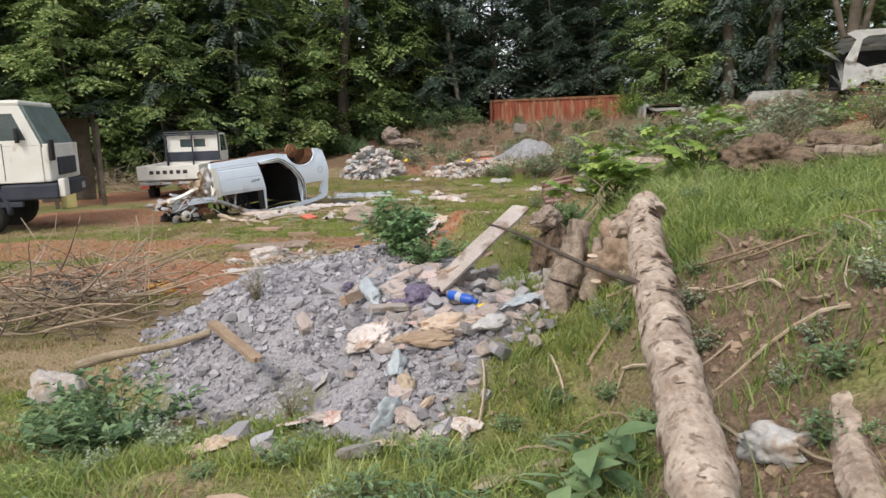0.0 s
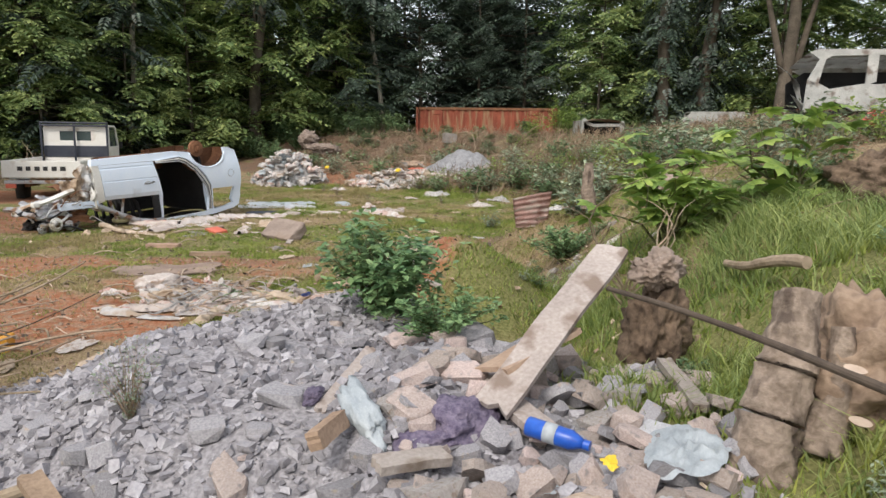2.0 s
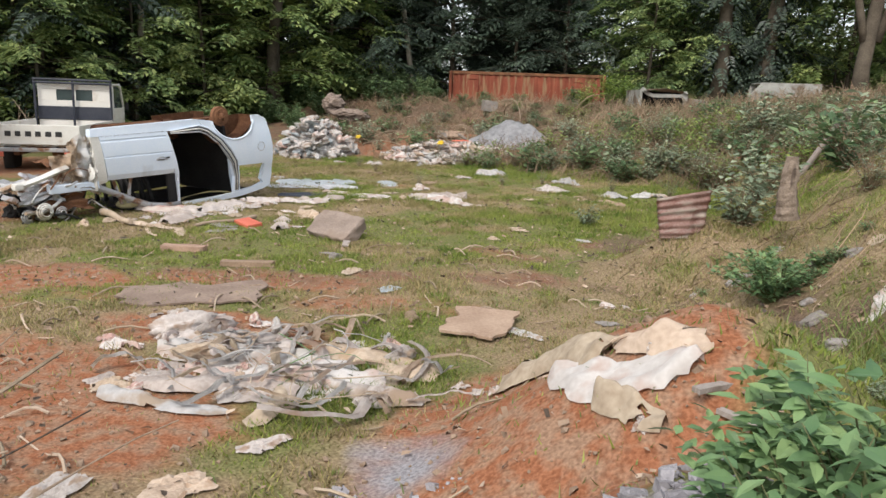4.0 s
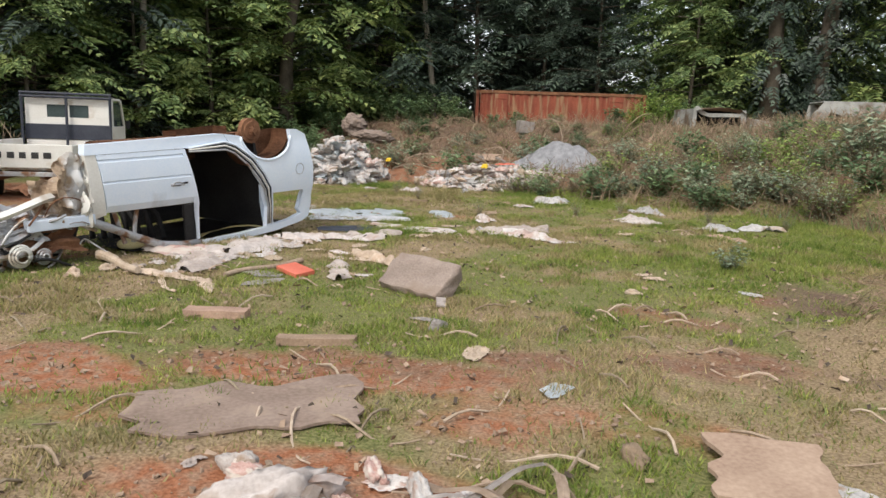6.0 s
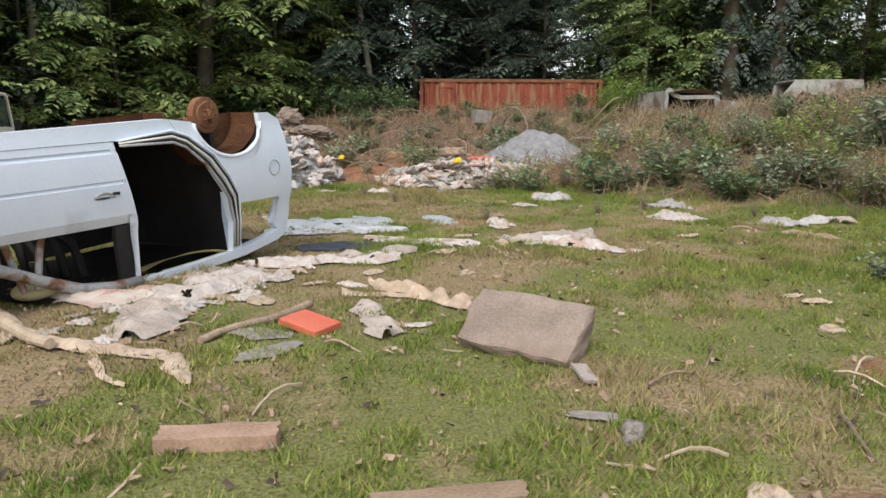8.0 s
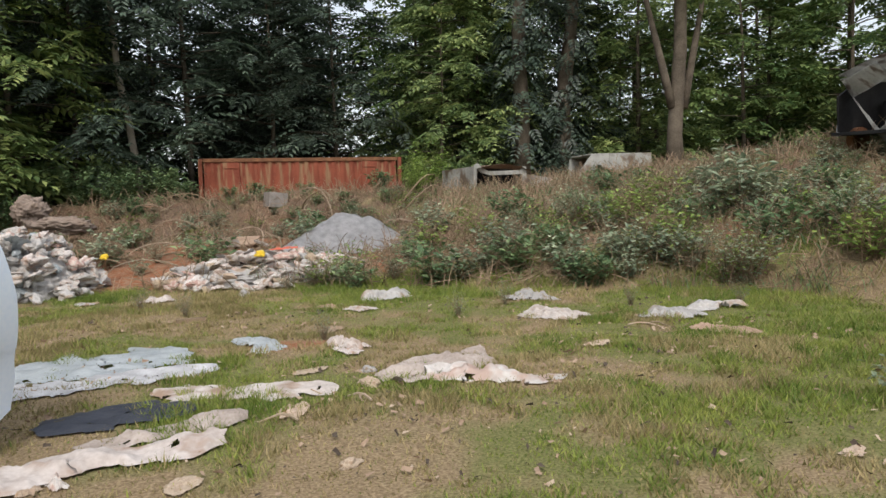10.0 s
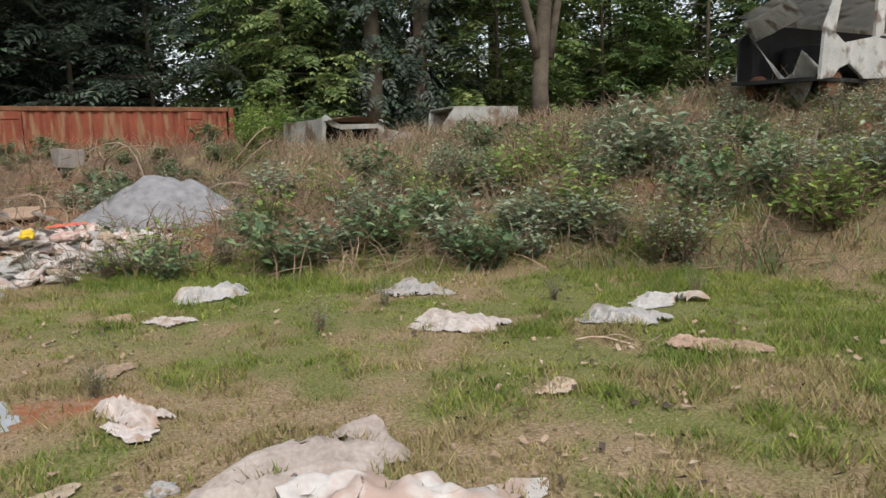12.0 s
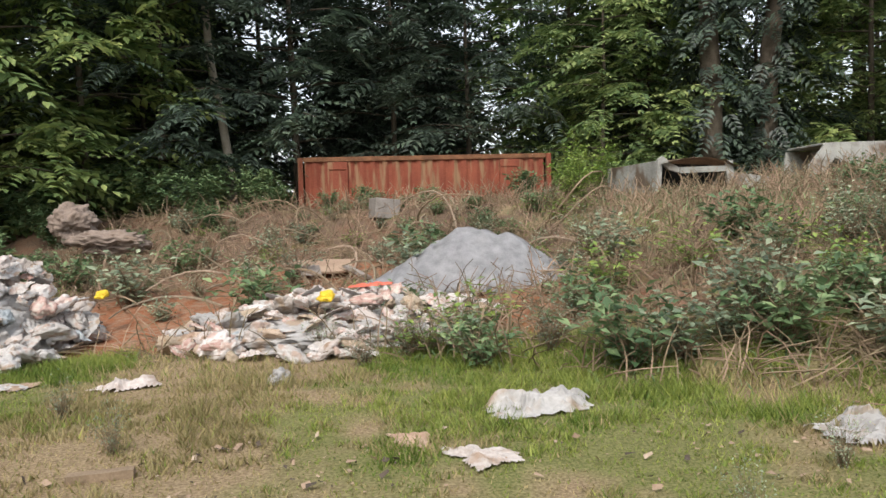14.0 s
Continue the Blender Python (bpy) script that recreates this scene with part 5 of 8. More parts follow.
    v, f = blades(230000, (-3.2, 5.5), (-0.6, 12), lambda x, y: np.minimum(np.minimum(ss((x + 3.2) / 1.5), ss((5.5 - x) / 2.5)), np.minimum(ss((y + 0.6) / 1.2), ss((12 - y) / 3))) * np.clip(lush(x, y) + 0.15, 0, 1) * patch(x, y) * np.clip(1 - 1.4 * ss((grit(x, y) - 0.2) / 0.3), 0, 1) * (1 - 0.8 * bare(x, y)), lambda x, y: 0.06 + 0.13 * lush(x, y) * patch(x, y) + 0.05 * patch(x, y) * ss((x - 0.1) / 0.6) * ss((y - 3.8) / 1.0) * ss((9.5 - y) / 2), 0.0042, 1.1)
    tagged(new("long_grass", mesh_np("long_grass", v, f, mat("long_grass_blade", (0.130, 0.205, 0.055), (0.310, 0.360, 0.130), 0.55, scale=0.8, fine=6, bump=0, island=0.3, trans=0.3))), "long lush green grass on the bank side", "grass", kind="stuff")
    def on_bank(x, y):
        d = y - foot_back(x)
        return np.where(d > 0.1, 1.0, 0.0) * (y < 33) * (1 - 0.95 * red_bank(x, y)) * np.clip(1 - bare(x, y), 0, 1) * (0.55 + 0.45 * wave(x, y, 1.4))
    for name, label, m, n, keep in (("bank_grass", "rough green grass and weeds over the bank", M["leaf_weed"], 75000, lambda x, y: on_bank(x, y) * (0.45 + 0.4 * ss((x + 1) / 3))), ("dry_bank_grass", "rough brown dead grass over the bank", M["straw"], 90000, lambda x, y: on_bank(x, y) * (0.12 + 0.6 * ss((x + 1.5) / 2)))):
        v, f = blades(n, (-10, 9), (17.5, 33), keep, lambda x, y: (0.11 + 0.07 * wave(x, y, 2.0)) * (1 + 0.9 * ss((x + 1) / 2)), 0.008, 1.1)
        tagged(new(name, mesh_np(name, v, f, m)), label, "grass", kind="stuff")
    # dry stalks tangled over the bank
    pcs = []
    n = 0
    while n < 14500:
        x, y = rng.uniform(-9, 9), rng.uniform(17.5, 32)
        d = y - float(foot_back(np.array(x)))
        if d < 0.2 or rng.uniform() < 0.1 * (x < -3) + 0.9 * float(red_bank(x, y)):
            continue
        a, l, e = rng.uniform(0, 6.28), rng.uniform(0.25, 0.9), rng.uniform(0.05, 0.9)
        t = np.linspace(0, 1, 4)
        z0 = hz(x, y) - 0.02
        line = np.stack([x + np.cos(a + 0.6 * t) * t * l * (1.1 - e), y + np.sin(a + 0.6 * t) * t * l * (1.1 - e), z0 + l * e * (1.3 * t - 0.5 * t ** 2)], -1)
        v, f, c = tube_np(line, 0.008 * (1.1 - 0.6 * t), 3)
        pcs.append((v, [f]))
        n += 1
    # and over the bank beside the yard
    n = 0
    while n < 2200:
        y = rng.uniform(5.5, 17.5)
        x = rng.uniform(-0.6, 5.5)
        d = x - float(np.interp(y, BANK_Y, BANK_X))
        if d < -0.4 or (y < 7.3 and x < 1.0) or rng.uniform() < 0.12 * d:
            continue
        a, l, e = rng.uniform(0, 6.28), rng.uniform(0.08, 0.42), rng.uniform(0.02, 0.8) ** 1.5
        t = np.linspace(0, 1, 4)
        px, py = x + np.cos(a + 0.6 * t) * t * l * (1.1 - e), y + np.sin(a + 0.6 * t) * t * l * (1.1 - e)
        line = np.stack([px, py, height(px, py) + 0.01 + l * e * (1.3 * t - 0.5 * t ** 2)], -1)
        v, f, c = tube_np(line, 0.0045 * (1.1 - 0.6 * t), 3)
        pcs.append((v, [f]))
        n += 1
    v, fs = joined(pcs)
    tagged(new("dry_stalks", mesh_np("dry_stalks", v, fs, M["straw"])), "tangle of dry brown stalks over the bank", "dry weeds", kind="stuff")


build_woods()
build_plants()
build_grass()


# ---- vehicles round the yard ----
def build_pickup():
    p = thing("pickup_truck", pose(-11.95, 16.35, -0.12, 0, 0, 20), "dirty white flatbed pickup truck seen from its tailgate", "truck")
    def b(name, a, c, m, bevel=0.015, parent=p, label=""):
        bm = bmesh.new()
        box(bm, a, c, bevel)
        return part(name, bm, M[m], parent, label)
    gate = b("tailgate", (0, -0.03, 0.64), (1.7, 0.03, 1.03), "white_paint", label="white tailgate with dark lettering")
    for i, (w, hh) in enumerate(((0.13, 0.1), (0.12, 0.1), (0.13, 0.1), (0.12, 0.1), (0.13, 0.1), (0.14, 0.1))):
        x = 0.34 + i * 0.182
        b("letter_bar", (x, -0.036, 0.80), (x + w - 0.02, -0.031, 0.80 + hh), "letter", 0, gate, "plain dark bar of lettering")
    for x in (0.0, 1.66):
        b("bed_side", (x, 0.035, 0.64), (x + 0.04, 2.92, 1.03), "white_paint")
    b("bed_floor", (0.045, 0.035, 0.60), (1.655, 2.92, 0.66), "rust_sheet", 0.008)
    b("rear_bumper", (0.05, -0.06, 0.50), (1.65, 0.02, 0.58), "bare_steel")
    for x in (0.08, 1.40):
        b("rear_lamp", (x, -0.07, 0.40), (x + 0.22, -0.02, 0.50), "orange", label="cracked orange rear lamp")
    for x in (0.45, 1.15):
        b("chassis_rail", (x, 0.05, 0.42), (x + 0.1, 4.6, 0.55), "rust")
    for y in (0.75, 3.9):
        for x in (0.10, 1.42):
            bm = bmesh.new()
            tube(bm, [(x, y, 0.32), (x + 0.02, y, 0.32), (x + 0.17, y, 0.32), (x + 0.19, y, 0.32)], [0.26, 0.32, 0.32, 0.26], 24)
            wheel = part("wheel", bm, M["rubber"], p, "worn black tyre", True)
            bm = bmesh.new()
            tube(bm, [(x - 0.006, y, 0.32), (x + 0.03, y, 0.32)], [0.17, 0.18], 18)
            part("rim", bm, M["bare_steel"], wheel)
    # cab: back wall with two windows, sides with sloping windscreen pillars
    z0, z1, y0 = 0.66, 1.83, 3.05
    b("cab_lower", (0.06, y0, z0), (1.64, 4.55, 1.02), "white_paint", 0.03)
    b("cab_back_band", (0.05, y0 - 0.02, 1.02), (1.65, y0 + 0.05, 1.32), "navy", 0.008, label="dark painted band")
    for a, c in (((0.06, y0, 1.32), (1.64, y0 + 0.05, 1.46)), ((0.06, y0, 1.71), (1.64, y0 + 0.05, z1)), ((0.06, y0, 1.46), (0.46, y0 + 0.05, 1.71)), ((1.24, y0, 1.46), (1.64, y0 + 0.05, 1.71)), ((0.82, y0, 1.46), (0.88, y0 + 0.05, 1.71))):
        b("cab_back", a, c, "white_paint", 0.006)
    for x in (0.46, 0.88):
        b("rear_window", (x, y0 + 0.015, 1.46), (x + 0.36, y0 + 0.025, 1.71), "glass", 0)
    b("cab_roof", (0.07, y0, z1), (1.63, 4.2, z1 + 0.05), "white_paint", 0.02)
    for x in (0.06, 1.60):
        b("side_band", (x, y0 + 0.055, 1.02), (x + 0.04, 4.53, 1.30), "white_paint", 0.008)
        b("side_window", (x + 0.012, y0 + 0.35, 1.30), (x + 0.025, 4.15, z1 - 0.06), "glass", 0)
        for pts in (((x + 0.02, 4.5, 1.28), (x + 0.02, 4.17, z1)), ((x + 0.02, y0 + 0.3, 1.28), (x + 0.02, y0 + 0.28, z1))):
            bm = bmesh.new()
            tube(bm, pts, 0.03, 6)
            part("pillar", bm, M["white_paint"], p)
    bm = bmesh.new()
    box(bm, (0.1, -0.01, -0.01), (1.6, 0.0, 0.62), 0, pose(0, 4.51, 1.25, 28))
    part("windscreen", bm, M["glass"], p)
    b("mirror", (1.72, 4.2, 1.25), (1.80, 4.25, 1.42), "black", 0.01)
    # load rack behind the cab
    for x in (0.03, 0.85, 1.67):
        bm = bmesh.new()
        tube(bm, [(x, y0 - 0.1, 0.66), (x, y0 - 0.1, 1.93)], 0.028, 6)
        part("rack_post", bm, M["navy"], p)
    for z in (1.86, 1.93):
        bm = bmesh.new()
        tube(bm, [(0.0, y0 - 0.1, z), (1.7, y0 - 0.1, z)], 0.03, 6)
        part("rack_bar", bm, M["navy"], p)


def build_lorry():
    # local x forward, y away from the yard
    t = thing("lorry", pose(-9.3, 10.38, -0.05, 0, 0, 27), "white cab-over lorry with dark windows and a grey bumper", "lorry")
    def b(name, a, c, m, bevel=0.02, parent=t, label=""):
        bm = bmesh.new()
        box(bm, a, c, bevel, None if c[2] < 0.79 and a[2] > 0.5 else pose(0, 0, 0.27))
        return part(name, bm, M[m], parent, label)
    def outline(name, pts, w0, w1, m, parent=t):
        pts = [(x, z + 0.27) for x, z in pts]
        return part(name, slab_poly(bmesh.new(), pts, w0, w1, 0, lambda s, w, z: (s, w, z)), M[m], parent)
    b("cab_side", (-2.2, 0.0, 0.75), (-0.12, 0.05, 1.45), "white_paint")
    outline("cab_side_upper", [(-2.2, 1.45), (-0.12, 1.45), (-0.42, 2.20), (-2.2, 2.20), (-2.2, 2.05), (-0.55, 2.05), (-0.36, 1.55), (-2.2, 1.55)], 0.0, 0.05, "white_paint")
    outline("door_post", [(-1.02, 1.54), (-0.95, 1.54), (-0.95, 2.06), (-1.02, 2.06)], -0.002, 0.05, "white_paint")
    outline("side_window", [(-2.2, 1.55), (-1.02, 1.55), (-1.02, 2.05), (-2.2, 2.05)], 0.018, 0.026, "glass")
    outline("side_window", [(-0.95, 1.55), (-0.36, 1.55), (-0.55, 2.05), (-0.95, 2.05)], 0.018, 0.026, "glass")
    b("cab_roof", (-2.3, 0.0, 2.20), (-0.40, 2.1, 2.30), "white_paint", 0.05)
    b("cab_front", (-0.14, 0.02, 0.75), (0.0, 2.1, 1.42), "white_paint", 0.04)
    outline("windscreen", [(-0.10, 1.43), (-0.05, 1.43), (-0.37, 2.20), (-0.42, 2.20)], 0.06, 2.05, "screen_glass")
    b("grille", (0.0, 0.5, 0.85), (0.04, 1.7, 1.20), "navy", 0.01, label="dark grille panel")
    b("bumper", (-0.9, -0.03, 0.42), (0.10, 2.12, 0.72), "navy", 0.04, label="scuffed dark grey bumper")
    b("bumper_end", (0.10, 0.02, 0.45), (0.22, 0.34, 0.80), "white_paint", 0.03)
    b("mirror", (0.04, -0.12, 1.15), (0.10, 0.10, 1.55), "black", 0.02)
    b("mirror", (-0.52, -0.14, 1.50), (-0.46, -0.02, 1.78), "black", 0.02)
    b("windscreen_frame", (-0.10, 0.02, 1.40), (0.0, 2.08, 1.47), "white_paint", 0.015)
    for x in (-1.30, -0.80):
        b("door_seam", (x, -0.004, 0.80), (x + 0.015, 0.0, 1.50), "navy", 0)
    b("step_plate", (-0.95, -0.02, 0.30), (-0.55, 0.10, 0.40), "navy", 0.01)
    for y in (0.2, 1.65):
        b("headlamp", (0.10, y, 0.50), (0.13, y + 0.24, 0.64), "bare_steel", 0.02, label="round dusty headlamp")
    b("door_handle", (-1.18, -0.03, 1.22), (-1.02, 0.0, 1.30), "black", 0.01)
    bm = bmesh.new()
    tube(bm, [(-1.35, -0.02, 0.48), (-1.35, 0.02, 0.48), (-1.35, 0.28, 0.48), (-1.35, 0.32, 0.48)], [0.40, 0.48, 0.48, 0.40], 28)
    w = part("wheel", bm, M["rubber"], t, "dusty black lorry tyre", True)
    bm = bmesh.new()
    tube(bm, [(-1.35, -0.03, 0.48), (-1.35, 0.05, 0.48)], [0.10, 0.26], 20)
    part("rim", bm, M["bare_steel"], w)
    bm = bmesh.new()
    tube(bm, [(-1.35 + 0.56 * math.cos(a), 0.02, 0.48 + 0.56 * math.sin(a)) for a in np.linspace(-0.1, 3.2, 16)], 0.06, 6)
    part("wheel_arch", bm, M["navy"], t, smooth=True)
    b("cab_rear", (-2.26, 0.03, 0.75), (-2.2, 2.07, 2.2), "white_paint")
    b("chassis", (-6.0, 0.5, 0.55), (-2.2, 1.6, 0.78), "rust")
    bm = bmesh.new()
    tube(bm, [(-6.0, 0.6, 0.48), (-6.0, 0.9, 0.48)], 0.48, 20)
    part("wheel", bm, M["rubber"], t)
    for y in (1.6,):
        bm = bmesh.new()
        tube(bm, [(-1.35, y + 0.1, 0.48), (-1.35, y + 0.4, 0.48)], 0.48, 20)
        part("wheel", bm, M["rubber"], t)


def build_shed():
    s = thing("open_shed", pose(-13.7, 13.3, 0, 0, 0, 42), "lean-to shed with a sheet metal roof and yellow boards", "shed")
    bm = bmesh.new()
    xs = np.linspace(0, 2.6, 36)
    rows = [[bm.verts.new((x, y, z + 0.02 * math.sin(x * 40))) for x in xs] for y, z in ((-0.6, 2.34), (2.4, 2.46))]
    for i in range(len(xs) - 1):
        bm.faces.new((rows[0][i], rows[0][i + 1], rows[1][i + 1], rows[1][i]))
    bmesh.ops.solidify(bm, geom=bm.faces[:], thickness=0.01)
    part("roof", bm, M["navy"], s, "dark sheet metal roof", True)
    for x, y in ((0.2, 0), (1.3, 0), (2.4, 0), (0.2, 2.2), (2.4, 2.2)):
        bm = bmesh.new()
        box(bm, (x - 0.05, y - 0.05, 0), (x + 0.05, y + 0.05, 2.15 + 0.13 * y), 0.01)
        part("post", bm, M["trunk"], s)
    for a, c in (((0.9, 2.26, 0), (2.3, 2.32, 2.3)), ((1.4, 0.06, 0), (1.75, 0.12, 1.9))):
        bm = bmesh.new()
        box(bm, a, c, 0.01)
        part("board_wall", bm, M["wall_yellow" if a[1] < 1 else "trunk"], s)


def build_burnt_van():
    # local x along it from the nose, y away from the yard
    v = thing("burnt_van", pose(6.25, 20.2, 2.20, 2.5, 0, 3), "burnt-out grey-white van shell stranded on top of the bank", "van wreck")
    place = lambda s, w, z: (s, w, z)
    def panel(name, pts, w0, w1, m="burnt", label=""):
        return part(name, slab_poly(bmesh.new(), pts, w0, w1, 0, place), M[m], v, label)
    panel("far_side", [(0.9, 1.1), (4.95, 1.15), (4.95, 0.15), (0.5, 0.15), (0.45, 0.8)], 1.52, 1.55, "black")
    for w0, w1, sunk in ((0.0, 0.05, 0.0), (1.60, 1.65, 0.40)):
        panel("roof_rail", [(p + 0.5 * sunk, q - sunk * q / 1.6) for p, q in [(0.42, 1.52), (0.62, 1.60), (5.0, 1.62), (5.0, 1.50), (2.95, 1.50), (0.95, 1.44), (0.80, 1.36), (0.66, 1.36)]], w0, w1)
        panel("pillar", [(p + 0.5 * sunk, q - sunk * q / 1.6) for p, q in [(0.66, 1.36), (0.80, 1.36), (0.72, 1.0), (0.68, 0.80), (0.50, 0.70), (0.42, 0.86)]], w0, w1)
        panel("pillar", [(p + 0.5 * sunk, q - sunk * q / 1.6) for p, q in [(1.78, 1.47), (2.02, 1.48), (2.02, 0.84), (1.78, 0.76)]], w0, w1)
        panel("pillar", [(p + 0.5 * sunk, q - sunk * q / 1.6) for p, q in [(2.86, 1.49), (3.00, 1.49), (3.00, 0.10), (2.86, 0.10)]], w0, w1)
        panel("side_panel", [(p + 0.5 * sunk, q - sunk * q / 1.6) for p, q in [(0.42, 0.86), (0.68, 0.80), (0.95, 0.66), (1.78, 0.80), (2.05, 0.78), (2.86, 0.86), (2.86, 0.20), (1.55, 0.14), (1.35, 0.30), (1.10, 0.36), (0.85, 0.28), (0.70, 0.14), (0.38, 0.10)]], w0, w1, label="buckled ash-grey side panel")
        panel("sill", [(p + 0.5 * sunk, q - sunk * q / 1.6) for p, q in [(2.86, 0.20), (5.0, 0.22), (5.0, 0.06), (2.86, 0.06)]], w0, w1)
        panel("pillar", [(p + 0.5 * sunk, q - sunk * q / 1.6) for p, q in [(4.9, 1.55), (5.0, 1.55), (5.0, 0.2), (4.9, 0.2)]], w0, w1)
    # nose: windscreen frame and torn front
    def front(name, quad, m="burnt", label=""):
        bm = bmesh.new()
        a, b_, c, d = [Vector(q) for q in quad]
        n = 8
        g = [[bm.verts.new(a.lerp(b_, i / n).lerp(d.lerp(c, i / n), j / n) + Vector((0.03 * noise.noise((i * 0.8, j * 0.8, 9)), 0, 0))) for i in range(n + 1)] for j in range(n + 1)]
        for j in range(n):
            for i in range(n):
                bm.faces.new((g[j][i], g[j][i + 1], g[j + 1][i + 1], g[j + 1][i]))
        bmesh.ops.solidify(bm, geom=bm.faces[:], thickness=0.02)
        part(name, bm, M[m], v, label, True)
    front("windscreen_header", ((0.51, 1.50, 1.09), (-0.33, 0.06, 1.23), (0.03, 0.06, 0.99), (0.81, 1.50, 0.79)), label="scorched roof front edge")
    front("screen_pillar", ((0.51, 1.50, 1.09), (0.81, 1.50, 0.79), (0.63, 0.75, 0.16), (0.65, 0.85, 0.12)))
    front("front_panel", ((0.65, 0.85, 0.12), (0.45, 0.50, 0.23), (0.42, 0.04, 0.28), (0.74, 0.50, -0.28)), label="buckled front panel hanging loose")
    front("wing_flap", ((0.10, 0.15, 0.53), (0.42, 0.04, 0.28), (0.74, 0.50, -0.28), (0.45, 0.50, 0.23)))
    bm = bmesh.new()
    g = [[bm.verts.new((0.55 + 4.45 * i / 16, 0.0 + 1.65 * j / 8, 1.60 - 0.40 * j / 8 + 0.05 * math.sin(math.pi * j / 8) + 0.02 * noise.noise((i, j, 0)))) for j in range(9)] for i in range(17)]
    for i in range(16):
        for j in range(8):
            bm.faces.new((g[i][j], g[i + 1][j], g[i + 1][j + 1], g[i][j + 1]))
    bmesh.ops.solidify(bm, geom=bm.faces[:], thickness=0.015)
    part("roof", bm, M["burnt"], v, smooth=True)
    bm = bmesh.new()
    box(bm, (0.4, 0.06, 0.08), (4.95, 1.59, 0.14))
    part("floor", bm, M["black"], v)
    bm = bmesh.new()
    box(bm, (1.4, 0.3, 0.16), (2.6, 1.4, 0.75), 0.1)
    part("burnt_seat_frame", bm, M["black"], v, "blackened seat remains")
    for i, (a, c) in enumerate((((3.2, -0.02, 0.35), (4.6, 0.02, 1.2)), ((3.9, 0.1, 1.4), (4.0, 0.1, 0.9)))):
        bm = bmesh.new()
        tube(bm, [a, c], 0.035, 5)
        part("fallen_strut", bm, M["burnt"], v)
    for x in (0.95, 3.9):
        for w in (0.1, 1.4):
            bm = bmesh.new()
            tube(bm, [(x, w, 0.02), (x, w + 0.15, 0.02)], 0.22, 16)
            part("wheel_drum", bm, M["rust"], v)


def build_bank_wrecks():
    place = lambda s, w, z: (s, w, z)
    # overgrown van shell with its back door open
    w = thing("overgrown_van_shell", pose(1.68, 28.6, 1.56, 0, 2, 6), "weathered grey van shell with an open rear, sunk in weeds", "van wreck")
    def panel(name, pts, w0, w1, m="old_van", parent=w, label=""):
        return part(name, slab_poly(bmesh.new(), pts, w0, w1, 0, place), M[m], parent, label)
    panel("rear_frame", [(0.0, 0.1), (0.03, 0.68), (0.12, 0.75), (0.30, 0.62), (0.45, 0.55), (1.40, 0.60), (1.46, 0.70), (1.55, 0.70), (1.62, 0.1), (1.50, 0.1), (1.42, 0.50), (0.50, 0.44), (0.25, 0.50), (0.12, 0.60), (0.10, 0.1)], 0, 0.07)
    bm = bmesh.new()
    g = [[bm.verts.new((0.06 + 1.6 * i / 10, -0.10 + 2.4 * j / 8, 0.60 + 0.14 * math.sin(math.pi * i / 10) + 0.05 * noise.noise((i * 0.7, j * 0.7, 1)))) for j in range(9)] for i in range(11)]
    for i in range(10):
        for j in range(8):
            bm.faces.new((g[i][j], g[i + 1][j], g[i + 1][j + 1], g[i][j + 1]))
    bmesh.ops.solidify(bm, geom=bm.faces[:], thickness=0.10)
    part("roof", bm, M["brown_soil"], w, "roof covered with soil and dead leaves", True)
    for x in (0.02, 1.55):
        bm = bmesh.new()
        box(bm, (x, 0.07, 0.0), (x + 0.06, 2.2, 0.66), 0.01)
        part("side_wall", bm, M["old_van"], w)
    # black sheet across the opening, painting in the shade inside the shell
    bm = bmesh.new()
    box(bm, (0.1, 0.6, 0.0), (1.5, 0.65, 0.66))
    part("inner_wall", bm, M["black"], w)
    bm = bmesh.new()
    box(bm, (1.60, -0.02, 0.12), (2.55, 0.06, 0.62), 0.02, pose(0, 0, 0, 0, 4, 8))
    part("open_door", bm, M["old_van"], w, "grey van door swung open")
    # second shell, concrete-grey with a torn skirt
    c = thing("grey_truck_body", pose(5.35, 29.9, 1.6, 0, 1, -2), "pale grey truck body half buried in the bank", "truck wreck")
    panel("side_panel", [(0.0, 0.15), (0.10, 0.55), (0.42, 0.98), (0.55, 1.02), (2.35, 1.06), (2.40, 0.15), (1.9, 0.45), (1.2, 0.52), (0.65, 0.70), (0.45, 0.45), (0.40, 0.10)], 0, 0.06, "old_van", c)
    panel("side_panel", [(0.3, 0.0), (0.42, 0.95), (2.35, 1.0), (2.35, 0.0)], 1.5, 1.56, "old_van", c)
    for i in range(7):
        x = 0.75 + i * 0.24
        bm = bmesh.new()
        box(bm, (x, -0.012, 0.62), (x + 0.03, 0.0, 1.02))
        part("rib", bm, M["old_van"], c)
    bm = bmesh.new()
    box(bm, (0.42, 0.07, 0.97), (2.36, 1.49, 1.02), 0.02)
    part("roof", bm, M["old_van"], c)


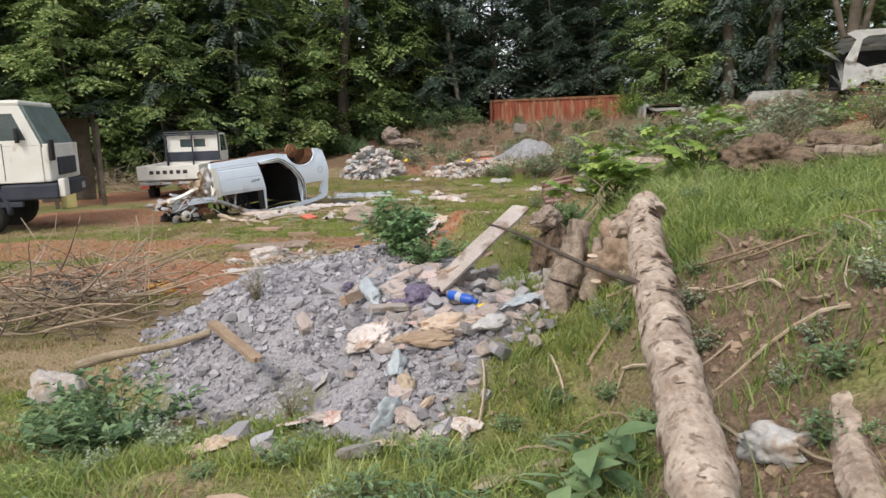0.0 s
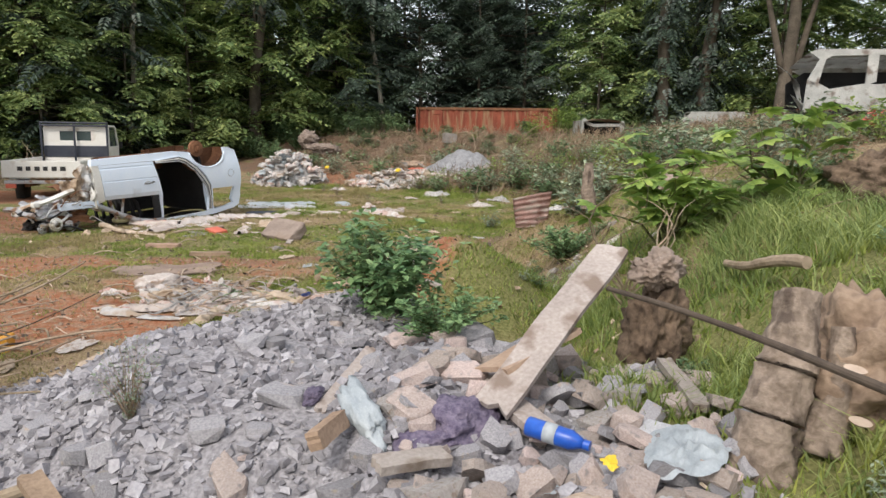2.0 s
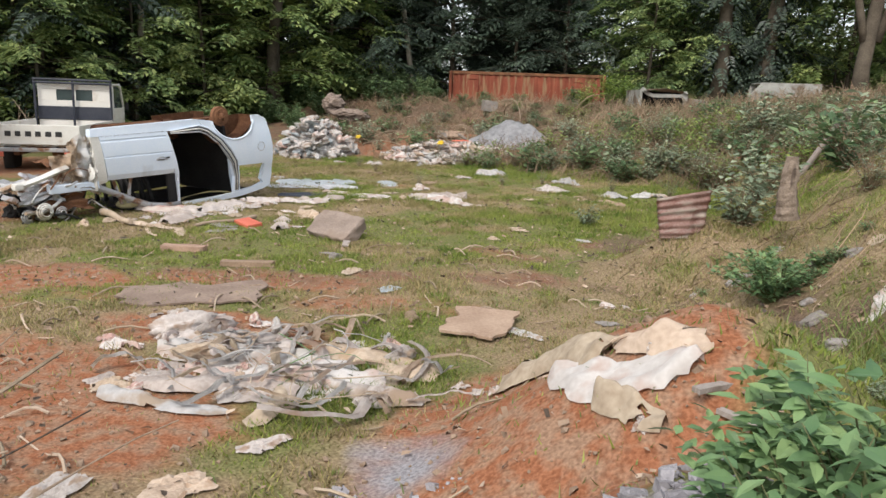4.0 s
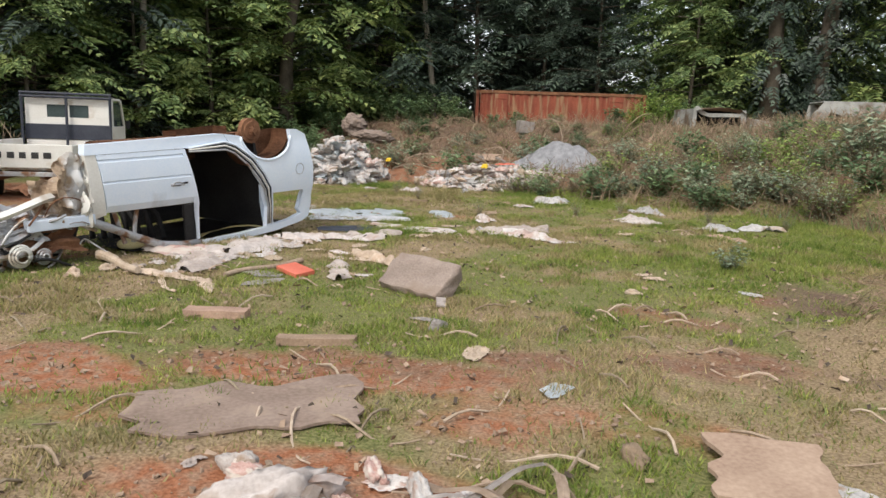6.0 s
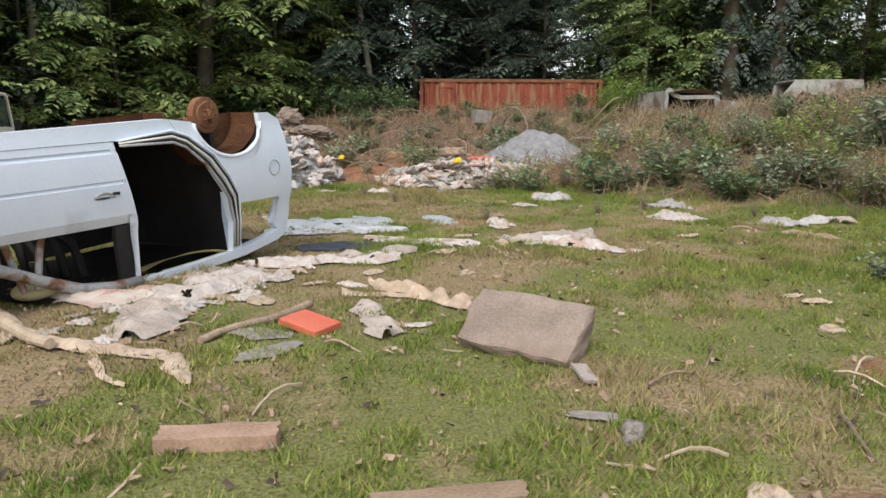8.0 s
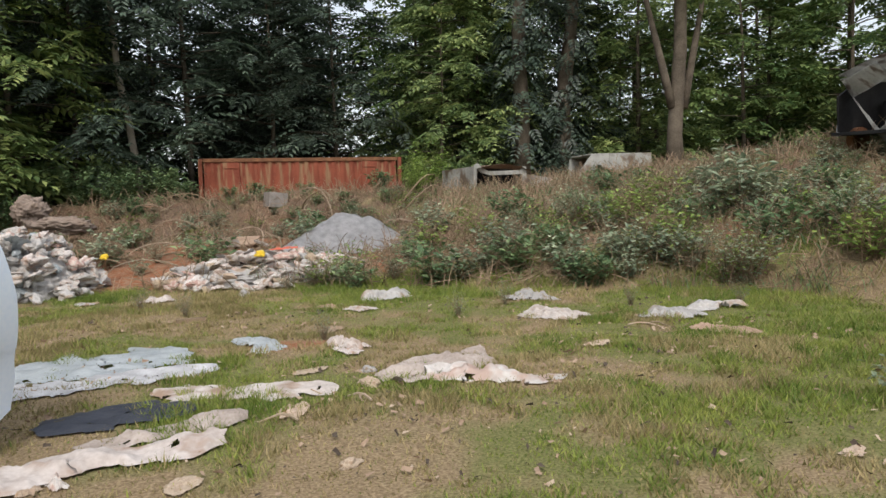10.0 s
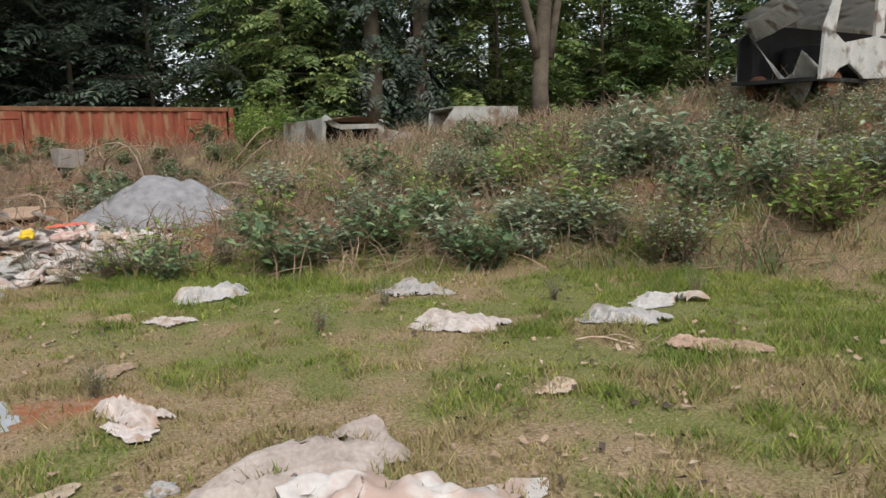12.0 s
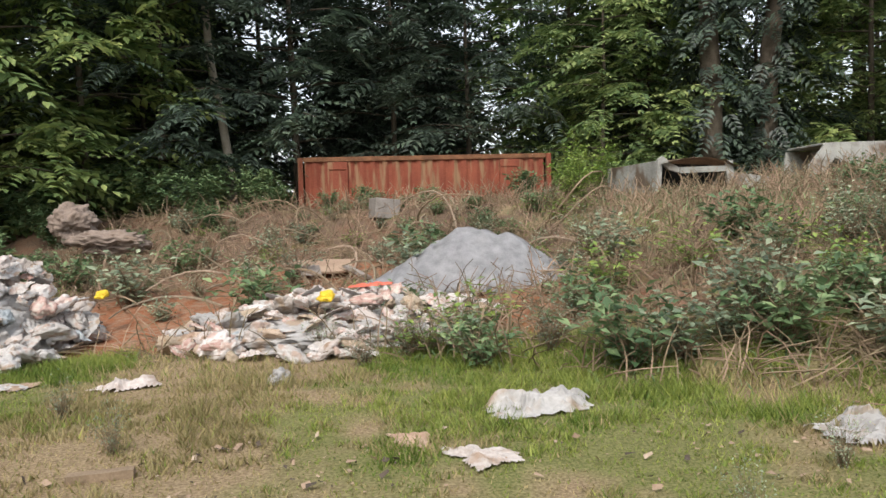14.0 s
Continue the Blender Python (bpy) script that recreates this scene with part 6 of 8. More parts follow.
# ---- rubble heap ----
def stone_mesh(seed, long, flat, rough=0.22):
    """An angular broken piece: a skewed block with knocked-off corners."""
    random.seed(seed)
    bm = bmesh.new()
    for sx in (-1, 1):
        for sy in (-1, 1):
            for sz in (-1, 1):
                c = Vector((sx * long, sy, sz * flat))
                c = Vector((c.x * (1 + rnd(-rough, rough)) + rnd(-0.2, 0.2) * sy, c.y * (1 + rnd(-rough, rough) * 1.6), c.z * (1 + rnd(-rough, rough) * 1.6)))
                if random.random() < 0.6:
                    bm.verts.new((c.x * 0.55, c.y, c.z))
                    bm.verts.new((c.x, c.y * 0.5, c.z * 0.8))
                else:
                    bm.verts.new(c)
    bmesh.ops.convex_hull(bm, input=bm.verts)
    bmesh.ops.delete(bm, geom=[v for v in bm.verts if not v.link_faces], context="VERTS")
    me = bpy.data.meshes.new("stone")
    bm.to_mesh(me)
    bm.free()
    return finish(me, M["stone"])


def build_rubble():
    heap = thing("rubble_heap", pose(-0.4, 3.6, 0), "heap of broken grey concrete and stone rubble", "rubble")
    shapes = ((1.0, 0.8), (1.4, 0.6), (1.2, 0.75), (1.9, 0.5), (1.0, 0.5), (1.5, 0.75), (2.3, 0.65), (1.2, 0.4))
    variants = [stone_mesh(100 + i, *shapes[i % 8]) for i in range(16)]
    pink = []
    for me in variants:
        me = me.copy()
        me.materials[0] = M["brick_stone"]
        pink.append(me)
    random.seed(33)
    n = 0
    while n < 300:
        x, y = rnd(-2.6, 1.15), rnd(1.4, 5.6)
        g = float(grit(np.array(x), np.array(y)))
        right = x > -0.25 - 0.15 * (y - 3)
        if g < 0.35 or random.random() > (0.25 + 0.75 * g) * (1.0 if right else 0.5):
            continue
        r = (0.016 + 0.036 * random.random() ** 1.6) if right else (0.013 + 0.032 * random.random() ** 2.4)
        tilt = 28 if right else 20
        attach("stone", (pink if random.random() < (0.45 if right else 0.06) else variants)[n % 16], heap, m=Matrix.Translation((x + 0.4, y - 3.6, hz(x, y) + r * rnd(0.1, 0.7 if right else 0.35))) @ pose(0, 0, 0, rnd(-tilt, tilt), rnd(-tilt, tilt), rnd(0, 360)) @ Matrix.Scale(r, 4))
        n += 1
    # broken bricks and slabs thrown down beside the plank
    bricks = thing("broken_brick_pile", pose(0.6, 3.6, 0), "tumbled broken bricks and slab pieces beside the heap", "rubble")
    for i in range(190):
        x, y = rnd(-0.05, 1.08), rnd(2.7, 4.5)
        if x < 0.25 and random.random() < 0.5:
            continue
        r = 0.020 + 0.026 * random.random()
        attach("brick", (pink if random.random() < 0.55 else variants)[(i * 3) % 16], bricks, m=Matrix.Translation((x - 0.6, y - 3.6, hz(x, y) + rnd(0.2, 1.6) * r)) @ pose(0, 0, 0, rnd(-35, 35), rnd(-35, 35), rnd(0, 360)) @ Matrix.Scale(r, 4))
    # the finer pieces, from grit to fist size
    rng = np.random.default_rng(8)
    templates = []
    for q in range(5):
        w = np.array([(sx, sy, sz) for sx in (-1, 1) for sy in (-1, 1) for sz in (-1, 1)], float) * ((1.0, 0.8, 0.65), (1.3, 0.7, 0.5), (1.0, 0.9, 0.4), (0.9, 0.8, 0.8), (1.5, 0.6, 0.5))[q]
        w *= 1 + rng.uniform(-0.45, 0.25, w.shape)
        templates.append((w, np.array([(0, 1, 3, 2), (4, 6, 7, 5), (0, 4, 5, 1), (2, 3, 7, 6), (0, 2, 6, 4), (1, 5, 7, 3)])))
    pcs = []
    for q, tpl in enumerate(templates):
        for k, least, most, power in ((7000, 0.003, 0.012, 2.0), (6000, 0.008, 0.032, 1.8)):
            x, y = rng.uniform(-3.6, 1.4, k), rng.uniform(1.1, 6.2, k)
            clump = 0.55 + 0.45 * wave(x, y, 2.9) + 0.3 * wave(x, y, 7.7)
            keep = (rng.uniform(0.12, 0.9, k) < grit(x, y)) & (rng.uniform(-0.1, 1.0, k) < clump)
            x, y = x[keep], y[keep]
            size = least + (most - least) * rng.uniform(0, 1, len(x)) ** power
            p = np.stack([x, y, height(x, y) + size * 0.3], -1)
            v, f = scatter(tpl, p, rng.normal(0, 1, (len(x), 3)) * (1, 1, 0.35), size, rng, 0.9)
            pcs.append((v, [f]))
    v, fs = joined(pcs)
    tagged(attach("gravel", mesh_np("gravel", v - np.array([-0.4, 3.6, 0]), fs, M["gravel"]), heap), kind="stuff")
    # larger broken blocks lying on the heap
    for i, (x, y, r, m) in enumerate(((-0.11, 3.36, 0.06, "concrete"), (0.06, 4.42, 0.11, "stone"), (0.24, 4.62, 0.09, "stone"), (-0.55, 3.45, 0.08, "stone"), (-0.75, 3.25, 0.07, "stone"), (0.72, 3.7, 0.07, "concrete"), (0.55, 3.72, 0.06, "stone"),
                                      (0.80, 3.42, 0.07, "tarp"), (0.25, 4.2, 0.08, "stone"), (0.4, 3.98, 0.07, "concrete"), (0.62, 3.5, 0.06, "concrete"), (-0.3, 2.6, 0.07, "stone"), (-0.05, 2.45, 0.07, "stone"), (0.12, 2.9, 0.08, "concrete"), (0.2, 1.95, 0.07, "stone"), (0.35, 1.62, 0.07, "concrete"), (-0.1, 1.55, 0.06, "stone"), (-0.35, 1.75, 0.07, "stone"), (0.0, 1.4, 0.06, "concrete"), (-0.5, 4.2, 0.09, "stone"), (-0.9, 4.0, 0.07, "stone"), (-1.2, 3.2, 0.07, "stone"))):
        r *= 0.75
        me = variants[(i * 5) % 16].copy()
        me.materials[0] = M[m]
        ob = new("concrete_block", me)
        ob.matrix_world = Matrix.Translation((x, y, hz(x, y) + r * 0.4)) @ pose(0, 0, 0, rnd(-15, 15), rnd(-15, 15), rnd(0, 360)) @ Matrix.Scale(r, 4)
        tagged(ob, "broken chunk of grey concrete on the rubble heap", "rubble", "chunks on the rubble heap")


# ---- logs, planks, branches ----
def log_mesh(name, a, b, r0, r1, seed, material, lumps=0.25, sides=18, segs=26, soft=False):
    a, b = Vector(a), Vector(b)
    rng = np.random.default_rng(seed)
    t = np.linspace(0, 1, segs)
    pts = [a.lerp(b, q) + Vector((0.012 * math.sin(q * 5 + seed), 0.01 * math.cos(q * 4), 0.01 * math.sin(q * 7))) for q in t]
    v, f, c = tube_np(pts, r0 + (r1 - r0) * t, sides)
    centre = np.repeat(np.array(pts), sides, 0)
    for i in range(len(centre)):
        d = v[i] - centre[i]
        v[i] = centre[i] + d * (1 + lumps * 0.5 * noise.noise(Vector(v[i]) * 5) + lumps * 0.7 * noise.noise(Vector(v[i]) * 16) + lumps * 0.45 * noise.noise(Vector(v[i]) * 38))
    return mesh_np(name, v, [f, c], M[material], soft)


def build_timber():
    log = thing("fallen_log", pose(0, 0, 0), "thick bare fallen log with flaking pale bark on the bank", "log")
    attach("stem", log_mesh("stem", (1.77, 0.50, 0.64), (1.585, 2.88, 1.30), 0.100, 0.088, 1, "bark", 0.22, 30, 90, True), log)
    for a, b, r in (((1.58, 2.78, 1.27), (1.43, 2.66, 1.22), 0.07), ((1.6, 2.86, 1.30), (1.62, 2.97, 1.37), 0.09), ((1.82, 0.7, 0.66), (1.94, 0.62, 0.62), 0.06)):
        attach("root_stub", log_mesh("root_stub", a, b, r, r * 0.5, 2, "bark", 0.7, 16, 14), log)
    random.seed(71)
    for i in range(60):
        q, a = random.random(), rnd(-1.2, 1.9)
        c = Vector((1.77, 0.50, 0.64)).lerp(Vector((1.585, 2.88, 1.30)), q)
        r = 0.100 - 0.012 * q
        out = Vector((math.cos(a + 1.2), 0.0, math.sin(a + 1.2)))
        bm = bmesh.new()
        w, l = rnd(0.008, 0.024), rnd(0.012, 0.05)
        g = [[bm.verts.new((w * (u - 1) + rnd(-0.006, 0.006), l * (k - 1.5) / 1.5 + rnd(-0.01, 0.01), 0.004 + 0.006 * (u != 1) * random.random())) for u in range(3)] for k in range(4)]
        for k in range(3):
            for u in range(2):
                bm.faces.new((g[k][u], g[k][u + 1], g[k + 1][u + 1], g[k + 1][u]))
        bmesh.ops.solidify(bm, geom=bm.faces[:], thickness=0.004)
        flake = part("bark_flake", bm, M["bark" if i % 3 else "wood"], log)
        flake.matrix_basis = Matrix.Translation(c + out * r * 0.99) @ out.to_track_quat("Z", "Y").to_matrix().to_4x4() @ pose(0, 0, 0, rnd(-6, 6), rnd(-6, 6), rnd(-40, 40))
    stump = thing("split_stump", pose(0, 0, 0), "weathered grey split tree stump leaning in the soil", "stump")
    attach("stem", log_mesh("stem", (1.08, 3.12, 0.62), (1.20, 3.34, 1.17), 0.105, 0.07, 4, "stump_wood", 0.28, 30, 46, True), stump)
    attach("stem", log_mesh("stem", (1.28, 3.2, 0.7), (1.33, 3.28, 1.08), 0.07, 0.035, 5, "stump_wood", 0.35, 24, 30, True), stump)
    for x, y, z in ((1.30, 3.1, 1.0), (1.32, 3.08, 0.85)):
        bm = bmesh.new()
        bmesh.ops.create_cone(bm, cap_ends=True, segments=14, radius1=0.015, radius2=0.032, depth=0.012, matrix=pose(x, y, z, 8, 5))
        part("bracket_fungus", bm, M["paper"], stump, "pale bracket fungus")
    for nm, lab, a, b, r0, r1, m in (("dead_branch", "long dark dead branch lying across the log", (0.62, 3.35, 1.16), (1.60, 1.98, 1.08), 0.008, 0.014, "dark_twig"), ("bark_log", "short pale log lying at the foot of the bank", (2.26, 0.95, 0.60), (2.30, 1.55, 0.74), 0.075, 0.065, "bark"),
                                     ("dry_branch", "dry bent branch on the soil bank", (2.2, 2.1, 0.86), (2.75, 2.5, 1.15), 0.03, 0.02, "twig"), ("dry_branch", "dry bent branch among the rubble", (-2.2, 2.75, 0.24), (-1.35, 3.1, 0.42), 0.035, 0.022, "twig"),
                                     ("weathered_log", "grey split log lying on top of the bank", (3.15, 6.1, 1.43), (3.6, 5.75, 1.46), 0.07, 0.055, "stump_wood"), ("weathered_post", "bleached grey dead stem standing in the weeds", (0.95, 9.95, 0.8), (0.92, 9.92, 1.33), 0.10, 0.05, "stump_wood"), ("bleached_root", "bleached forked root standing on the bank", (5.05, 19.3, 0.95), (5.12, 19.2, 1.5), 0.04, 0.02, "plank"), ("bleached_root", "bleached forked root standing on the bank", (4.8, 19.25, 0.95), (5.05, 19.25, 1.4), 0.035, 0.02, "plank"), ("dead_limb", "pale dead limb propped on the bank", (1.9, 13.2, 0.66), (2.45, 13.0, 1.75), 0.04, 0.03, "plank"), ("dead_limb", "pale dead limb propped on the bank", (2.6, 13.4, 0.9), (2.45, 13.0, 1.75), 0.03, 0.04, "plank"), ("dry_branch", "dead stick in the grass of the bank", (1.55, 4.3, 1.12), (1.35, 4.9, 1.0), 0.03, 0.02, "twig"), ("pale_log", "pale stripped log lying beside the overturned van", (-6.95, 12.3, 0.06), (-6.2, 11.75, 0.05), 0.05, 0.03, "paper"),
                                     ("dry_branch", "grey weathered pole lying in the grass", (-5.45, 11.9, 0.03), (-5.0, 12.75, 0.04), 0.022, 0.03, "twig")):
        o = new(nm, log_mesh(nm, a, b, r0, r1, abs(int(a[0] * 10)) + 50, m, 0.25, 10, 20))
        tagged(o, lab, "branch" if r0 < 0.1 else "log")
    # split root ball soil behind the stump and the overhang on the bank
    for x, y, z, sx, sy, sz, lab in ((1.50, 3.42, 0.84, 0.25, 0.28, 0.27, "lump of brown root soil behind the stump"), (0.90, 4.16, 1.09, 0.10, 0.09, 0.08, "pale broken rock on top of a soil clod"), (0.92, 4.24, 0.80, 0.13, 0.13, 0.24, "brown clod of soil and stone beside the rubble"), (2.75, 6.2, 1.38, 0.34, 0.30, 0.22, "overhanging clod of brown soil and roots"), (3.45, 6.7, 1.42, 0.34, 0.28, 0.18, "overhanging clod of brown soil and roots"), (-8.75, 29.0, 1.36, 0.38, 0.32, 0.32, "pale boulder on the edge of the bank"), (-8.0, 28.6, 1.02, 0.6, 0.4, 0.20, "heap of pale stones on the bank")):
        bm = bmesh.new()
        bmesh.ops.create_icosphere(bm, subdivisions=5, radius=1)
        for v in bm.verts:
            at = v.co + Vector((x, y, 0))
            d = 1 + 0.45 * noise.noise(at * 1.3) + 0.25 * noise.noise(at * 3.1) + 0.20 * noise.noise(at * 6.5) + 0.12 * noise.noise(at * 14) + 0.06 * noise.noise(at * 30)
            v.co = Vector((v.co.x * sx, v.co.y * sy, v.co.z * sz)) * d
        me = bpy.data.meshes.new("soil_clod")
        bm.to_mesh(me)
        bm.free()
        # overhanging and rubble-side clods take the soil with shade in its colour
        o = new("boulder" if "pale" in lab else "soil_clod", finish(me, M["slab" if "pale" in lab else "brown_soil" if "root soil" in lab else "shaded_soil"], True))
        o.location = (x, y, z)
        tagged(o, lab, "boulder" if "pale" in lab else "soil")
    # planks: corner, direction, size
    def plank(x, y, z, l, w, t, rx, ry, rz, label, m="plank", name="plank"):
        bm = bmesh.new()
        bmesh.ops.create_grid(bm, x_segments=16, y_segments=5, size=0.5)
        for v in bm.verts:
            ragged = (0.14 if w > 0.3 else 0.05) * noise.noise((v.co.y * 5, x * 5, v.co.x)) if abs(v.co.x) > 0.49 else 0
            v.co = Vector(((v.co.x + ragged) * l, (v.co.y + (0.16 if w > 0.3 else 0.05) * noise.noise((v.co.x * 5, y, v.co.y * 3))) * w, 0.012 * noise.noise((v.co.x * 2.5, x, y)) * l))
        bmesh.ops.solidify(bm, geom=bm.faces[:], thickness=t)
        me = bpy.data.meshes.new(name)
        bm.to_mesh(me)
        bm.free()
        o = new(name, finish(me, M[m]))
        o.matrix_world = pose(x, y, z, rx, ry, rz)
        return tagged(o, label, "plank")
    plank(0.47, 3.78, 0.95, 1.05, 0.145, 0.022, 8, -26, 60, "long pale plank propped up out of the rubble")
    plank(0.36, 3.72, 0.84, 0.40, 0.20, 0.02, -14, -14, 45, "torn brown board lying under the plank", "card")
    plank(0.29, 3.50, 0.71, 0.52, 0.10, 0.03, 0, 5, -56, "grey broken plank on the rubble")
    plank(-0.34, 3.60, 0.72, 0.48, 0.045, 0.02, 20, -12, 80, "narrow broken lath on the rubble")
    plank(0.95, 3.76, 0.73, 0.46, 0.06, 0.03, 0, 4, -82, "grey broken plank on the rubble")
    plank(0.02, 3.02, 0.68, 0.24, 0.08, 0.03, 6, 4, 35, "grey broken plank on the rubble")
    plank(-0.95, 2.75, 0.50, 0.75, 0.075, 0.03, 0, 6, -38, "splintered reddish plank on the gravel", "wood")
    plank(-0.26, 3.14, 0.70, 0.20, 0.06, 0.05, 70, 0, 80, "short dark timber offcut on the rubble", "wood")
    plank(-4.93, 10.62, 0.06, 0.46, 0.14, 0.08, 0, 0, 8, "rough timber block lying in the grass", "wood", "timber_block")
    plank(-4.02, 10.17, 0.045, 0.52, 0.11, 0.05, 0, 0, 12, "split timber offcut lying in the grass", "wood", "timber_offcut")
    plank(-3.36, 11.45, 0.03, 0.2, 0.08, 0.015, 5, -6, 100, "small pale splinter of wood in the grass")
    plank(-4.92, 19.4, 0.04, 0.32, 0.07, 0.05, 0, 0, 12, "short piece of timber in the grass", "wood")
    plank(-0.44, 6.05, hz(-0.44, 6.05) + 0.04, 0.20, 0.04, 0.02, 0, 4, 40, "grey lath on the red soil")
    plank(-0.36, 5.92, hz(-0.36, 5.92) + 0.05, 0.18, 0.035, 0.02, 0, 6, -40, "grey lath on the red soil")
    # sheets of board lying flat
    plank(-4.0, 9.0, 0.03, 1.15, 0.60, 0.015, 0, 0, 25, "cracked brown hardboard sheet lying on the soil", "hardboard", "hardboard_sheet")
    plank(-1.55, 8.72, 0.06, 0.62, 0.46, 0.02, 0, -3, 80, "brown cardboard sheet lying flat", "card", "cardboard_sheet")
    plank(0.42, 0.82, 0.49, 0.60, 0.32, 0.012, 0, 4, 22, "brown cardboard flap lying in the grass", "card", "cardboard_sheet")
    plank(-4.3, 26.6, 0.62, 1.0, 0.5, 0.03, 18, 0, 10, "torn plywood board on the rubbish", "card", "plywood_board")
    plank(-3.75, 26.2, 0.56, 0.6, 0.1, 0.04, 0, 14, -55, "broken plank on the rubbish")
    plank(-4.4, 26.0, 0.60, 0.3, 0.2, 0.02, 40, 0, 20, "broken board on the rubbish")


build_pickup()
build_lorry()
build_shed()
build_burnt_van()
build_bank_wrecks()
build_rubble()
build_timber()


# ---- litter ----
SHEETS, SACKS = {}, {}


def sheet_mesh(i, material):
    """A torn, creased film or paper with a ragged outline, about one metre across."""
    if (i, material) not in SHEETS:
        bm = bmesh.new()
        rings, segs = 12, 52
        centre = bm.verts.new((0, 0, 0))
        rows = []
        for k in range(1, rings + 1):
            row = []
            for j in range(segs):
                a = 2 * math.pi * j / segs
                c, s = math.cos(a), math.sin(a)
                edge = 0.42 / (abs(c) ** 3.2 + abs(s) ** 3.2) ** (1 / 3.2) * (0.85 + 0.45 * noise.noise((c * 0.9, s * 0.9, i * 7.3)) + 0.22 * noise.noise((c * 2.6, s * 2.6, i + 0.5)) + 0.07 * noise.noise((c * 9, s * 9, i)))
                row.append(bm.verts.new((c * edge * k / rings, s * edge * k / rings, k / rings)))
            rows.append(row)
        for j in range(segs):
            bm.faces.new((centre, rows[0][j], rows[0][(j + 1) % segs]))
            for k in range(rings - 1):
                bm.faces.new((rows[k][j], rows[k + 1][j], rows[k + 1][(j + 1) % segs], rows[k][(j + 1) % segs]))
        turn = Matrix.Rotation(i * 1.1, 3, "Z")
        for v in bm.verts:
            r = v.co.z
            q = turn @ Vector((v.co.x, v.co.y, 0)) + Vector((i * 9.1, 0, 0))
            crease = abs(noise.noise(Vector((q.x * 3.0, q.y * 9.0, 1)))) + 0.6 * abs(noise.noise(Vector((q.x * 11, q.y * 6, 5)))) + 0.35 * abs(noise.noise(q * 19))
            v.co.z = (0.07 * crease + 0.07 * max(0, noise.noise(q * 2.2))) * (1 - 0.55 * r ** 4) + 0.004
            v.co.x += 0.05 * noise.noise(q * 6)
            v.co.y += 0.05 * noise.noise(q * 7 + Vector((5, 5, 0)))
        me = bpy.data.meshes.new("sheet")
        bm.to_mesh(me)
        bm.free()
        SHEETS[i, material] = finish(me, M[material], True)
    return SHEETS[i, material]


def sack_mesh(i, material):
    """A slumped, creased bag about one metre long."""
    if (i, material) not in SACKS:
        bm = bmesh.new()
        bmesh.ops.create_icosphere(bm, subdivisions=4, radius=0.5)
        for v in bm.verts:
            q = v.co * 2.4 + Vector((i * 6.7, 1, 2))
            d = 1 + 0.45 * noise.noise(q) - 0.30 * abs(noise.noise(q * 2.2)) - 0.26 * abs(noise.noise(Vector((q.x * 3.2, q.y * 7.5, q.z * 5)))) + 0.10 * noise.noise(q * 8) - 0.10 * abs(noise.noise(q * 14))
            v.co = Vector((v.co.x * d, v.co.y * 0.62 * d, max(-0.10, v.co.z * 0.40 * d)))
        me = bpy.data.meshes.new("sack")
        bm.to_mesh(me)
        bm.free()
        SACKS[i, material] = finish(me, M[material], True)
    return SACKS[i, material]


def rag_mesh(i, material):
    """A soft sheet dropped in a heap of folds with a ragged edge, about one metre across."""
    if ("rag", i, material) not in SACKS:
        bm = bmesh.new()
        bmesh.ops.create_grid(bm, x_segments=44, y_segments=44, size=0.5)
        gone = []
        for v in bm.verts:
            r, a = v.co.length * 2, math.atan2(v.co.y, v.co.x)
            c, s = math.cos(a), math.sin(a)
            edge = 0.66 + 0.55 * noise.noise((c * 1.0, s * 1.0, i * 5.7)) + 0.30 * noise.noise((c * 2.2, s * 2.2, i + 2.5)) + 0.10 * noise.noise((c * 7, s * 7, i))
            if r > edge:
                gone.append(v)
            q = v.co + Vector((i * 4.3, 0, 0))
            rim = 1 - min(1, r / edge) ** 3
            crease = 0.55 * (0.5 - abs(noise.noise(Vector((q.x * 3.0 + noise.noise(q * 2), q.y * 6.0, i))))) + 0.60 * (0.4 - abs(noise.noise(Vector((q.x * 8, q.y * 5, i + 4))))) + 0.40 * (0.3 - abs(noise.noise(q * 11)))
            v.co.z = 0.008 + (0.35 + 0.65 * rim) * max(0.0, 0.14 * crease + 0.005 + 0.10 * noise.noise(q * 3.4)) * (1 - min(1, r / edge) ** 8)
            v.co.x += 0.05 * noise.noise(q * 5)
            v.co.y += 0.05 * noise.noise(q * 6 + Vector((5, 5, 0)))
        bmesh.ops.delete(bm, geom=gone, context="VERTS")
        me = bpy.data.meshes.new("rag")
        bm.to_mesh(me)
        bm.free()
        SACKS["rag", i, material] = finish(me, M[material])
    return SACKS["rag", i, material]


def on_ground(x, y, lift=0.0, turn=0.0):
    e = 0.08
    n = Vector((hz(x - e, y) - hz(x + e, y), hz(x, y - e) - hz(x, y + e), 2 * e)).normalized()
    return Matrix.Translation((x, y, hz(x, y) + lift)) @ n.to_track_quat("Z", "Y").to_matrix().to_4x4() @ pose(0, 0, 0, 0, 0, turn)


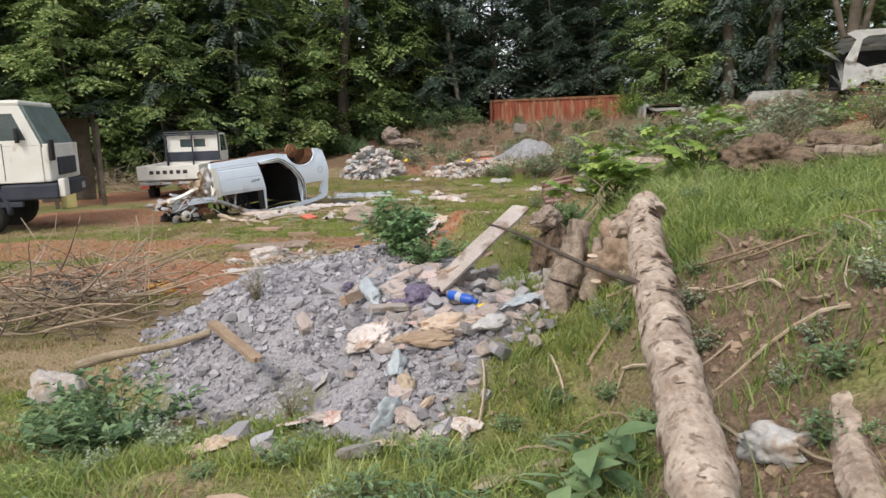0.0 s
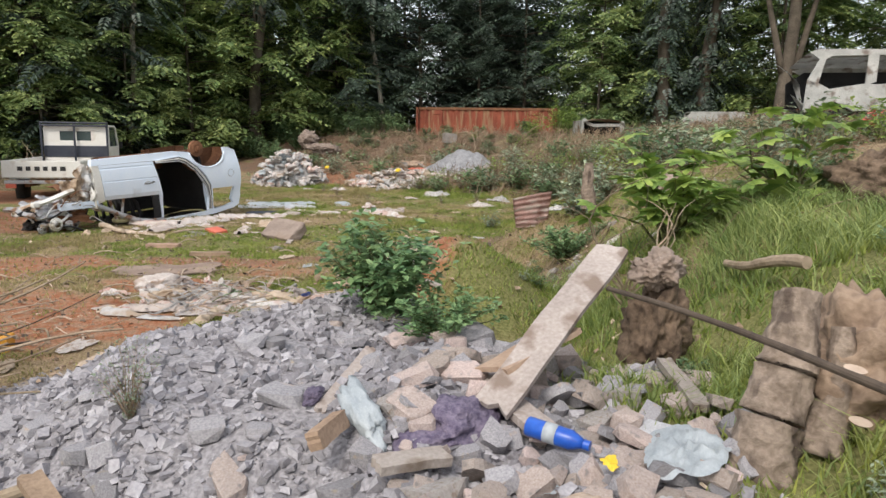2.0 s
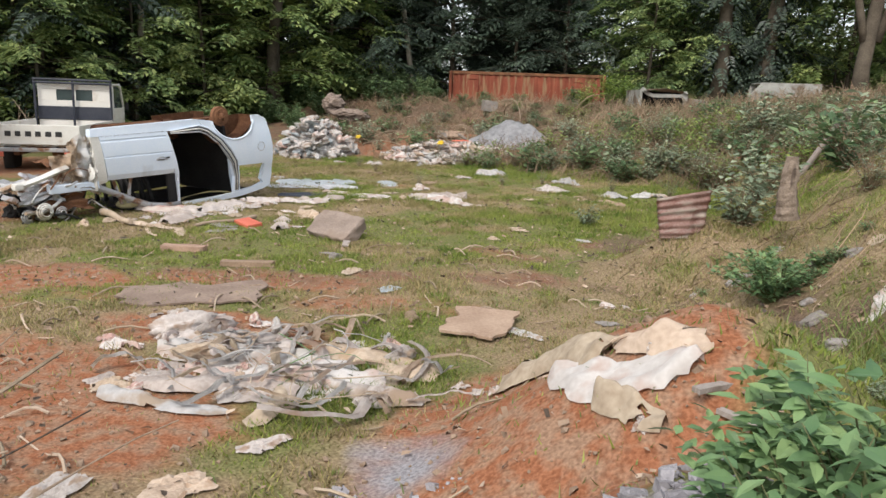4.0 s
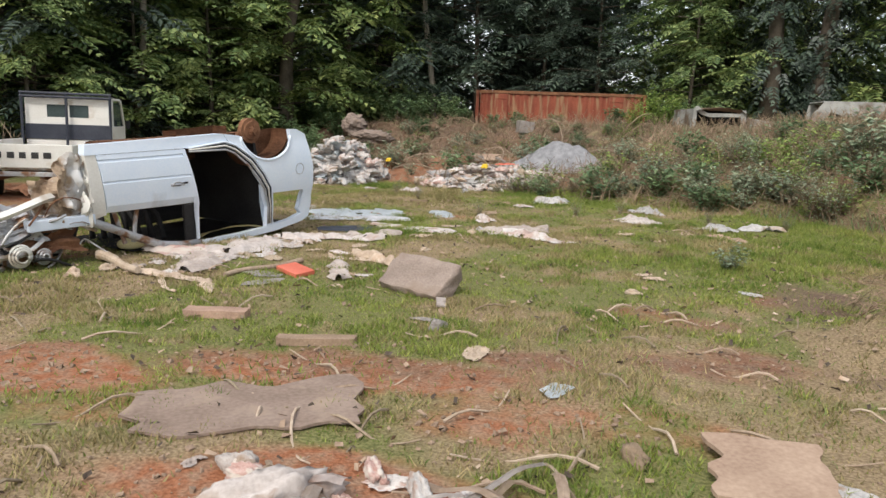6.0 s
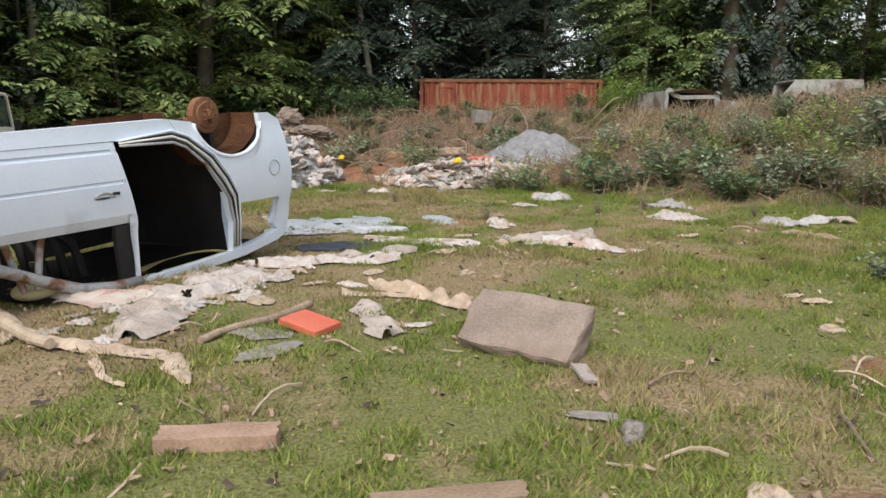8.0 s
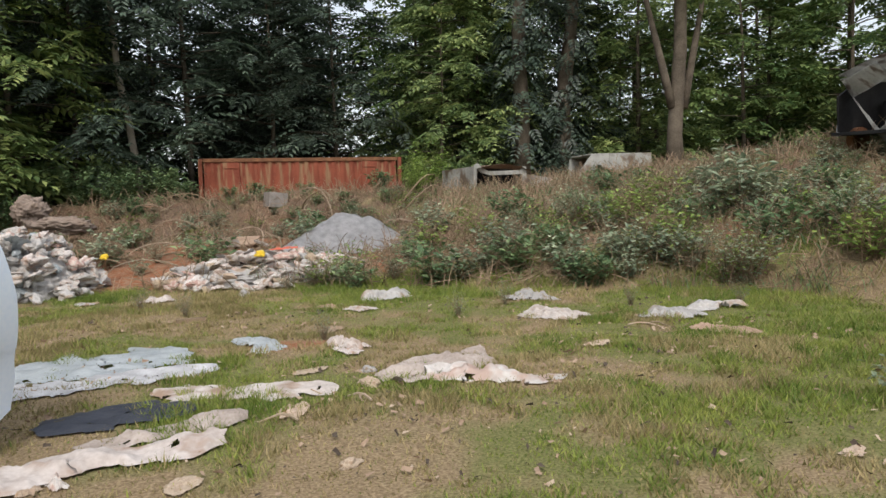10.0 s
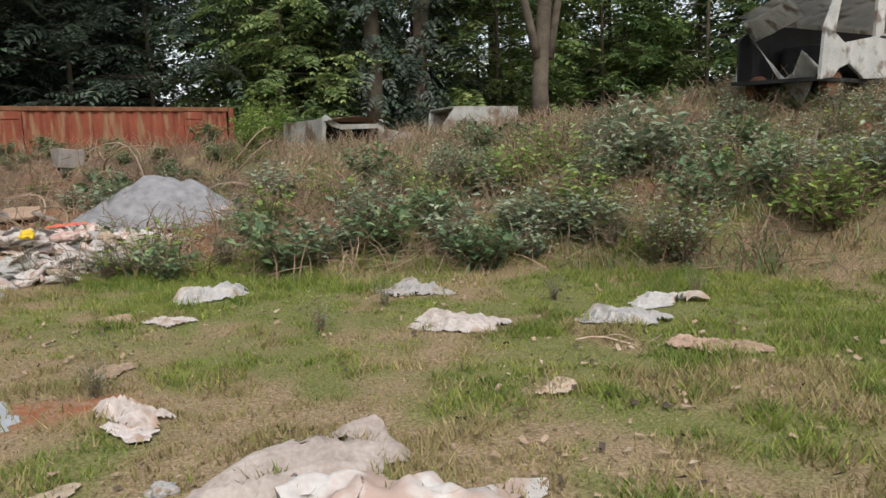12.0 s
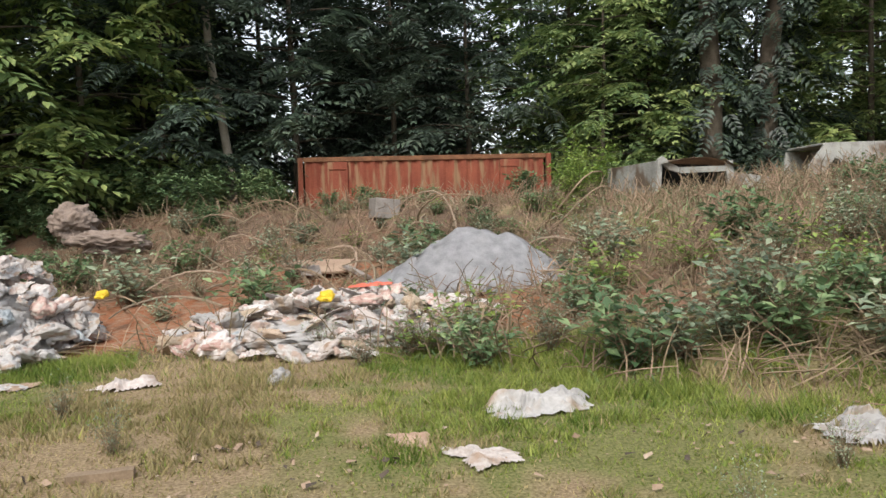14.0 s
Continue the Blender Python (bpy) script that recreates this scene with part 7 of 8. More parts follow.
def litter(kind, x, y, size, material, label, turn=None, squash=1.0, tall=1.0, lift=0.0, var=None, group="", category="litter"):
    i = random.randrange(6) if var is None else var
    me = {"sheet": sheet_mesh, "sack": sack_mesh, "rag": rag_mesh}[kind](i, material)
    name = {"sheet": "crumpled_sheet", "sack": "crumpled_bag", "rag": "crumpled_plastic"}[kind]
    ob = new({"paper": "crumpled_paper", "card": "torn_cardboard", "cloth": "discarded_cloth", "purple": "purple_cloth"}.get(material, name), me)
    ob.matrix_world = on_ground(x, y, lift + (0.07 * size * tall if kind == "sack" else 0.006), rnd(0, 360) if turn is None else turn) @ Matrix.Diagonal((size, size * squash, size * tall, 1))
    return tagged(ob, label, category, group)


def draped(name, path, width, material, label, amp=0.06, seed=0, category="litter", group=""):
    """A long crumpled cloth or film lying along a line on the ground."""
    pts = [Vector(p) for p in path]
    cum = [0.0]
    for a, b in zip(pts, pts[1:]):
        cum.append(cum[-1] + (b - a).length)
    n, k = max(14, int(cum[-1] / 0.024)), max(8, min(34, int(width / 0.022)))
    bm = bmesh.new()
    rows = []
    for i in range(n + 1):
        d = cum[-1] * i / n
        j = max(q for q in range(len(pts) - 1) if cum[q] <= d + 1e-6)
        c = pts[j].lerp(pts[j + 1], (d - cum[j]) / (cum[j + 1] - cum[j]))
        t = (pts[j + 1] - pts[j]).normalized()
        side = Vector((-t.y, t.x))
        taper = min(1, 6 * min(i, n - i) / n + 0.35)
        row = []
        for u in range(k + 1):
            w = (u / k - 0.5) * width * taper
            edge = noise.noise((d * 5, (u > k / 2) * 9 + seed, 1)) * 0.6 + noise.noise((d * 17, (u > k / 2) * 9 + seed, 3)) * 0.2
            w *= 1 + edge * abs(2 * u / k - 1)
            e = 0.12 * noise.noise((d * 3, seed, 6)) * width
            x, y = c.x + side.x * (w + e) + t.x * 0.05 * noise.noise((w * 12, d * 9, seed)), c.y + side.y * (w + e) + t.y * 0.05 * noise.noise((w * 12, d * 9, seed))
            q = Vector((x * 4.5, y * 9, seed))
            rim = 1 - 0.92 * abs(2 * u / k - 1) ** 3
            z = hz(x, y) + 0.014 + rim * amp * max(0.0, 0.55 - 1.3 * abs(noise.noise(q * 0.45)) + 0.40 * (0.35 - abs(noise.noise(Vector((q.y * 0.6, q.x * 1.6, seed))))) + 0.22 * (0.3 - abs(noise.noise(q * 1.5))) + 0.10 * noise.noise(q * 3.5))
            row.append(bm.verts.new((x - pts[0].x, y - pts[0].y, z)))
        rows.append(row)
    for i in range(n):
        for u in range(k):
            if noise.noise((i * 0.24, u * 0.24, seed + 4)) < 0.60:
                bm.faces.new((rows[i][u], rows[i][u + 1], rows[i + 1][u + 1], rows[i + 1][u]))
    ob = part(name, bm, M[material], None, smooth=True)
    ob.location = (pts[0].x, pts[0].y, 0)
    return tagged(ob, label, category, group)


def heap_of_bags(cx, cy, rx, ry, top, n, label, group, mats):
    bm = bmesh.new()
    bmesh.ops.create_icosphere(bm, subdivisions=6, radius=1)
    for v in bm.verts:
        q = Vector((v.co.x * rx, v.co.y * ry, v.co.z * 0.8))
        d = 0.86 - 0.20 * abs(noise.noise(q * 2.6)) - 0.16 * abs(noise.noise(q * 6)) - 0.08 * abs(noise.noise(q * 13))
        v.co = Vector((v.co.x * rx * d, v.co.y * ry * d, v.co.z * top * 0.8 * d))
    mound = part("rubbish_mound", bm, M["white_plastic"], None, smooth=True)
    mound.location = (cx, cy, hz(cx, cy))
    tagged(mound, "packed mound of dirty white plastic rubbish", "rubbish")
    for k in range(n):
        a, r = rnd(0, 6.28), random.random() ** 0.6
        x, y = cx + rx * r * math.cos(a), cy + ry * r * math.sin(a)
        z = top * (1 - r ** 2) * random.random() ** 0.5
        m = random.choice(mats)
        kind = "sack" if random.random() < 0.65 else "sheet"
        me = sack_mesh(k % 6, m) if kind == "sack" else rag_mesh(k % 6, m) if k % 2 else sheet_mesh(k % 6, m)
        s = rnd(0.13, 0.36)
        ob = new("rubbish_bag" if kind == "sack" else "rubbish_sheet", me)
        ob.matrix_world = Matrix.Translation((x, y, hz(x, y) + z + 0.03)) @ pose(0, 0, 0, rnd(-35, 35), rnd(-35, 35), rnd(0, 360)) @ Matrix.Diagonal((s * 1.25, s * 1.25, s * (1.4 if kind == "sack" else 2.0), 1))
        tagged(ob, label, "rubbish", group)


def build_litter():
    random.seed(55)
    white, blue, pap, sack = "white_plastic", "blue_plastic", "paper", "sack"
    heap_of_bags(-3.95, 23.35, 1.75, 1.0, 0.40, 290, "dirty white bag in a heap of dumped rubbish", "rubbish heap below the bank", ("bag", sack, pap, "bag", white, sack, "bag", "stripe", pap, "bag"))
    heap_of_bags(-7.6, 23.4, 1.15, 1.3, 1.05, 290, "dirty white bag in a heap of dumped rubbish", "rubbish heap behind the van", ("bag", "bag", sack, white, blue, white, "stripe", "bag"))
    litter("sack", -4.95, 23.0, 0.62, blue, "pale bluish plastic sack at the rubbish heap", 60, tall=1.3)
    litter("sack", -5.45, 23.1, 0.45, "card", "slumped brown sack at the rubbish heap", 10, tall=1.5)
    litter("sack", -3.98, 22.9, 0.30, "yellow", "bright yellow plastic bag on the rubbish heap", lift=0.48)
    litter("sack", -6.5, 23.9, 0.25, "yellow", "bright yellow plastic bag on the rubbish heap", lift=0.45)
    litter("sheet", -3.5, 23.6, 0.6, "orange", "faded red plastic on the rubbish heap", squash=0.3, lift=0.42)
    # bags and sheets on the grass by the bank
    for kind, x, y, s, m, sq, tl, lab in (("sack", -4.28, 21.55, 0.36, white, 0.8, 1, "small white plastic bag lying in the grass"), ("rag", -3.30, 19.75, 0.60, "card", 0.6, 0.9, "crumpled tan sheet lying in the grass"), ("rag", -2.95, 19.35, 0.62, sack, 0.7, 0.8, "crumpled stained paper lying in the grass"),
                                          ("rag", -2.42, 20.25, 1.0, white, 0.62, 1.3, "crumpled white plastic sheet lying in the grass"), ("rag", -0.68, 19.37, 0.95, white, 0.75, 1.3, "crumpled white plastic bag in the long grass"), ("rag", -1.04, 17.9, 1.0, sack, 0.75, 0.9, "crumpled pinkish-white sack lying in the grass"), ("rag", 0.06, 17.3, 0.95, white, 0.7, 1.0, "crumpled white plastic sheet in the grass"),
                                          ("rag", 0.86, 17.6, 1.0, white, 0.5, 0.9, "thin whitish plastic film in the grass"), ("sheet", -0.05, 16.45, 0.6, "card", 0.7, 1.3, "crumpled tan paper bag in the grass"), ("rag", 0.15, 16.2, 0.5, "card", 0.6, 0.9, "crumpled tan paper bag in the grass"), ("sheet", -1.35, 16.2, 0.5, pap, 0.5, 1.2, "torn stained paper in the grass"),
                                          ("rag", -3.47, 18.07, 0.48, "card", 0.6, 0.9, "tan scrap of paper in the grass"), ("rag", -3.44, 17.05, 0.95, sack, 0.4, 1.0, "rolled dirty white rag in the grass"), ("rag", -4.2, 17.5, 1.1, blue, 0.6, 0.4, "torn whitish plastic film on bare soil"), ("rag", -5.5, 21.6, 0.7, sack, 0.6, 1.2, "crumpled white scrap lying in the grass"), ("sheet", -6.4, 21.8, 0.4, "card", 0.7, 1, "yellowish torn scrap in the grass"), ("sheet", -6.7, 23.0, 0.6, pap, 0.6, 1.2, "torn card at the edge of the rubbish"),
                                          ("sheet", -6.5, 21.75, 0.5, white, 0.5, 1, "crumpled white scrap lying in the grass"), ("sheet", -3.5, 16.8, 0.5, sack, 0.5, 1, "dirty white scrap in the grass"), ("sack", -3.92, 14.0, 0.16, pap, 0.8, 1, "small pale lump of paper in the grass"), ("sheet", -1.42, 13.1, 0.34, pap, 0.5, 1.4, "dry curled scrap in the grass"), ("sheet", -1.5, 13.3, 0.26, pap, 0.6, 1.2, "dry curled scrap in the grass"),
                                          ("sheet", -2.95, 10.2, 0.42, pap, 0.5, 1.2, "torn stained paper on the soil"), ("sheet", -2.44, 9.6, 0.32, blue, 0.6, 0.8, "scrap of pale plastic on the ground"), ("sheet", -0.62, 12.6, 0.3, white, 0.5, 1, "small white scrap on the ground"), ("sack", -1.72, 12.3, 0.2, pap, 0.7, 0.8, "small dusty lump in the grass"), ("sack", -3.28, 10.75, 0.22, "mud", 0.8, 1.2, "dark clod of mud in the grass"),
                                          ("sheet", -3.4, 10.95, 0.36, "mud", 0.4, 0.8, "flattened grey scrap in the grass"), ("sack", -6.78, 11.65, 0.24, pap, 0.8, 1.3, "pale block-like lump in the grass"), ("sack", -2.1, 8.83, 0.25, "wood", 0.7, 1.0, "small reddish chunk on the ground"), ("sheet", -1.2, 8.6, 0.4, white, 0.5, 1, "torn white scrap on the ground")):
        litter(kind, x, y, s, m, lab, squash=sq, tall=tl)
    # the white cloth and tan sheets near the middle of the yard
    draped("beige_cloth", [(-3.35, 15.55), (-3.1, 15.85), (-2.75, 15.95), (-2.5, 16.1)], 0.5, "cloth", "folded beige cloth lying on the grass", 0.13, 22)
    draped("white_cloth", [(-3.1, 15.62), (-2.8, 15.55), (-2.5, 15.35)], 0.34, "bag", "white cloth sheet spread over beige cloth", 0.15, 21)
    draped("white_cloth", [(-2.62, 15.4), (-2.35, 15.3), (-2.1, 15.3)], 0.2, "bag", "white cloth sheet trailing over the grass", 0.10, 24)
    litter("sack", -3.52, 15.6, 0.2, pap, "small beige lump beside the cloth", tall=1.3)
    litter("sack", -3.45, 16.05, 0.14, white, "small white lump beside the cloth", tall=1.3)
    # sheets spilling out round the van
    near = "sheets round the van"
    draped("plastic_film", [(-6.3, 17.0), (-5.5, 17.1), (-4.9, 17.5)], 0.9, blue, "large grey-blue film spread on the ground", 0.05, 2, group=near)
    draped("plastic_film", [(-6.2, 16.2), (-5.4, 16.5), (-4.6, 16.7)], 0.5, "tarp", "torn grey plastic film lying on the ground", 0.05, 3, group=near)
    draped("dark_sheet", [(-5.6, 15.2), (-5.1, 15.5), (-4.7, 15.3)], 0.45, "navy", "dark green-black sheet lying on the ground", 0.04, 4, group=near)
    draped("beige_sheet", [(-5.0, 15.95), (-4.5, 15.75), (-3.75, 15.55)], 0.45, sack, "beige torn sheet spread on the ground", 0.05, 5, group=near)
    draped("crumpled_sheet", [(-5.75, 14.2), (-5.3, 14.5), (-4.5, 14.6)], 0.36, sack, "crumpled pinkish-white sheet by the overturned van", 0.11, 6, group=near)
    draped("crumpled_sheet", [(-5.3, 14.75), (-4.9, 14.9), (-4.4, 15.0)], 0.25, "cloth", "crumpled grey sheet by the overturned van", 0.09, 7, group=near)
    draped("crumpled_sheet", [(-5.6, 14.1), (-5.85, 13.5), (-6.05, 12.8)], 0.5, sack, "crumpled pinkish-white sheet by the overturned van", 0.12, 8, group=near)
    draped("crumpled_sheet", [(-6.05, 12.9), (-5.95, 12.4), (-5.85, 11.95)], 0.42, "cloth", "crumpled dusty sheet by the overturned van", 0.10, 9, group=near)
    draped("crumpled_sheet", [(-6.9, 13.1), (-6.4, 12.9), (-6.05, 13.2)], 0.35, "stripe", "crumpled pink sheet by the overturned van", 0.10, 10, group=near)
    draped("trailing_cloth", [(-7.2, 12.7), (-6.6, 12.1), (-6.0, 11.75), (-5.5, 11.65), (-5.3, 11.25)], 0.14, pap, "long beige strip of cloth trailing over the grass", 0.07, 11, group=near)
    draped("trailing_cloth", [(-6.0, 11.75), (-5.75, 11.35), (-5.55, 11.2)], 0.05, pap, "thin beige strip of cloth trailing over the grass", 0.05, 12, group=near)
    for i in range(60):
        a = random.random()
        x, y = -5.6 - 0.75 * a + rnd(-0.4, 0.4), 14.2 - 2.3 * a + rnd(-0.2, 0.2)
        litter(random.choice(("sheet", "rag", "rag")), x, y, rnd(0.14, 0.42), random.choice((sack, pap, "cloth", sack, "bag")), "crumpled dirty scrap lying by the overturned van", squash=rnd(0.4, 0.9), tall=rnd(0.8, 1.5), group="scraps round the van")
    for x, y, s, m in ((-4.1, 15.1, 0.5, pap), (-3.9, 16.2, 0.4, pap), (-7.6, 12.1, 0.5, sack), (-6.5, 17.6, 0.6, white)):
        litter("sheet", x, y, s, m, "crumpled dirty scrap lying by the overturned van", squash=0.5, group="scraps round the van")
    # rags beyond the concrete slab
    draped("discarded_cloth", [(-4.62, 12.85), (-4.52, 12.45), (-4.40, 12.05)], 0.20, "cloth", "dusty grey-pink rag trailing over the grass", 0.10, 61)
    draped("twisted_rag", [(-4.85, 13.2), (-4.5, 13.25), (-4.15, 13.05), (-3.9, 12.75)], 0.13, pap, "twisted beige rag lying in the grass", 0.16, 62)
    draped("twisted_rag", [(-4.7, 13.7), (-4.55, 13.4), (-4.25, 13.25)], 0.11, pap, "twisted beige rag lying in the grass", 0.15, 63)
    for x, y, s, sq in ((-4.75, 13.25, 0.22, 0.6), (-4.15, 13.1, 0.26, 0.6), (-3.85, 12.95, 0.2, 0.6), (-4.25, 12.35, 0.25, 0.6), (-4.85, 13.55, 0.3, 0.8), (-4.7, 14.0, 0.26, 0.8), (-5.1, 13.55, 0.3, 0.4), (-5.4, 13.0, 0.36, 0.7)):
        litter("sheet", x, y, s, random.choice((pap, pap, sack)), "stained scrap of fabric in the grass", squash=sq, tall=1.3, group="rags in the grass")
    litter("sheet", -5.25, 12.15, 0.6, "mud", "patch of grey ash and scraps on the grass", squash=0.6, tall=0.5)
    litter("sheet", -5.05, 11.75, 0.5, "mud", "patch of grey ash and scraps on the grass", squash=0.5, tall=0.5)
    # the tangle of paper and tape on the red soil
    for i, (p, w, m) in enumerate((([(-3.7, 7.9), (-3.2, 8.0), (-2.7, 7.9)], 0.32, sack), ([(-3.3, 7.5), (-2.8, 7.6), (-2.2, 7.5)], 0.4, "bag"), ([(-3.4, 7.1), (-2.9, 7.2), (-2.4, 7.1)], 0.28, "cloth"), ([(-2.6, 7.9), (-2.1, 7.8), (-1.7, 7.6)], 0.25, pap), ([(-2.55, 7.3), (-2.5, 7.0), (-2.55, 6.7)], 0.12, pap), ([(-2.3, 7.3), (-2.0, 7.2), (-1.7, 7.3)], 0.2, sack), ([(-3.5, 6.9), (-3.0, 6.8), (-2.7, 6.85)], 0.12, white), ([(-3.6, 7.7), (-3.0, 7.75), (-2.5, 7.7)], 0.34, "bag"), ([(-2.9, 7.35), (-2.5, 7.4), (-2.0, 7.45)], 0.3, "bag"))):
        draped("torn_paper", p, w, m, "long torn crumpled paper dumped on the red soil", 0.10, 40 + i, group="torn paper on the soil")
    for p, w, m in (([(-1.25, 7.15), (-1.0, 6.85), (-0.78, 6.5)], 0.22, pap), ([(-1.0, 6.6), (-0.8, 6.3), (-0.5, 6.15)], 0.20, "bag"), ([(-0.75, 6.55), (-0.55, 6.3), (-0.42, 6.25)], 0.16, pap), ([(-0.85, 6.25), (-0.72, 6.05), (-0.62, 5.95)], 0.10, pap)):
        draped("torn_paper", p, w, m, "pale torn sheet on the crest of the red soil", 0.13, p[0][0] * 7, group="torn paper on the soil")
    for i in range(62):
        x, y = -2.95 + rnd(-1.05, 1.0), 7.65 + rnd(-0.7, 0.75)
        litter(random.choice(("sheet", "rag", "rag", "sack")), x, y, rnd(0.14, 0.42), random.choice((pap, sack, "bag", "bag", "cloth", "stripe")), "crumpled paper and film dumped on the red soil", squash=rnd(0.5, 0.9), tall=rnd(0.9, 1.4), group="paper dumped on the soil")
    litter("sack", -3.55, 8.05, 0.62, sack, "white stuffed sack lying on the red soil", 160, 0.7, 1.0)
    litter("sack", -3.25, 7.65, 0.55, pap, "beige stuffed sack lying on the red soil", 20, 0.6, 0.8)
    litter("sheet", -2.0, 7.55, 0.6, pap, "pale torn sheepskin-like scrap on the soil", 20, 0.7, 1.2)
    for x, y, s in ((-1.30, 7.1, 0.24), (-1.42, 7.3, 0.22), (-0.62, 6.4, 0.25), (-1.55, 7.5, 0.2), (-0.7, 6.0, 0.14)):
        litter("rag", x, y, s, random.choice((pap, sack)), "torn pale scrap on the edge of the red soil", squash=0.6, tall=1.5)
    for x, y, s, m in ((-2.4, 6.55, 0.34, sack), (-2.6, 6.1, 0.42, pap), (-2.2, 5.9, 0.3, white), (-1.85, 5.75, 0.4, pap), (-2.75, 5.65, 0.4, pap), (-3.1, 5.9, 0.4, sack), (-3.3, 5.4, 0.4, pap)):
        litter("sheet", x, y, s, m, "torn pale scrap at the foot of the rubble heap", squash=0.6, tall=1.2)
    litter("sack", -0.90, 5.12, 0.34, "bag", "white plastic sack with blue print by the bush", 60, 0.9, 0.9)
    litter("sheet", -0.98, 5.03, 0.10, "blue", "scrap of blue printed film on the white sack", 60, 0.8, 0.8, 0.10)
    # dumped beside the brushwood
    litter("sack", -4.93, 5.63, 0.6, "navy", "dark bundle of cloth dumped beside the brushwood", 20, 0.7, 1.0)
    for i in range(22):
        a = random.random()
        litter(random.choice(("rag", "sack", "sheet")), -4.93 + 0.85 * a + rnd(-0.35, 0.35), 5.63 + -0.10 * a + rnd(-0.3, 0.3), rnd(0.18, 0.42), random.choice((sack, pap, "stripe", "cloth", sack)), "dusty scrap dumped beside the brushwood", squash=rnd(0.5, 0.9), tall=rnd(0.8, 1.2), group="scraps by the brushwood")
    # on the rubble
    litter("sack", 0.12, 3.36, 0.50, "purple", "dusty purple cloth bundled on the rubble", 20, 0.9, 0.8, 0.0, 2)
    litter("sack", -0.2, 3.3, 0.40, blue, "clear whitish plastic film on the rubble", -46, 0.5, 0.5, 0.03)
    litter("sack", -0.42, 3.42, 0.12, "purple", "small purple scrap on the rubble", lift=0.03)
    litter("sheet", 0.85, 3.12, 0.55, blue, "pale blue and white plastic bag on the rubble", 10, 0.6, 1.2, 0.06)
    litter("sheet", 0.62, 3.05, 0.12, "yellow", "crumpled yellow wrapper on the rubble", 10, 0.6, 1.4, 0.08)
    litter("sack", 0.5, 2.72, 0.5, pap, "pale stuffed cloth on the rubble", 20, 0.8, 0.6, 0.03)
    litter("sack", 0.42, 2.5, 0.36, "card", "frayed brown fibre mat on the rubble", 0, 0.6, 0.5, 0.04)
    litter("sack", 0.02, 2.62, 0.55, sack, "white sack with a red stripe on the rubble", 20, 0.8, 0.5, 0.03)
    litter("sack", 0.75, 2.75, 0.34, white, "white crumpled plastic on the rubble", 20, 0.8, 0.6, 0.03)
    litter("sack", 0.34, 2.05, 0.26, blue, "pale blue plastic scrap at the edge of the rubble", 90, 0.5, 1.6, 0.03)
    litter("sheet", -0.75, 1.9, 0.32, white, "white plastic scrap at the edge of the rubble")
    litter("sheet", -0.4, 1.62, 0.4, pap, "torn tan card at the edge of the rubble", tall=1.6)
    litter("sack", -2.35, 2.7, 0.42, sack, "white bag tied at the top standing in the weeds", 0, 1.0, 2.0)
    litter("sheet", -2.3, 2.2, 0.3, "card", "brown card lying in the weeds")
    litter("sack", 2.05, 1.45, 0.36, white, "torn white plastic bag by the log", 30, 0.8, 1.2)
    litter("sheet", 1.1, 1.42, 0.7, pap, "rolled pale bark strips in the grass", 30, 0.3, 1.0)
    for i in range(22):
        litter(random.choice(("sheet", "sack", "sack")), rnd(-0.25, 0.75), rnd(1.7, 3.1), rnd(0.10, 0.24), random.choice((white, sack, pap, "stripe", "cloth", blue)), "dusty scrap of plastic and cloth in the rubble", squash=rnd(0.5, 0.9), tall=rnd(0.7, 1.1), lift=0.02, group="scraps in the rubble")
    # along the foot of the bank
    litter("rag", 1.05, 8.1, 0.55, "bag", "torn white plastic bag at the foot of the bank", 130, 0.6, 0.9)
    litter("sack", -0.10, 7.18, 0.22, "card", "slumped brown paper bag on the soil", 30, 0.7, 0.9)
    for i in range(44):
        litter(random.choice(("sheet", "sack")), rnd(-0.6, 1.4), rnd(7.2, 10.2), rnd(0.06, 0.22), random.choice((pap, "mud", "concrete", sack)), "small scrap of rubbish on the soil", group="scraps at the bank foot")
    litter("sheet", 2.2, 9.3, 0.5, white, "white plastic caught on the bank", tall=2.0)
    bm = bmesh.new()
    tube(bm, [(-0.3, 0, 0), (-0.28, 0, 0), (0.28, 0, 0), (0.3, 0, 0)], [0.13, 0.15, 0.15, 0.13], 20)
    o = part("old_drum", bm, M["bark"], None, smooth=True)
    o.matrix_world = pose(1.62, 8.75, hz(1.62, 8.75) + 0.14, 0, 4, 10) @ Matrix.Scale(0.85, 4)
    tagged(o, "weathered brown drum lying on the bank", "drum")
    # striped ribbed sheet, bent once, standing at the foot of the bank
    bm = bmesh.new()
    n, k = 16, 40
    rows = []
    for j in range(k + 1):
        q = j / k
        rows.append([bm.verts.new(((0.40 + 0.14 * q) * (i / n - 0.5) + 0.10 * q, 0.016 * math.sin(j * 0.95) + 0.18 * abs(i / n - 0.62) + 0.05 * noise.noise((i * 0.2, j * 0.07, 8)), 0.46 * q * (0.86 + 0.14 * i / n) - 0.07 * i / n)) for i in range(n + 1)])
    for j in range(k):
        for i in range(n):
            bm.faces.new((rows[j][i], rows[j][i + 1], rows[j + 1][i + 1], rows[j + 1][i]))
    bmesh.ops.solidify(bm, geom=bm.faces[:], thickness=0.006)
    o = part("corrugated_sheet", bm, M["stripe"], None, smooth=True)
    o.matrix_world = pose(0.25, 10.75, hz(0.25, 10.75) + 0.06, -10, -12, 6)
    tagged(o, "bent faded red corrugated sheet standing in the weeds", "metal sheet")
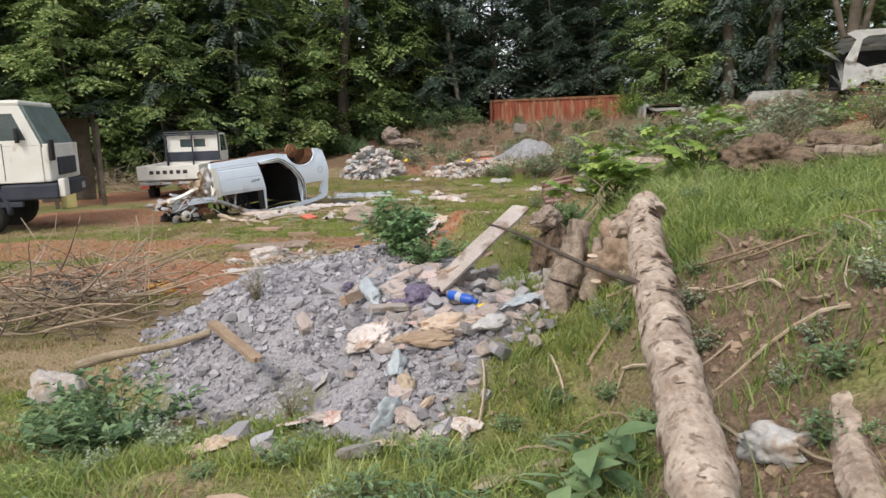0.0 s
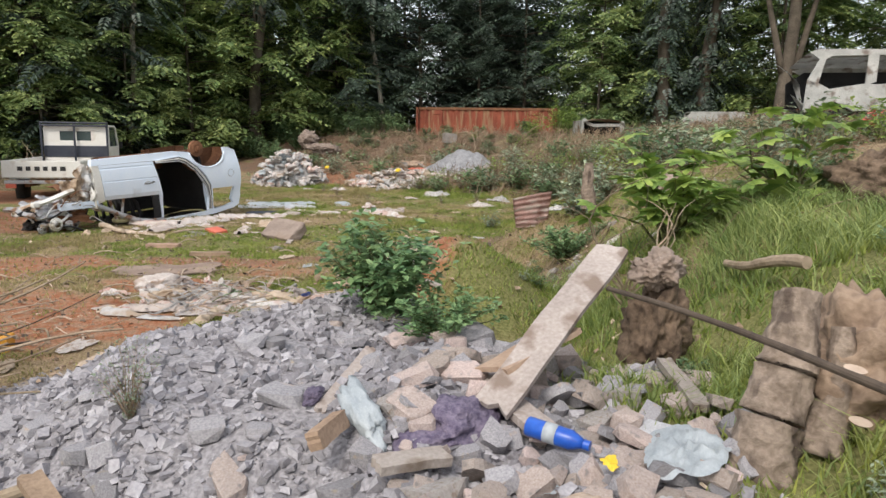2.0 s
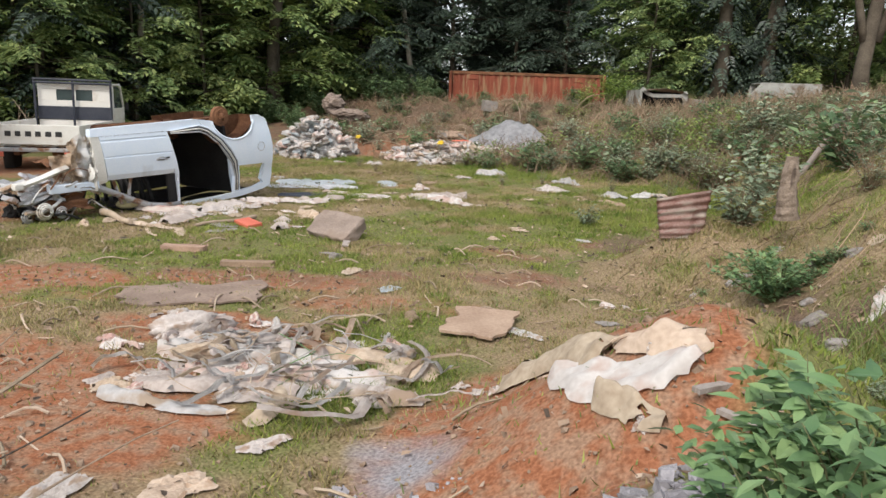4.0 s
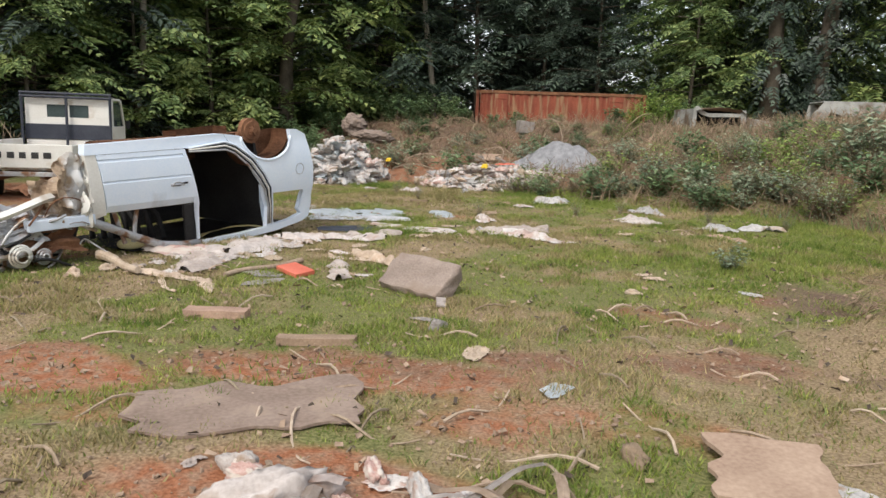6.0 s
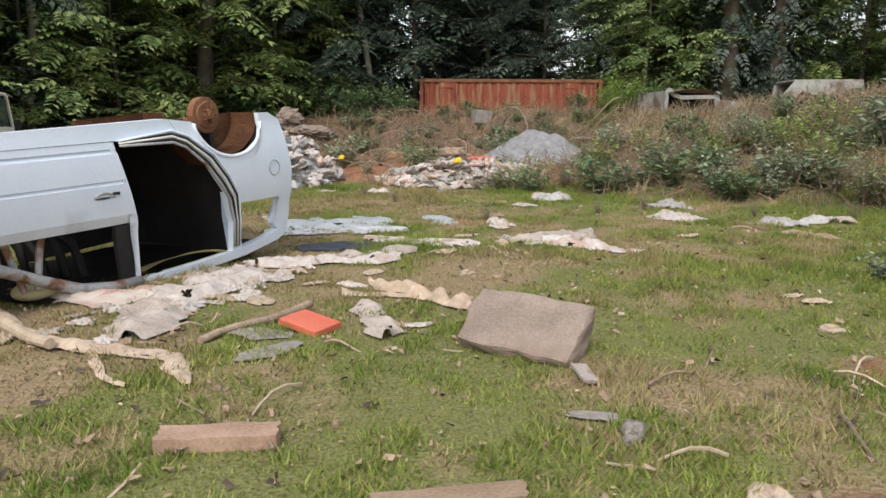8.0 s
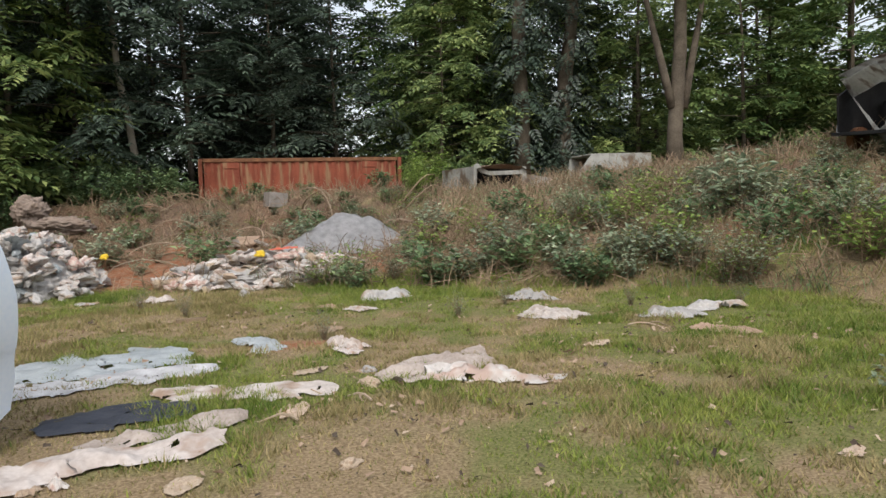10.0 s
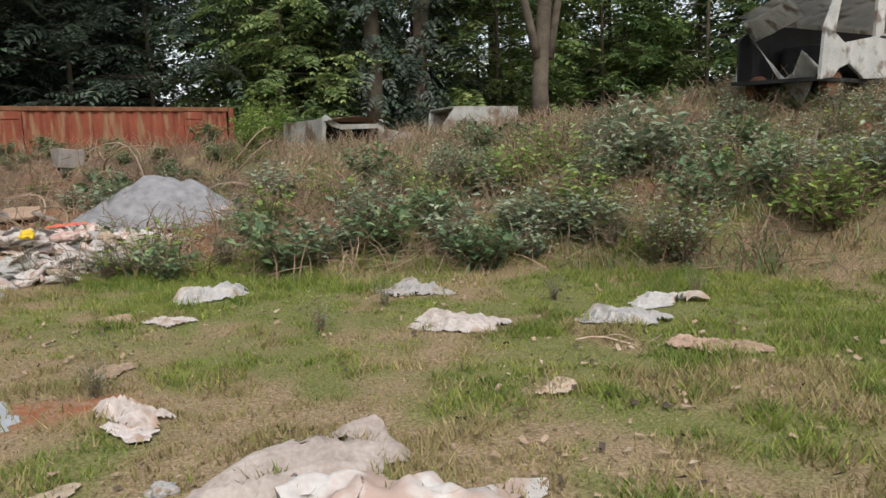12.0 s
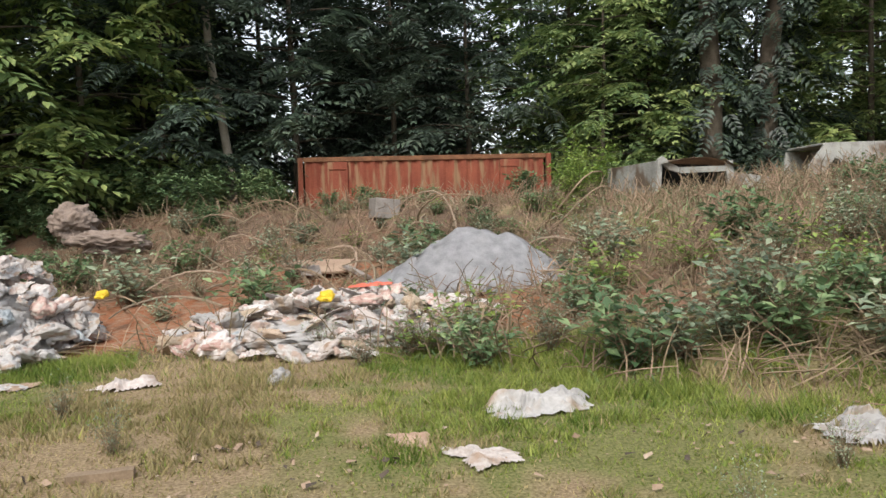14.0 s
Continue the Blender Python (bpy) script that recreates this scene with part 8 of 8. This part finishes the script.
    # tarp draped over the back of the rubbish heap, pleated and peaked off centre
    bm = bmesh.new()
    n, k = 72, 16
    g = []
    for j in range(k + 1):
        row = []
        for i in range(n + 1):
            u, q = i / n, j / k
            crest = np.interp(u, (0, 0.1, 0.38, 0.6, 0.72, 1.0), (0.0, 0.26, 0.86, 0.74, 0.44, 0.06))
            x = -1.75 + 3.6 * u + 0.45 * (q - 0.5) * (1 - u)
            row.append(bm.verts.new((x, 0.2 + 0.85 * q, crest * (1 - 0.92 * (1 - q) ** 1.5) + 0.028 * abs(math.sin(i * 0.62 + 1.5 * q)) + 0.04 * noise.noise((i * 0.25, j * 0.3, 3)))))
        g.append(row)
    for j in range(k):
        for i in range(n):
            bm.faces.new((g[j][i], g[j][i + 1], g[j + 1][i + 1], g[j + 1][i]))
    bmesh.ops.solidify(bm, geom=bm.faces[:], thickness=0.006)
    o = part("woven_tarp", bm, M["tarp"], None, smooth=True)
    o.matrix_world = pose(-2.35, 24.0, hz(-2.35, 24.6) - 0.05, 0, 0, -12)
    tagged(o, "grey woven plastic tarp draped over rubbish", "tarpaulin")
    # concrete slab
    bm = bmesh.new()
    box(bm, (-0.34, -0.20, -0.085), (0.34, 0.20, 0.085), 0.02)
    bmesh.ops.subdivide_edges(bm, edges=bm.edges[:], cuts=6, use_grid_fill=True)
    for v in bm.verts:
        v.co += v.co.normalized() * (0.03 * noise.noise(v.co * 7) + 0.012 * noise.noise(v.co * 25))
    o = part("concrete_slab", bm, M["slab"], None)
    o.matrix_world = pose(-3.62, 11.92, 0.10, 36, 3, -30)
    tagged(o, "broken slab of dusty concrete tilted on the grass", "slab")
    # orange-red box lid
    bm = bmesh.new()
    box(bm, (-0.16, -0.11, 0), (0.16, 0.11, 0.045), 0.008)
    o = part("orange_box", bm, M["orange"])
    o.matrix_world = pose(-4.9, 12.28, hz(-4.9, 12.28) + 0.02, 4, 6, -35)
    tagged(o, "flat orange-red plastic box lying on the grass", "box")
    # grey box on the bank
    bm = bmesh.new()
    box(bm, (-0.25, -0.2, 0), (0.25, 0.2, 0.38), 0.02)
    o = part("grey_bin", bm, M["mud"])
    o.matrix_world = pose(-3.3, 29.7, hz(-3.3, 29.7) - 0.02, 0, 6, 20)
    tagged(o, "grey plastic crate lying on the bank", "crate")
    # orange machine part at the edge of the soil
    bm = bmesh.new()
    box(bm, (-0.25, -0.15, 0), (0.25, 0.15, 0.26), 0.03)
    o = part("orange_machine_part", bm, M["rusty_orange"])
    o.matrix_world = pose(-3.66, 5.72, -0.03, 0, 0, 20) @ Matrix.Scale(0.6, 4)
    tagged(o, "rust-spotted orange steel part on the soil", "machine part")
    # blue bottle
    bottle = thing("plastic_bottle", pose(0.46, 3.22, hz(0.46, 3.22) + 0.10, 0, 96, -22) @ Matrix.Scale(0.86, 4), "blue plastic bottle with a paler label lying on the rubble", "bottle")
    bm = bmesh.new()
    tube(bm, [(0, 0, z) for z in (-0.12, -0.115, 0.06, 0.09, 0.11)], [0.030, 0.038, 0.038, 0.026, 0.016], 18)
    part("body", bm, M["blue"], bottle, smooth=True)
    bm = bmesh.new()
    tube(bm, [(0, 0, -0.045), (0, 0, 0.005)], 0.0392, 18)
    part("label", bm, M["blue_plastic"], bottle, "torn pale label", True)
    bm = bmesh.new()
    tube(bm, [(0, 0, 0.11), (0, 0, 0.135)], 0.019, 14)
    part("cap", bm, M["blue"], bottle)
    # twigs and straws
    spots = [(-6.5, 10.5), (-6.2, 10.1), (-6.6, 10.0), (-3.3, 9.1), (-3.0, 9.0), (-2.1, 11.5), (-1.8, 11.7), (-1.6, 11.3), (-1.4, 11.4), (-3.7, 9.3), (-0.6, 17.0), (-0.45, 16.9), (-3.9, 6.9), (-4.2, 7.2), (-3.6, 6.6), (-3.8, 7.6), (-4.6, 7.9), (-2.4, 8.6), (-1.9, 8.9), (-1.1, 10.1), (-2.8, 8.2), (-2.5, 8.4), (-5.2, 8.2), (-4.9, 6.2), (-4.2, 5.9), (-3.6, 5.6), (1.2, 2.0), (1.0, 1.8), (0.8, 2.1), (2.2, 2.2), (2.4, 1.9), (1.9, 1.7), (2.5, 2.3), (-4.1, 14.8), (-3.6, 15.1), (1.3, 2.6), (1.5, 2.4), (1.2, 2.4)]
    spots += [(rnd(-6.8, -0.4), rnd(6.0, 12.5)) for _ in range(46)]
    for x, y in spots:
        a, l = rnd(0, 6.28), rnd(0.3, 0.75)
        q = [(x + math.cos(a + 0.35 * t) * l * t, y + math.sin(a + 0.35 * t) * l * t) for t in np.linspace(0, 1, 8)]
        bm = bmesh.new()
        tube(bm, [(px - x, py - y, hz(px, py) + 0.02 + 0.03 * math.sin(i)) for i, (px, py) in enumerate(q)], [0.009 - 0.0006 * i for i in range(8)], 5)
        o = part("dry_twig", bm, M["twig"] if random.random() < 0.6 else M["paper"], None)
        o.location = (x, y, 0)
        tagged(o, "thin dry twig lying on the ground", "twig", "twigs on the ground")
    # brushwood pile at the edge of the yard, and one by the shed
    for cx, cy, n, sc in ((-4.1, 4.6, 210, 1.25), (-14.6, 19.2, 110, 1.5)):
        pile = thing("brushwood_pile", pose(cx, cy, 0), "pile of dry brown brushwood and sticks", "brushwood")
        for i in range(n):
            a, l = rnd(0, 6.28), rnd(0.5, 1.3) * sc
            e = rnd(0.0, 0.6) if i % 5 else rnd(0.8, 1.2)
            x, y, z = rnd(-0.8, 0.8) * sc, rnd(-0.7, 0.7) * sc, rnd(0.02, 0.35) * sc
            bm = bmesh.new()
            tube(bm, [(x + math.cos(a) * math.cos(e) * l * t, y + math.sin(a) * math.cos(e) * l * t + 0.05 * math.sin(t * 6 + i), max(0.02, z + math.sin(e) * l * t * 0.8 + 0.03 * math.sin(5 * t + i))) for t in np.linspace(-0.3, 0.7, 7)], [(rnd(0.005, 0.011) if i % 6 else 0.015) * (1 - 0.09 * k) for k in range(7)], 5)
            part("stick", bm, M["twig" if i % 8 != 3 else "dark_twig"], pile)
    # dead bare shrub by the castor plants
    dead = thing("dead_shrub", pose(0.95, 5.75, hz(0.95, 5.75)), "bare dead shrub with curling brown branches", "dead shrub")
    for i in range(10):
        a, l = rnd(0, 6.28), rnd(0.6, 1.15)
        bm = bmesh.new()
        tube(bm, [(math.cos(a + 1.2 * t * t) * l * 0.5 * t + 0.05 * math.sin(9 * t + i), math.sin(a + 1.2 * t * t) * l * 0.5 * t, l * (1.1 * t - 0.25 * t ** 3)) for t in np.linspace(0, 1, 10)], [0.010 * (1.1 - 0.1 * k) for k in range(10)], 5)
        part("branch", bm, M["twig"], dead)
    # tape and string tangled in the paper on the soil
    tangle = thing("tangled_tape", pose(-2.7, 7.5, 0), "tangle of white plastic tape and green string", "tape")
    for i in range(16):
        x, y, a, l = rnd(-0.7, 0.7), rnd(-0.4, 0.4), rnd(0, 6.28), rnd(0.25, 0.7)
        bm = bmesh.new()
        tube(bm, [(x + math.cos(a + 2.2 * t) * l * t, y + math.sin(a + 2.2 * t) * l * t, 0.05 + hz(x - 2.7, y + 7.5) + 0.09 * abs(math.sin(t * 4 + i))) for t in np.linspace(0, 1, 9)], rnd(0.002, 0.005), 4)
        part("strand", bm, M["leaf_bush" if i % 9 == 0 else "white_plastic" if i % 2 else "paper"], tangle)
    for i in range(46):
        x, y, a, l = rnd(-1.0, 0.9), rnd(-0.55, 0.65), rnd(0, 6.28), rnd(0.2, 0.6)
        bend, w = rnd(-1.6, 1.6), rnd(0.012, 0.035)
        bm = bmesh.new()
        old = None
        for t in np.linspace(0, 1, 10):
            px, py = x + math.cos(a + bend * t) * l * t, y + math.sin(a + bend * t) * l * t
            z = hz(px - 2.7, py + 7.5) + 0.04 + 0.05 * noise.noise((t * 3, i, 0)) + 0.07 * abs(math.sin(t * 3 + i))
            nx, ny = -math.sin(a + bend * t) * w, math.cos(a + bend * t) * w
            row = [bm.verts.new((px - nx, py - ny, z)), bm.verts.new((px, py, z + 0.3 * w)), bm.verts.new((px + nx, py + ny, z - 0.2 * w))]
            if old:
                bm.faces.new((old[0], old[1], row[1], row[0]))
                bm.faces.new((old[1], old[2], row[2], row[1]))
            old = row
        bmesh.ops.solidify(bm, geom=bm.faces[:], thickness=0.003)
        part("ribbon", bm, M[("sack", "paper", "white_plastic")[i % 3]], tangle)
    # dead branches strewn over the bank, roots on the soil face
    for i in range(60):
        x, y = rnd(-8.5, -0.5), rnd(24.5, 30.5)
        a, l = rnd(0, 6.28), rnd(0.5, 1.5)
        bm = bmesh.new()
        e = rnd(0.0, 0.5)
        q = [(x + math.cos(a + 0.9 * t) * l * t, y + math.sin(a + 0.9 * t) * l * t, t) for t in np.linspace(0, 1, 8)]
        tube(bm, [(px - x, py - y, hz(px, py) + 0.03 + e * l * math.sin(2.4 * t)) for px, py, t in q], [0.02 - 0.0016 * k for k in range(8)], 5)
        o = part("dead_branch", bm, M["twig" if i % 3 else "straw"], None)
        o.location = (x, y, 0)
        tagged(o, "thin dead branch lying on the brown bank", "branch", "dead branches on the bank")
    for i in range(30):
        x, y = rnd(1.3, 2.9), rnd(1.3, 3.2)
        a, l = rnd(0, 6.28), rnd(0.2, 0.55)
        bm = bmesh.new()
        tube(bm, [(math.cos(a + 1.4 * t) * l * t, math.sin(a + 1.4 * t) * l * t, hz(x + math.cos(a + 1.4 * t) * l * t, y + math.sin(a + 1.4 * t) * l * t) + 0.015 + 0.05 * math.sin(3 * t + i)) for t in np.linspace(0, 1, 8)], rnd(0.004, 0.009), 5)
        o = part("exposed_root", bm, M["twig" if i % 2 else "straw"], None)
        o.location = (x, y, 0)
        tagged(o, "thin exposed root on the soil face", "root", "roots on the soil face")
    # bits of dry leaf, paper and bark strewn through the yard
    rng = np.random.default_rng(17)
    bit = np.array([(-1, -0.45, 0), (0.9, -0.55, 0.25), (1.1, 0.4, 0.1), (-0.8, 0.6, 0.3)])
    for name, material, label, k in (("leaf_litter", "card", "dry brown leaf and bark bits strewn through the grass", 6500), ("paper_bits", "paper", "tiny pale scraps strewn through the grass", 1300), ("dark_litter", "dark_twig", "dark rotten bits strewn through the grass", 3500)):
        x, y = rng.uniform(-8, 1.0, k), 5.0 + 15 * rng.uniform(0, 1, k)
        keep = (rng.uniform(0.3, 1, k) < 0.5 + 1.6 * (lumps(x, y, 0.9, 9) - 0.4)) & (y < foot_back(x))
        x, y = x[keep], y[keep]
        size = 0.008 + 0.022 * rng.uniform(0, 1, len(x)) ** 2.5
        v, f = scatter((bit, np.array([(0, 1, 2, 3)])), np.stack([x, y, height(x, y) + 0.012 + 0.5 * size], -1), rng.normal(0, 1, (len(x), 3)) * (1, 1, 0.4), size, rng, 0.9)
        tagged(new(name, mesh_np(name, v, f, M[material])), label, "litter", kind="stuff")
    # clods on the soil face by the log
    k = 900
    x, y = rng.uniform(1.3, 3.2, k), rng.uniform(0.4, 3.4, k)
    keep = rng.uniform(0.2, 1, k) < bare(x, y)
    x, y = x[keep], y[keep]
    size = 0.008 + 0.026 * rng.uniform(0, 1, len(x)) ** 3
    w = np.array([(sx, sy, sz) for sx in (-1, 1) for sy in (-1, 1) for sz in (-1, 1)], float) * (1, 0.8, 0.6) * rng.uniform(0.55, 1.1, (8, 3))
    v, f = scatter((w, np.array([(0, 1, 3, 2), (4, 6, 7, 5), (0, 4, 5, 1), (2, 3, 7, 6), (0, 2, 6, 4), (1, 5, 7, 3)])), np.stack([x, y, height(x, y) + 0.2 * size], -1), rng.normal(0, 1, (len(x), 3)), size, rng, 1.2)
    tagged(new("soil_clods", mesh_np("soil_clods", v, f, M["brown_soil"])), "clods of brown soil on the bank face", "soil", kind="stuff")
    # crumbs of soil
    rng = np.random.default_rng(91)
    k = 26000
    x, y = rng.uniform(-9, 3.4, k), rng.uniform(0.6, 13, k)
    keep = (rng.uniform(0.15, 1.1, k) < bare(x, y)) | ((grit(x, y) > 0.05) & (grit(x, y) < 0.4))
    x, y = x[keep], y[keep]
    size = 0.006 + 0.022 * rng.uniform(0, 1, len(x)) ** 4
    v0 = np.array([(1, 0, -0.3), (-0.6, 0.8, -0.3), (-0.6, -0.8, -0.3), (0.7, 0.5, 0.4), (-0.6, 0.3, 0.6), (0.2, -0.7, 0.4)])
    f0 = np.array([(0, 3, 1), (1, 3, 4), (1, 4, 2), (2, 4, 5), (2, 5, 0), (0, 5, 3), (3, 5, 4)])
    v, f = scatter((v0, f0), np.stack([x, y, height(x, y) + size * 0.2], -1), rng.normal(0, 1, (len(x), 3)) * (1, 1, 0.3), size, rng, 1.5)
    tagged(new("soil_crumbs", mesh_np("soil_crumbs", v, f, M["brown_soil"])), "loose crumbs of brown soil and small stones", "soil", kind="stuff")


build_litter()
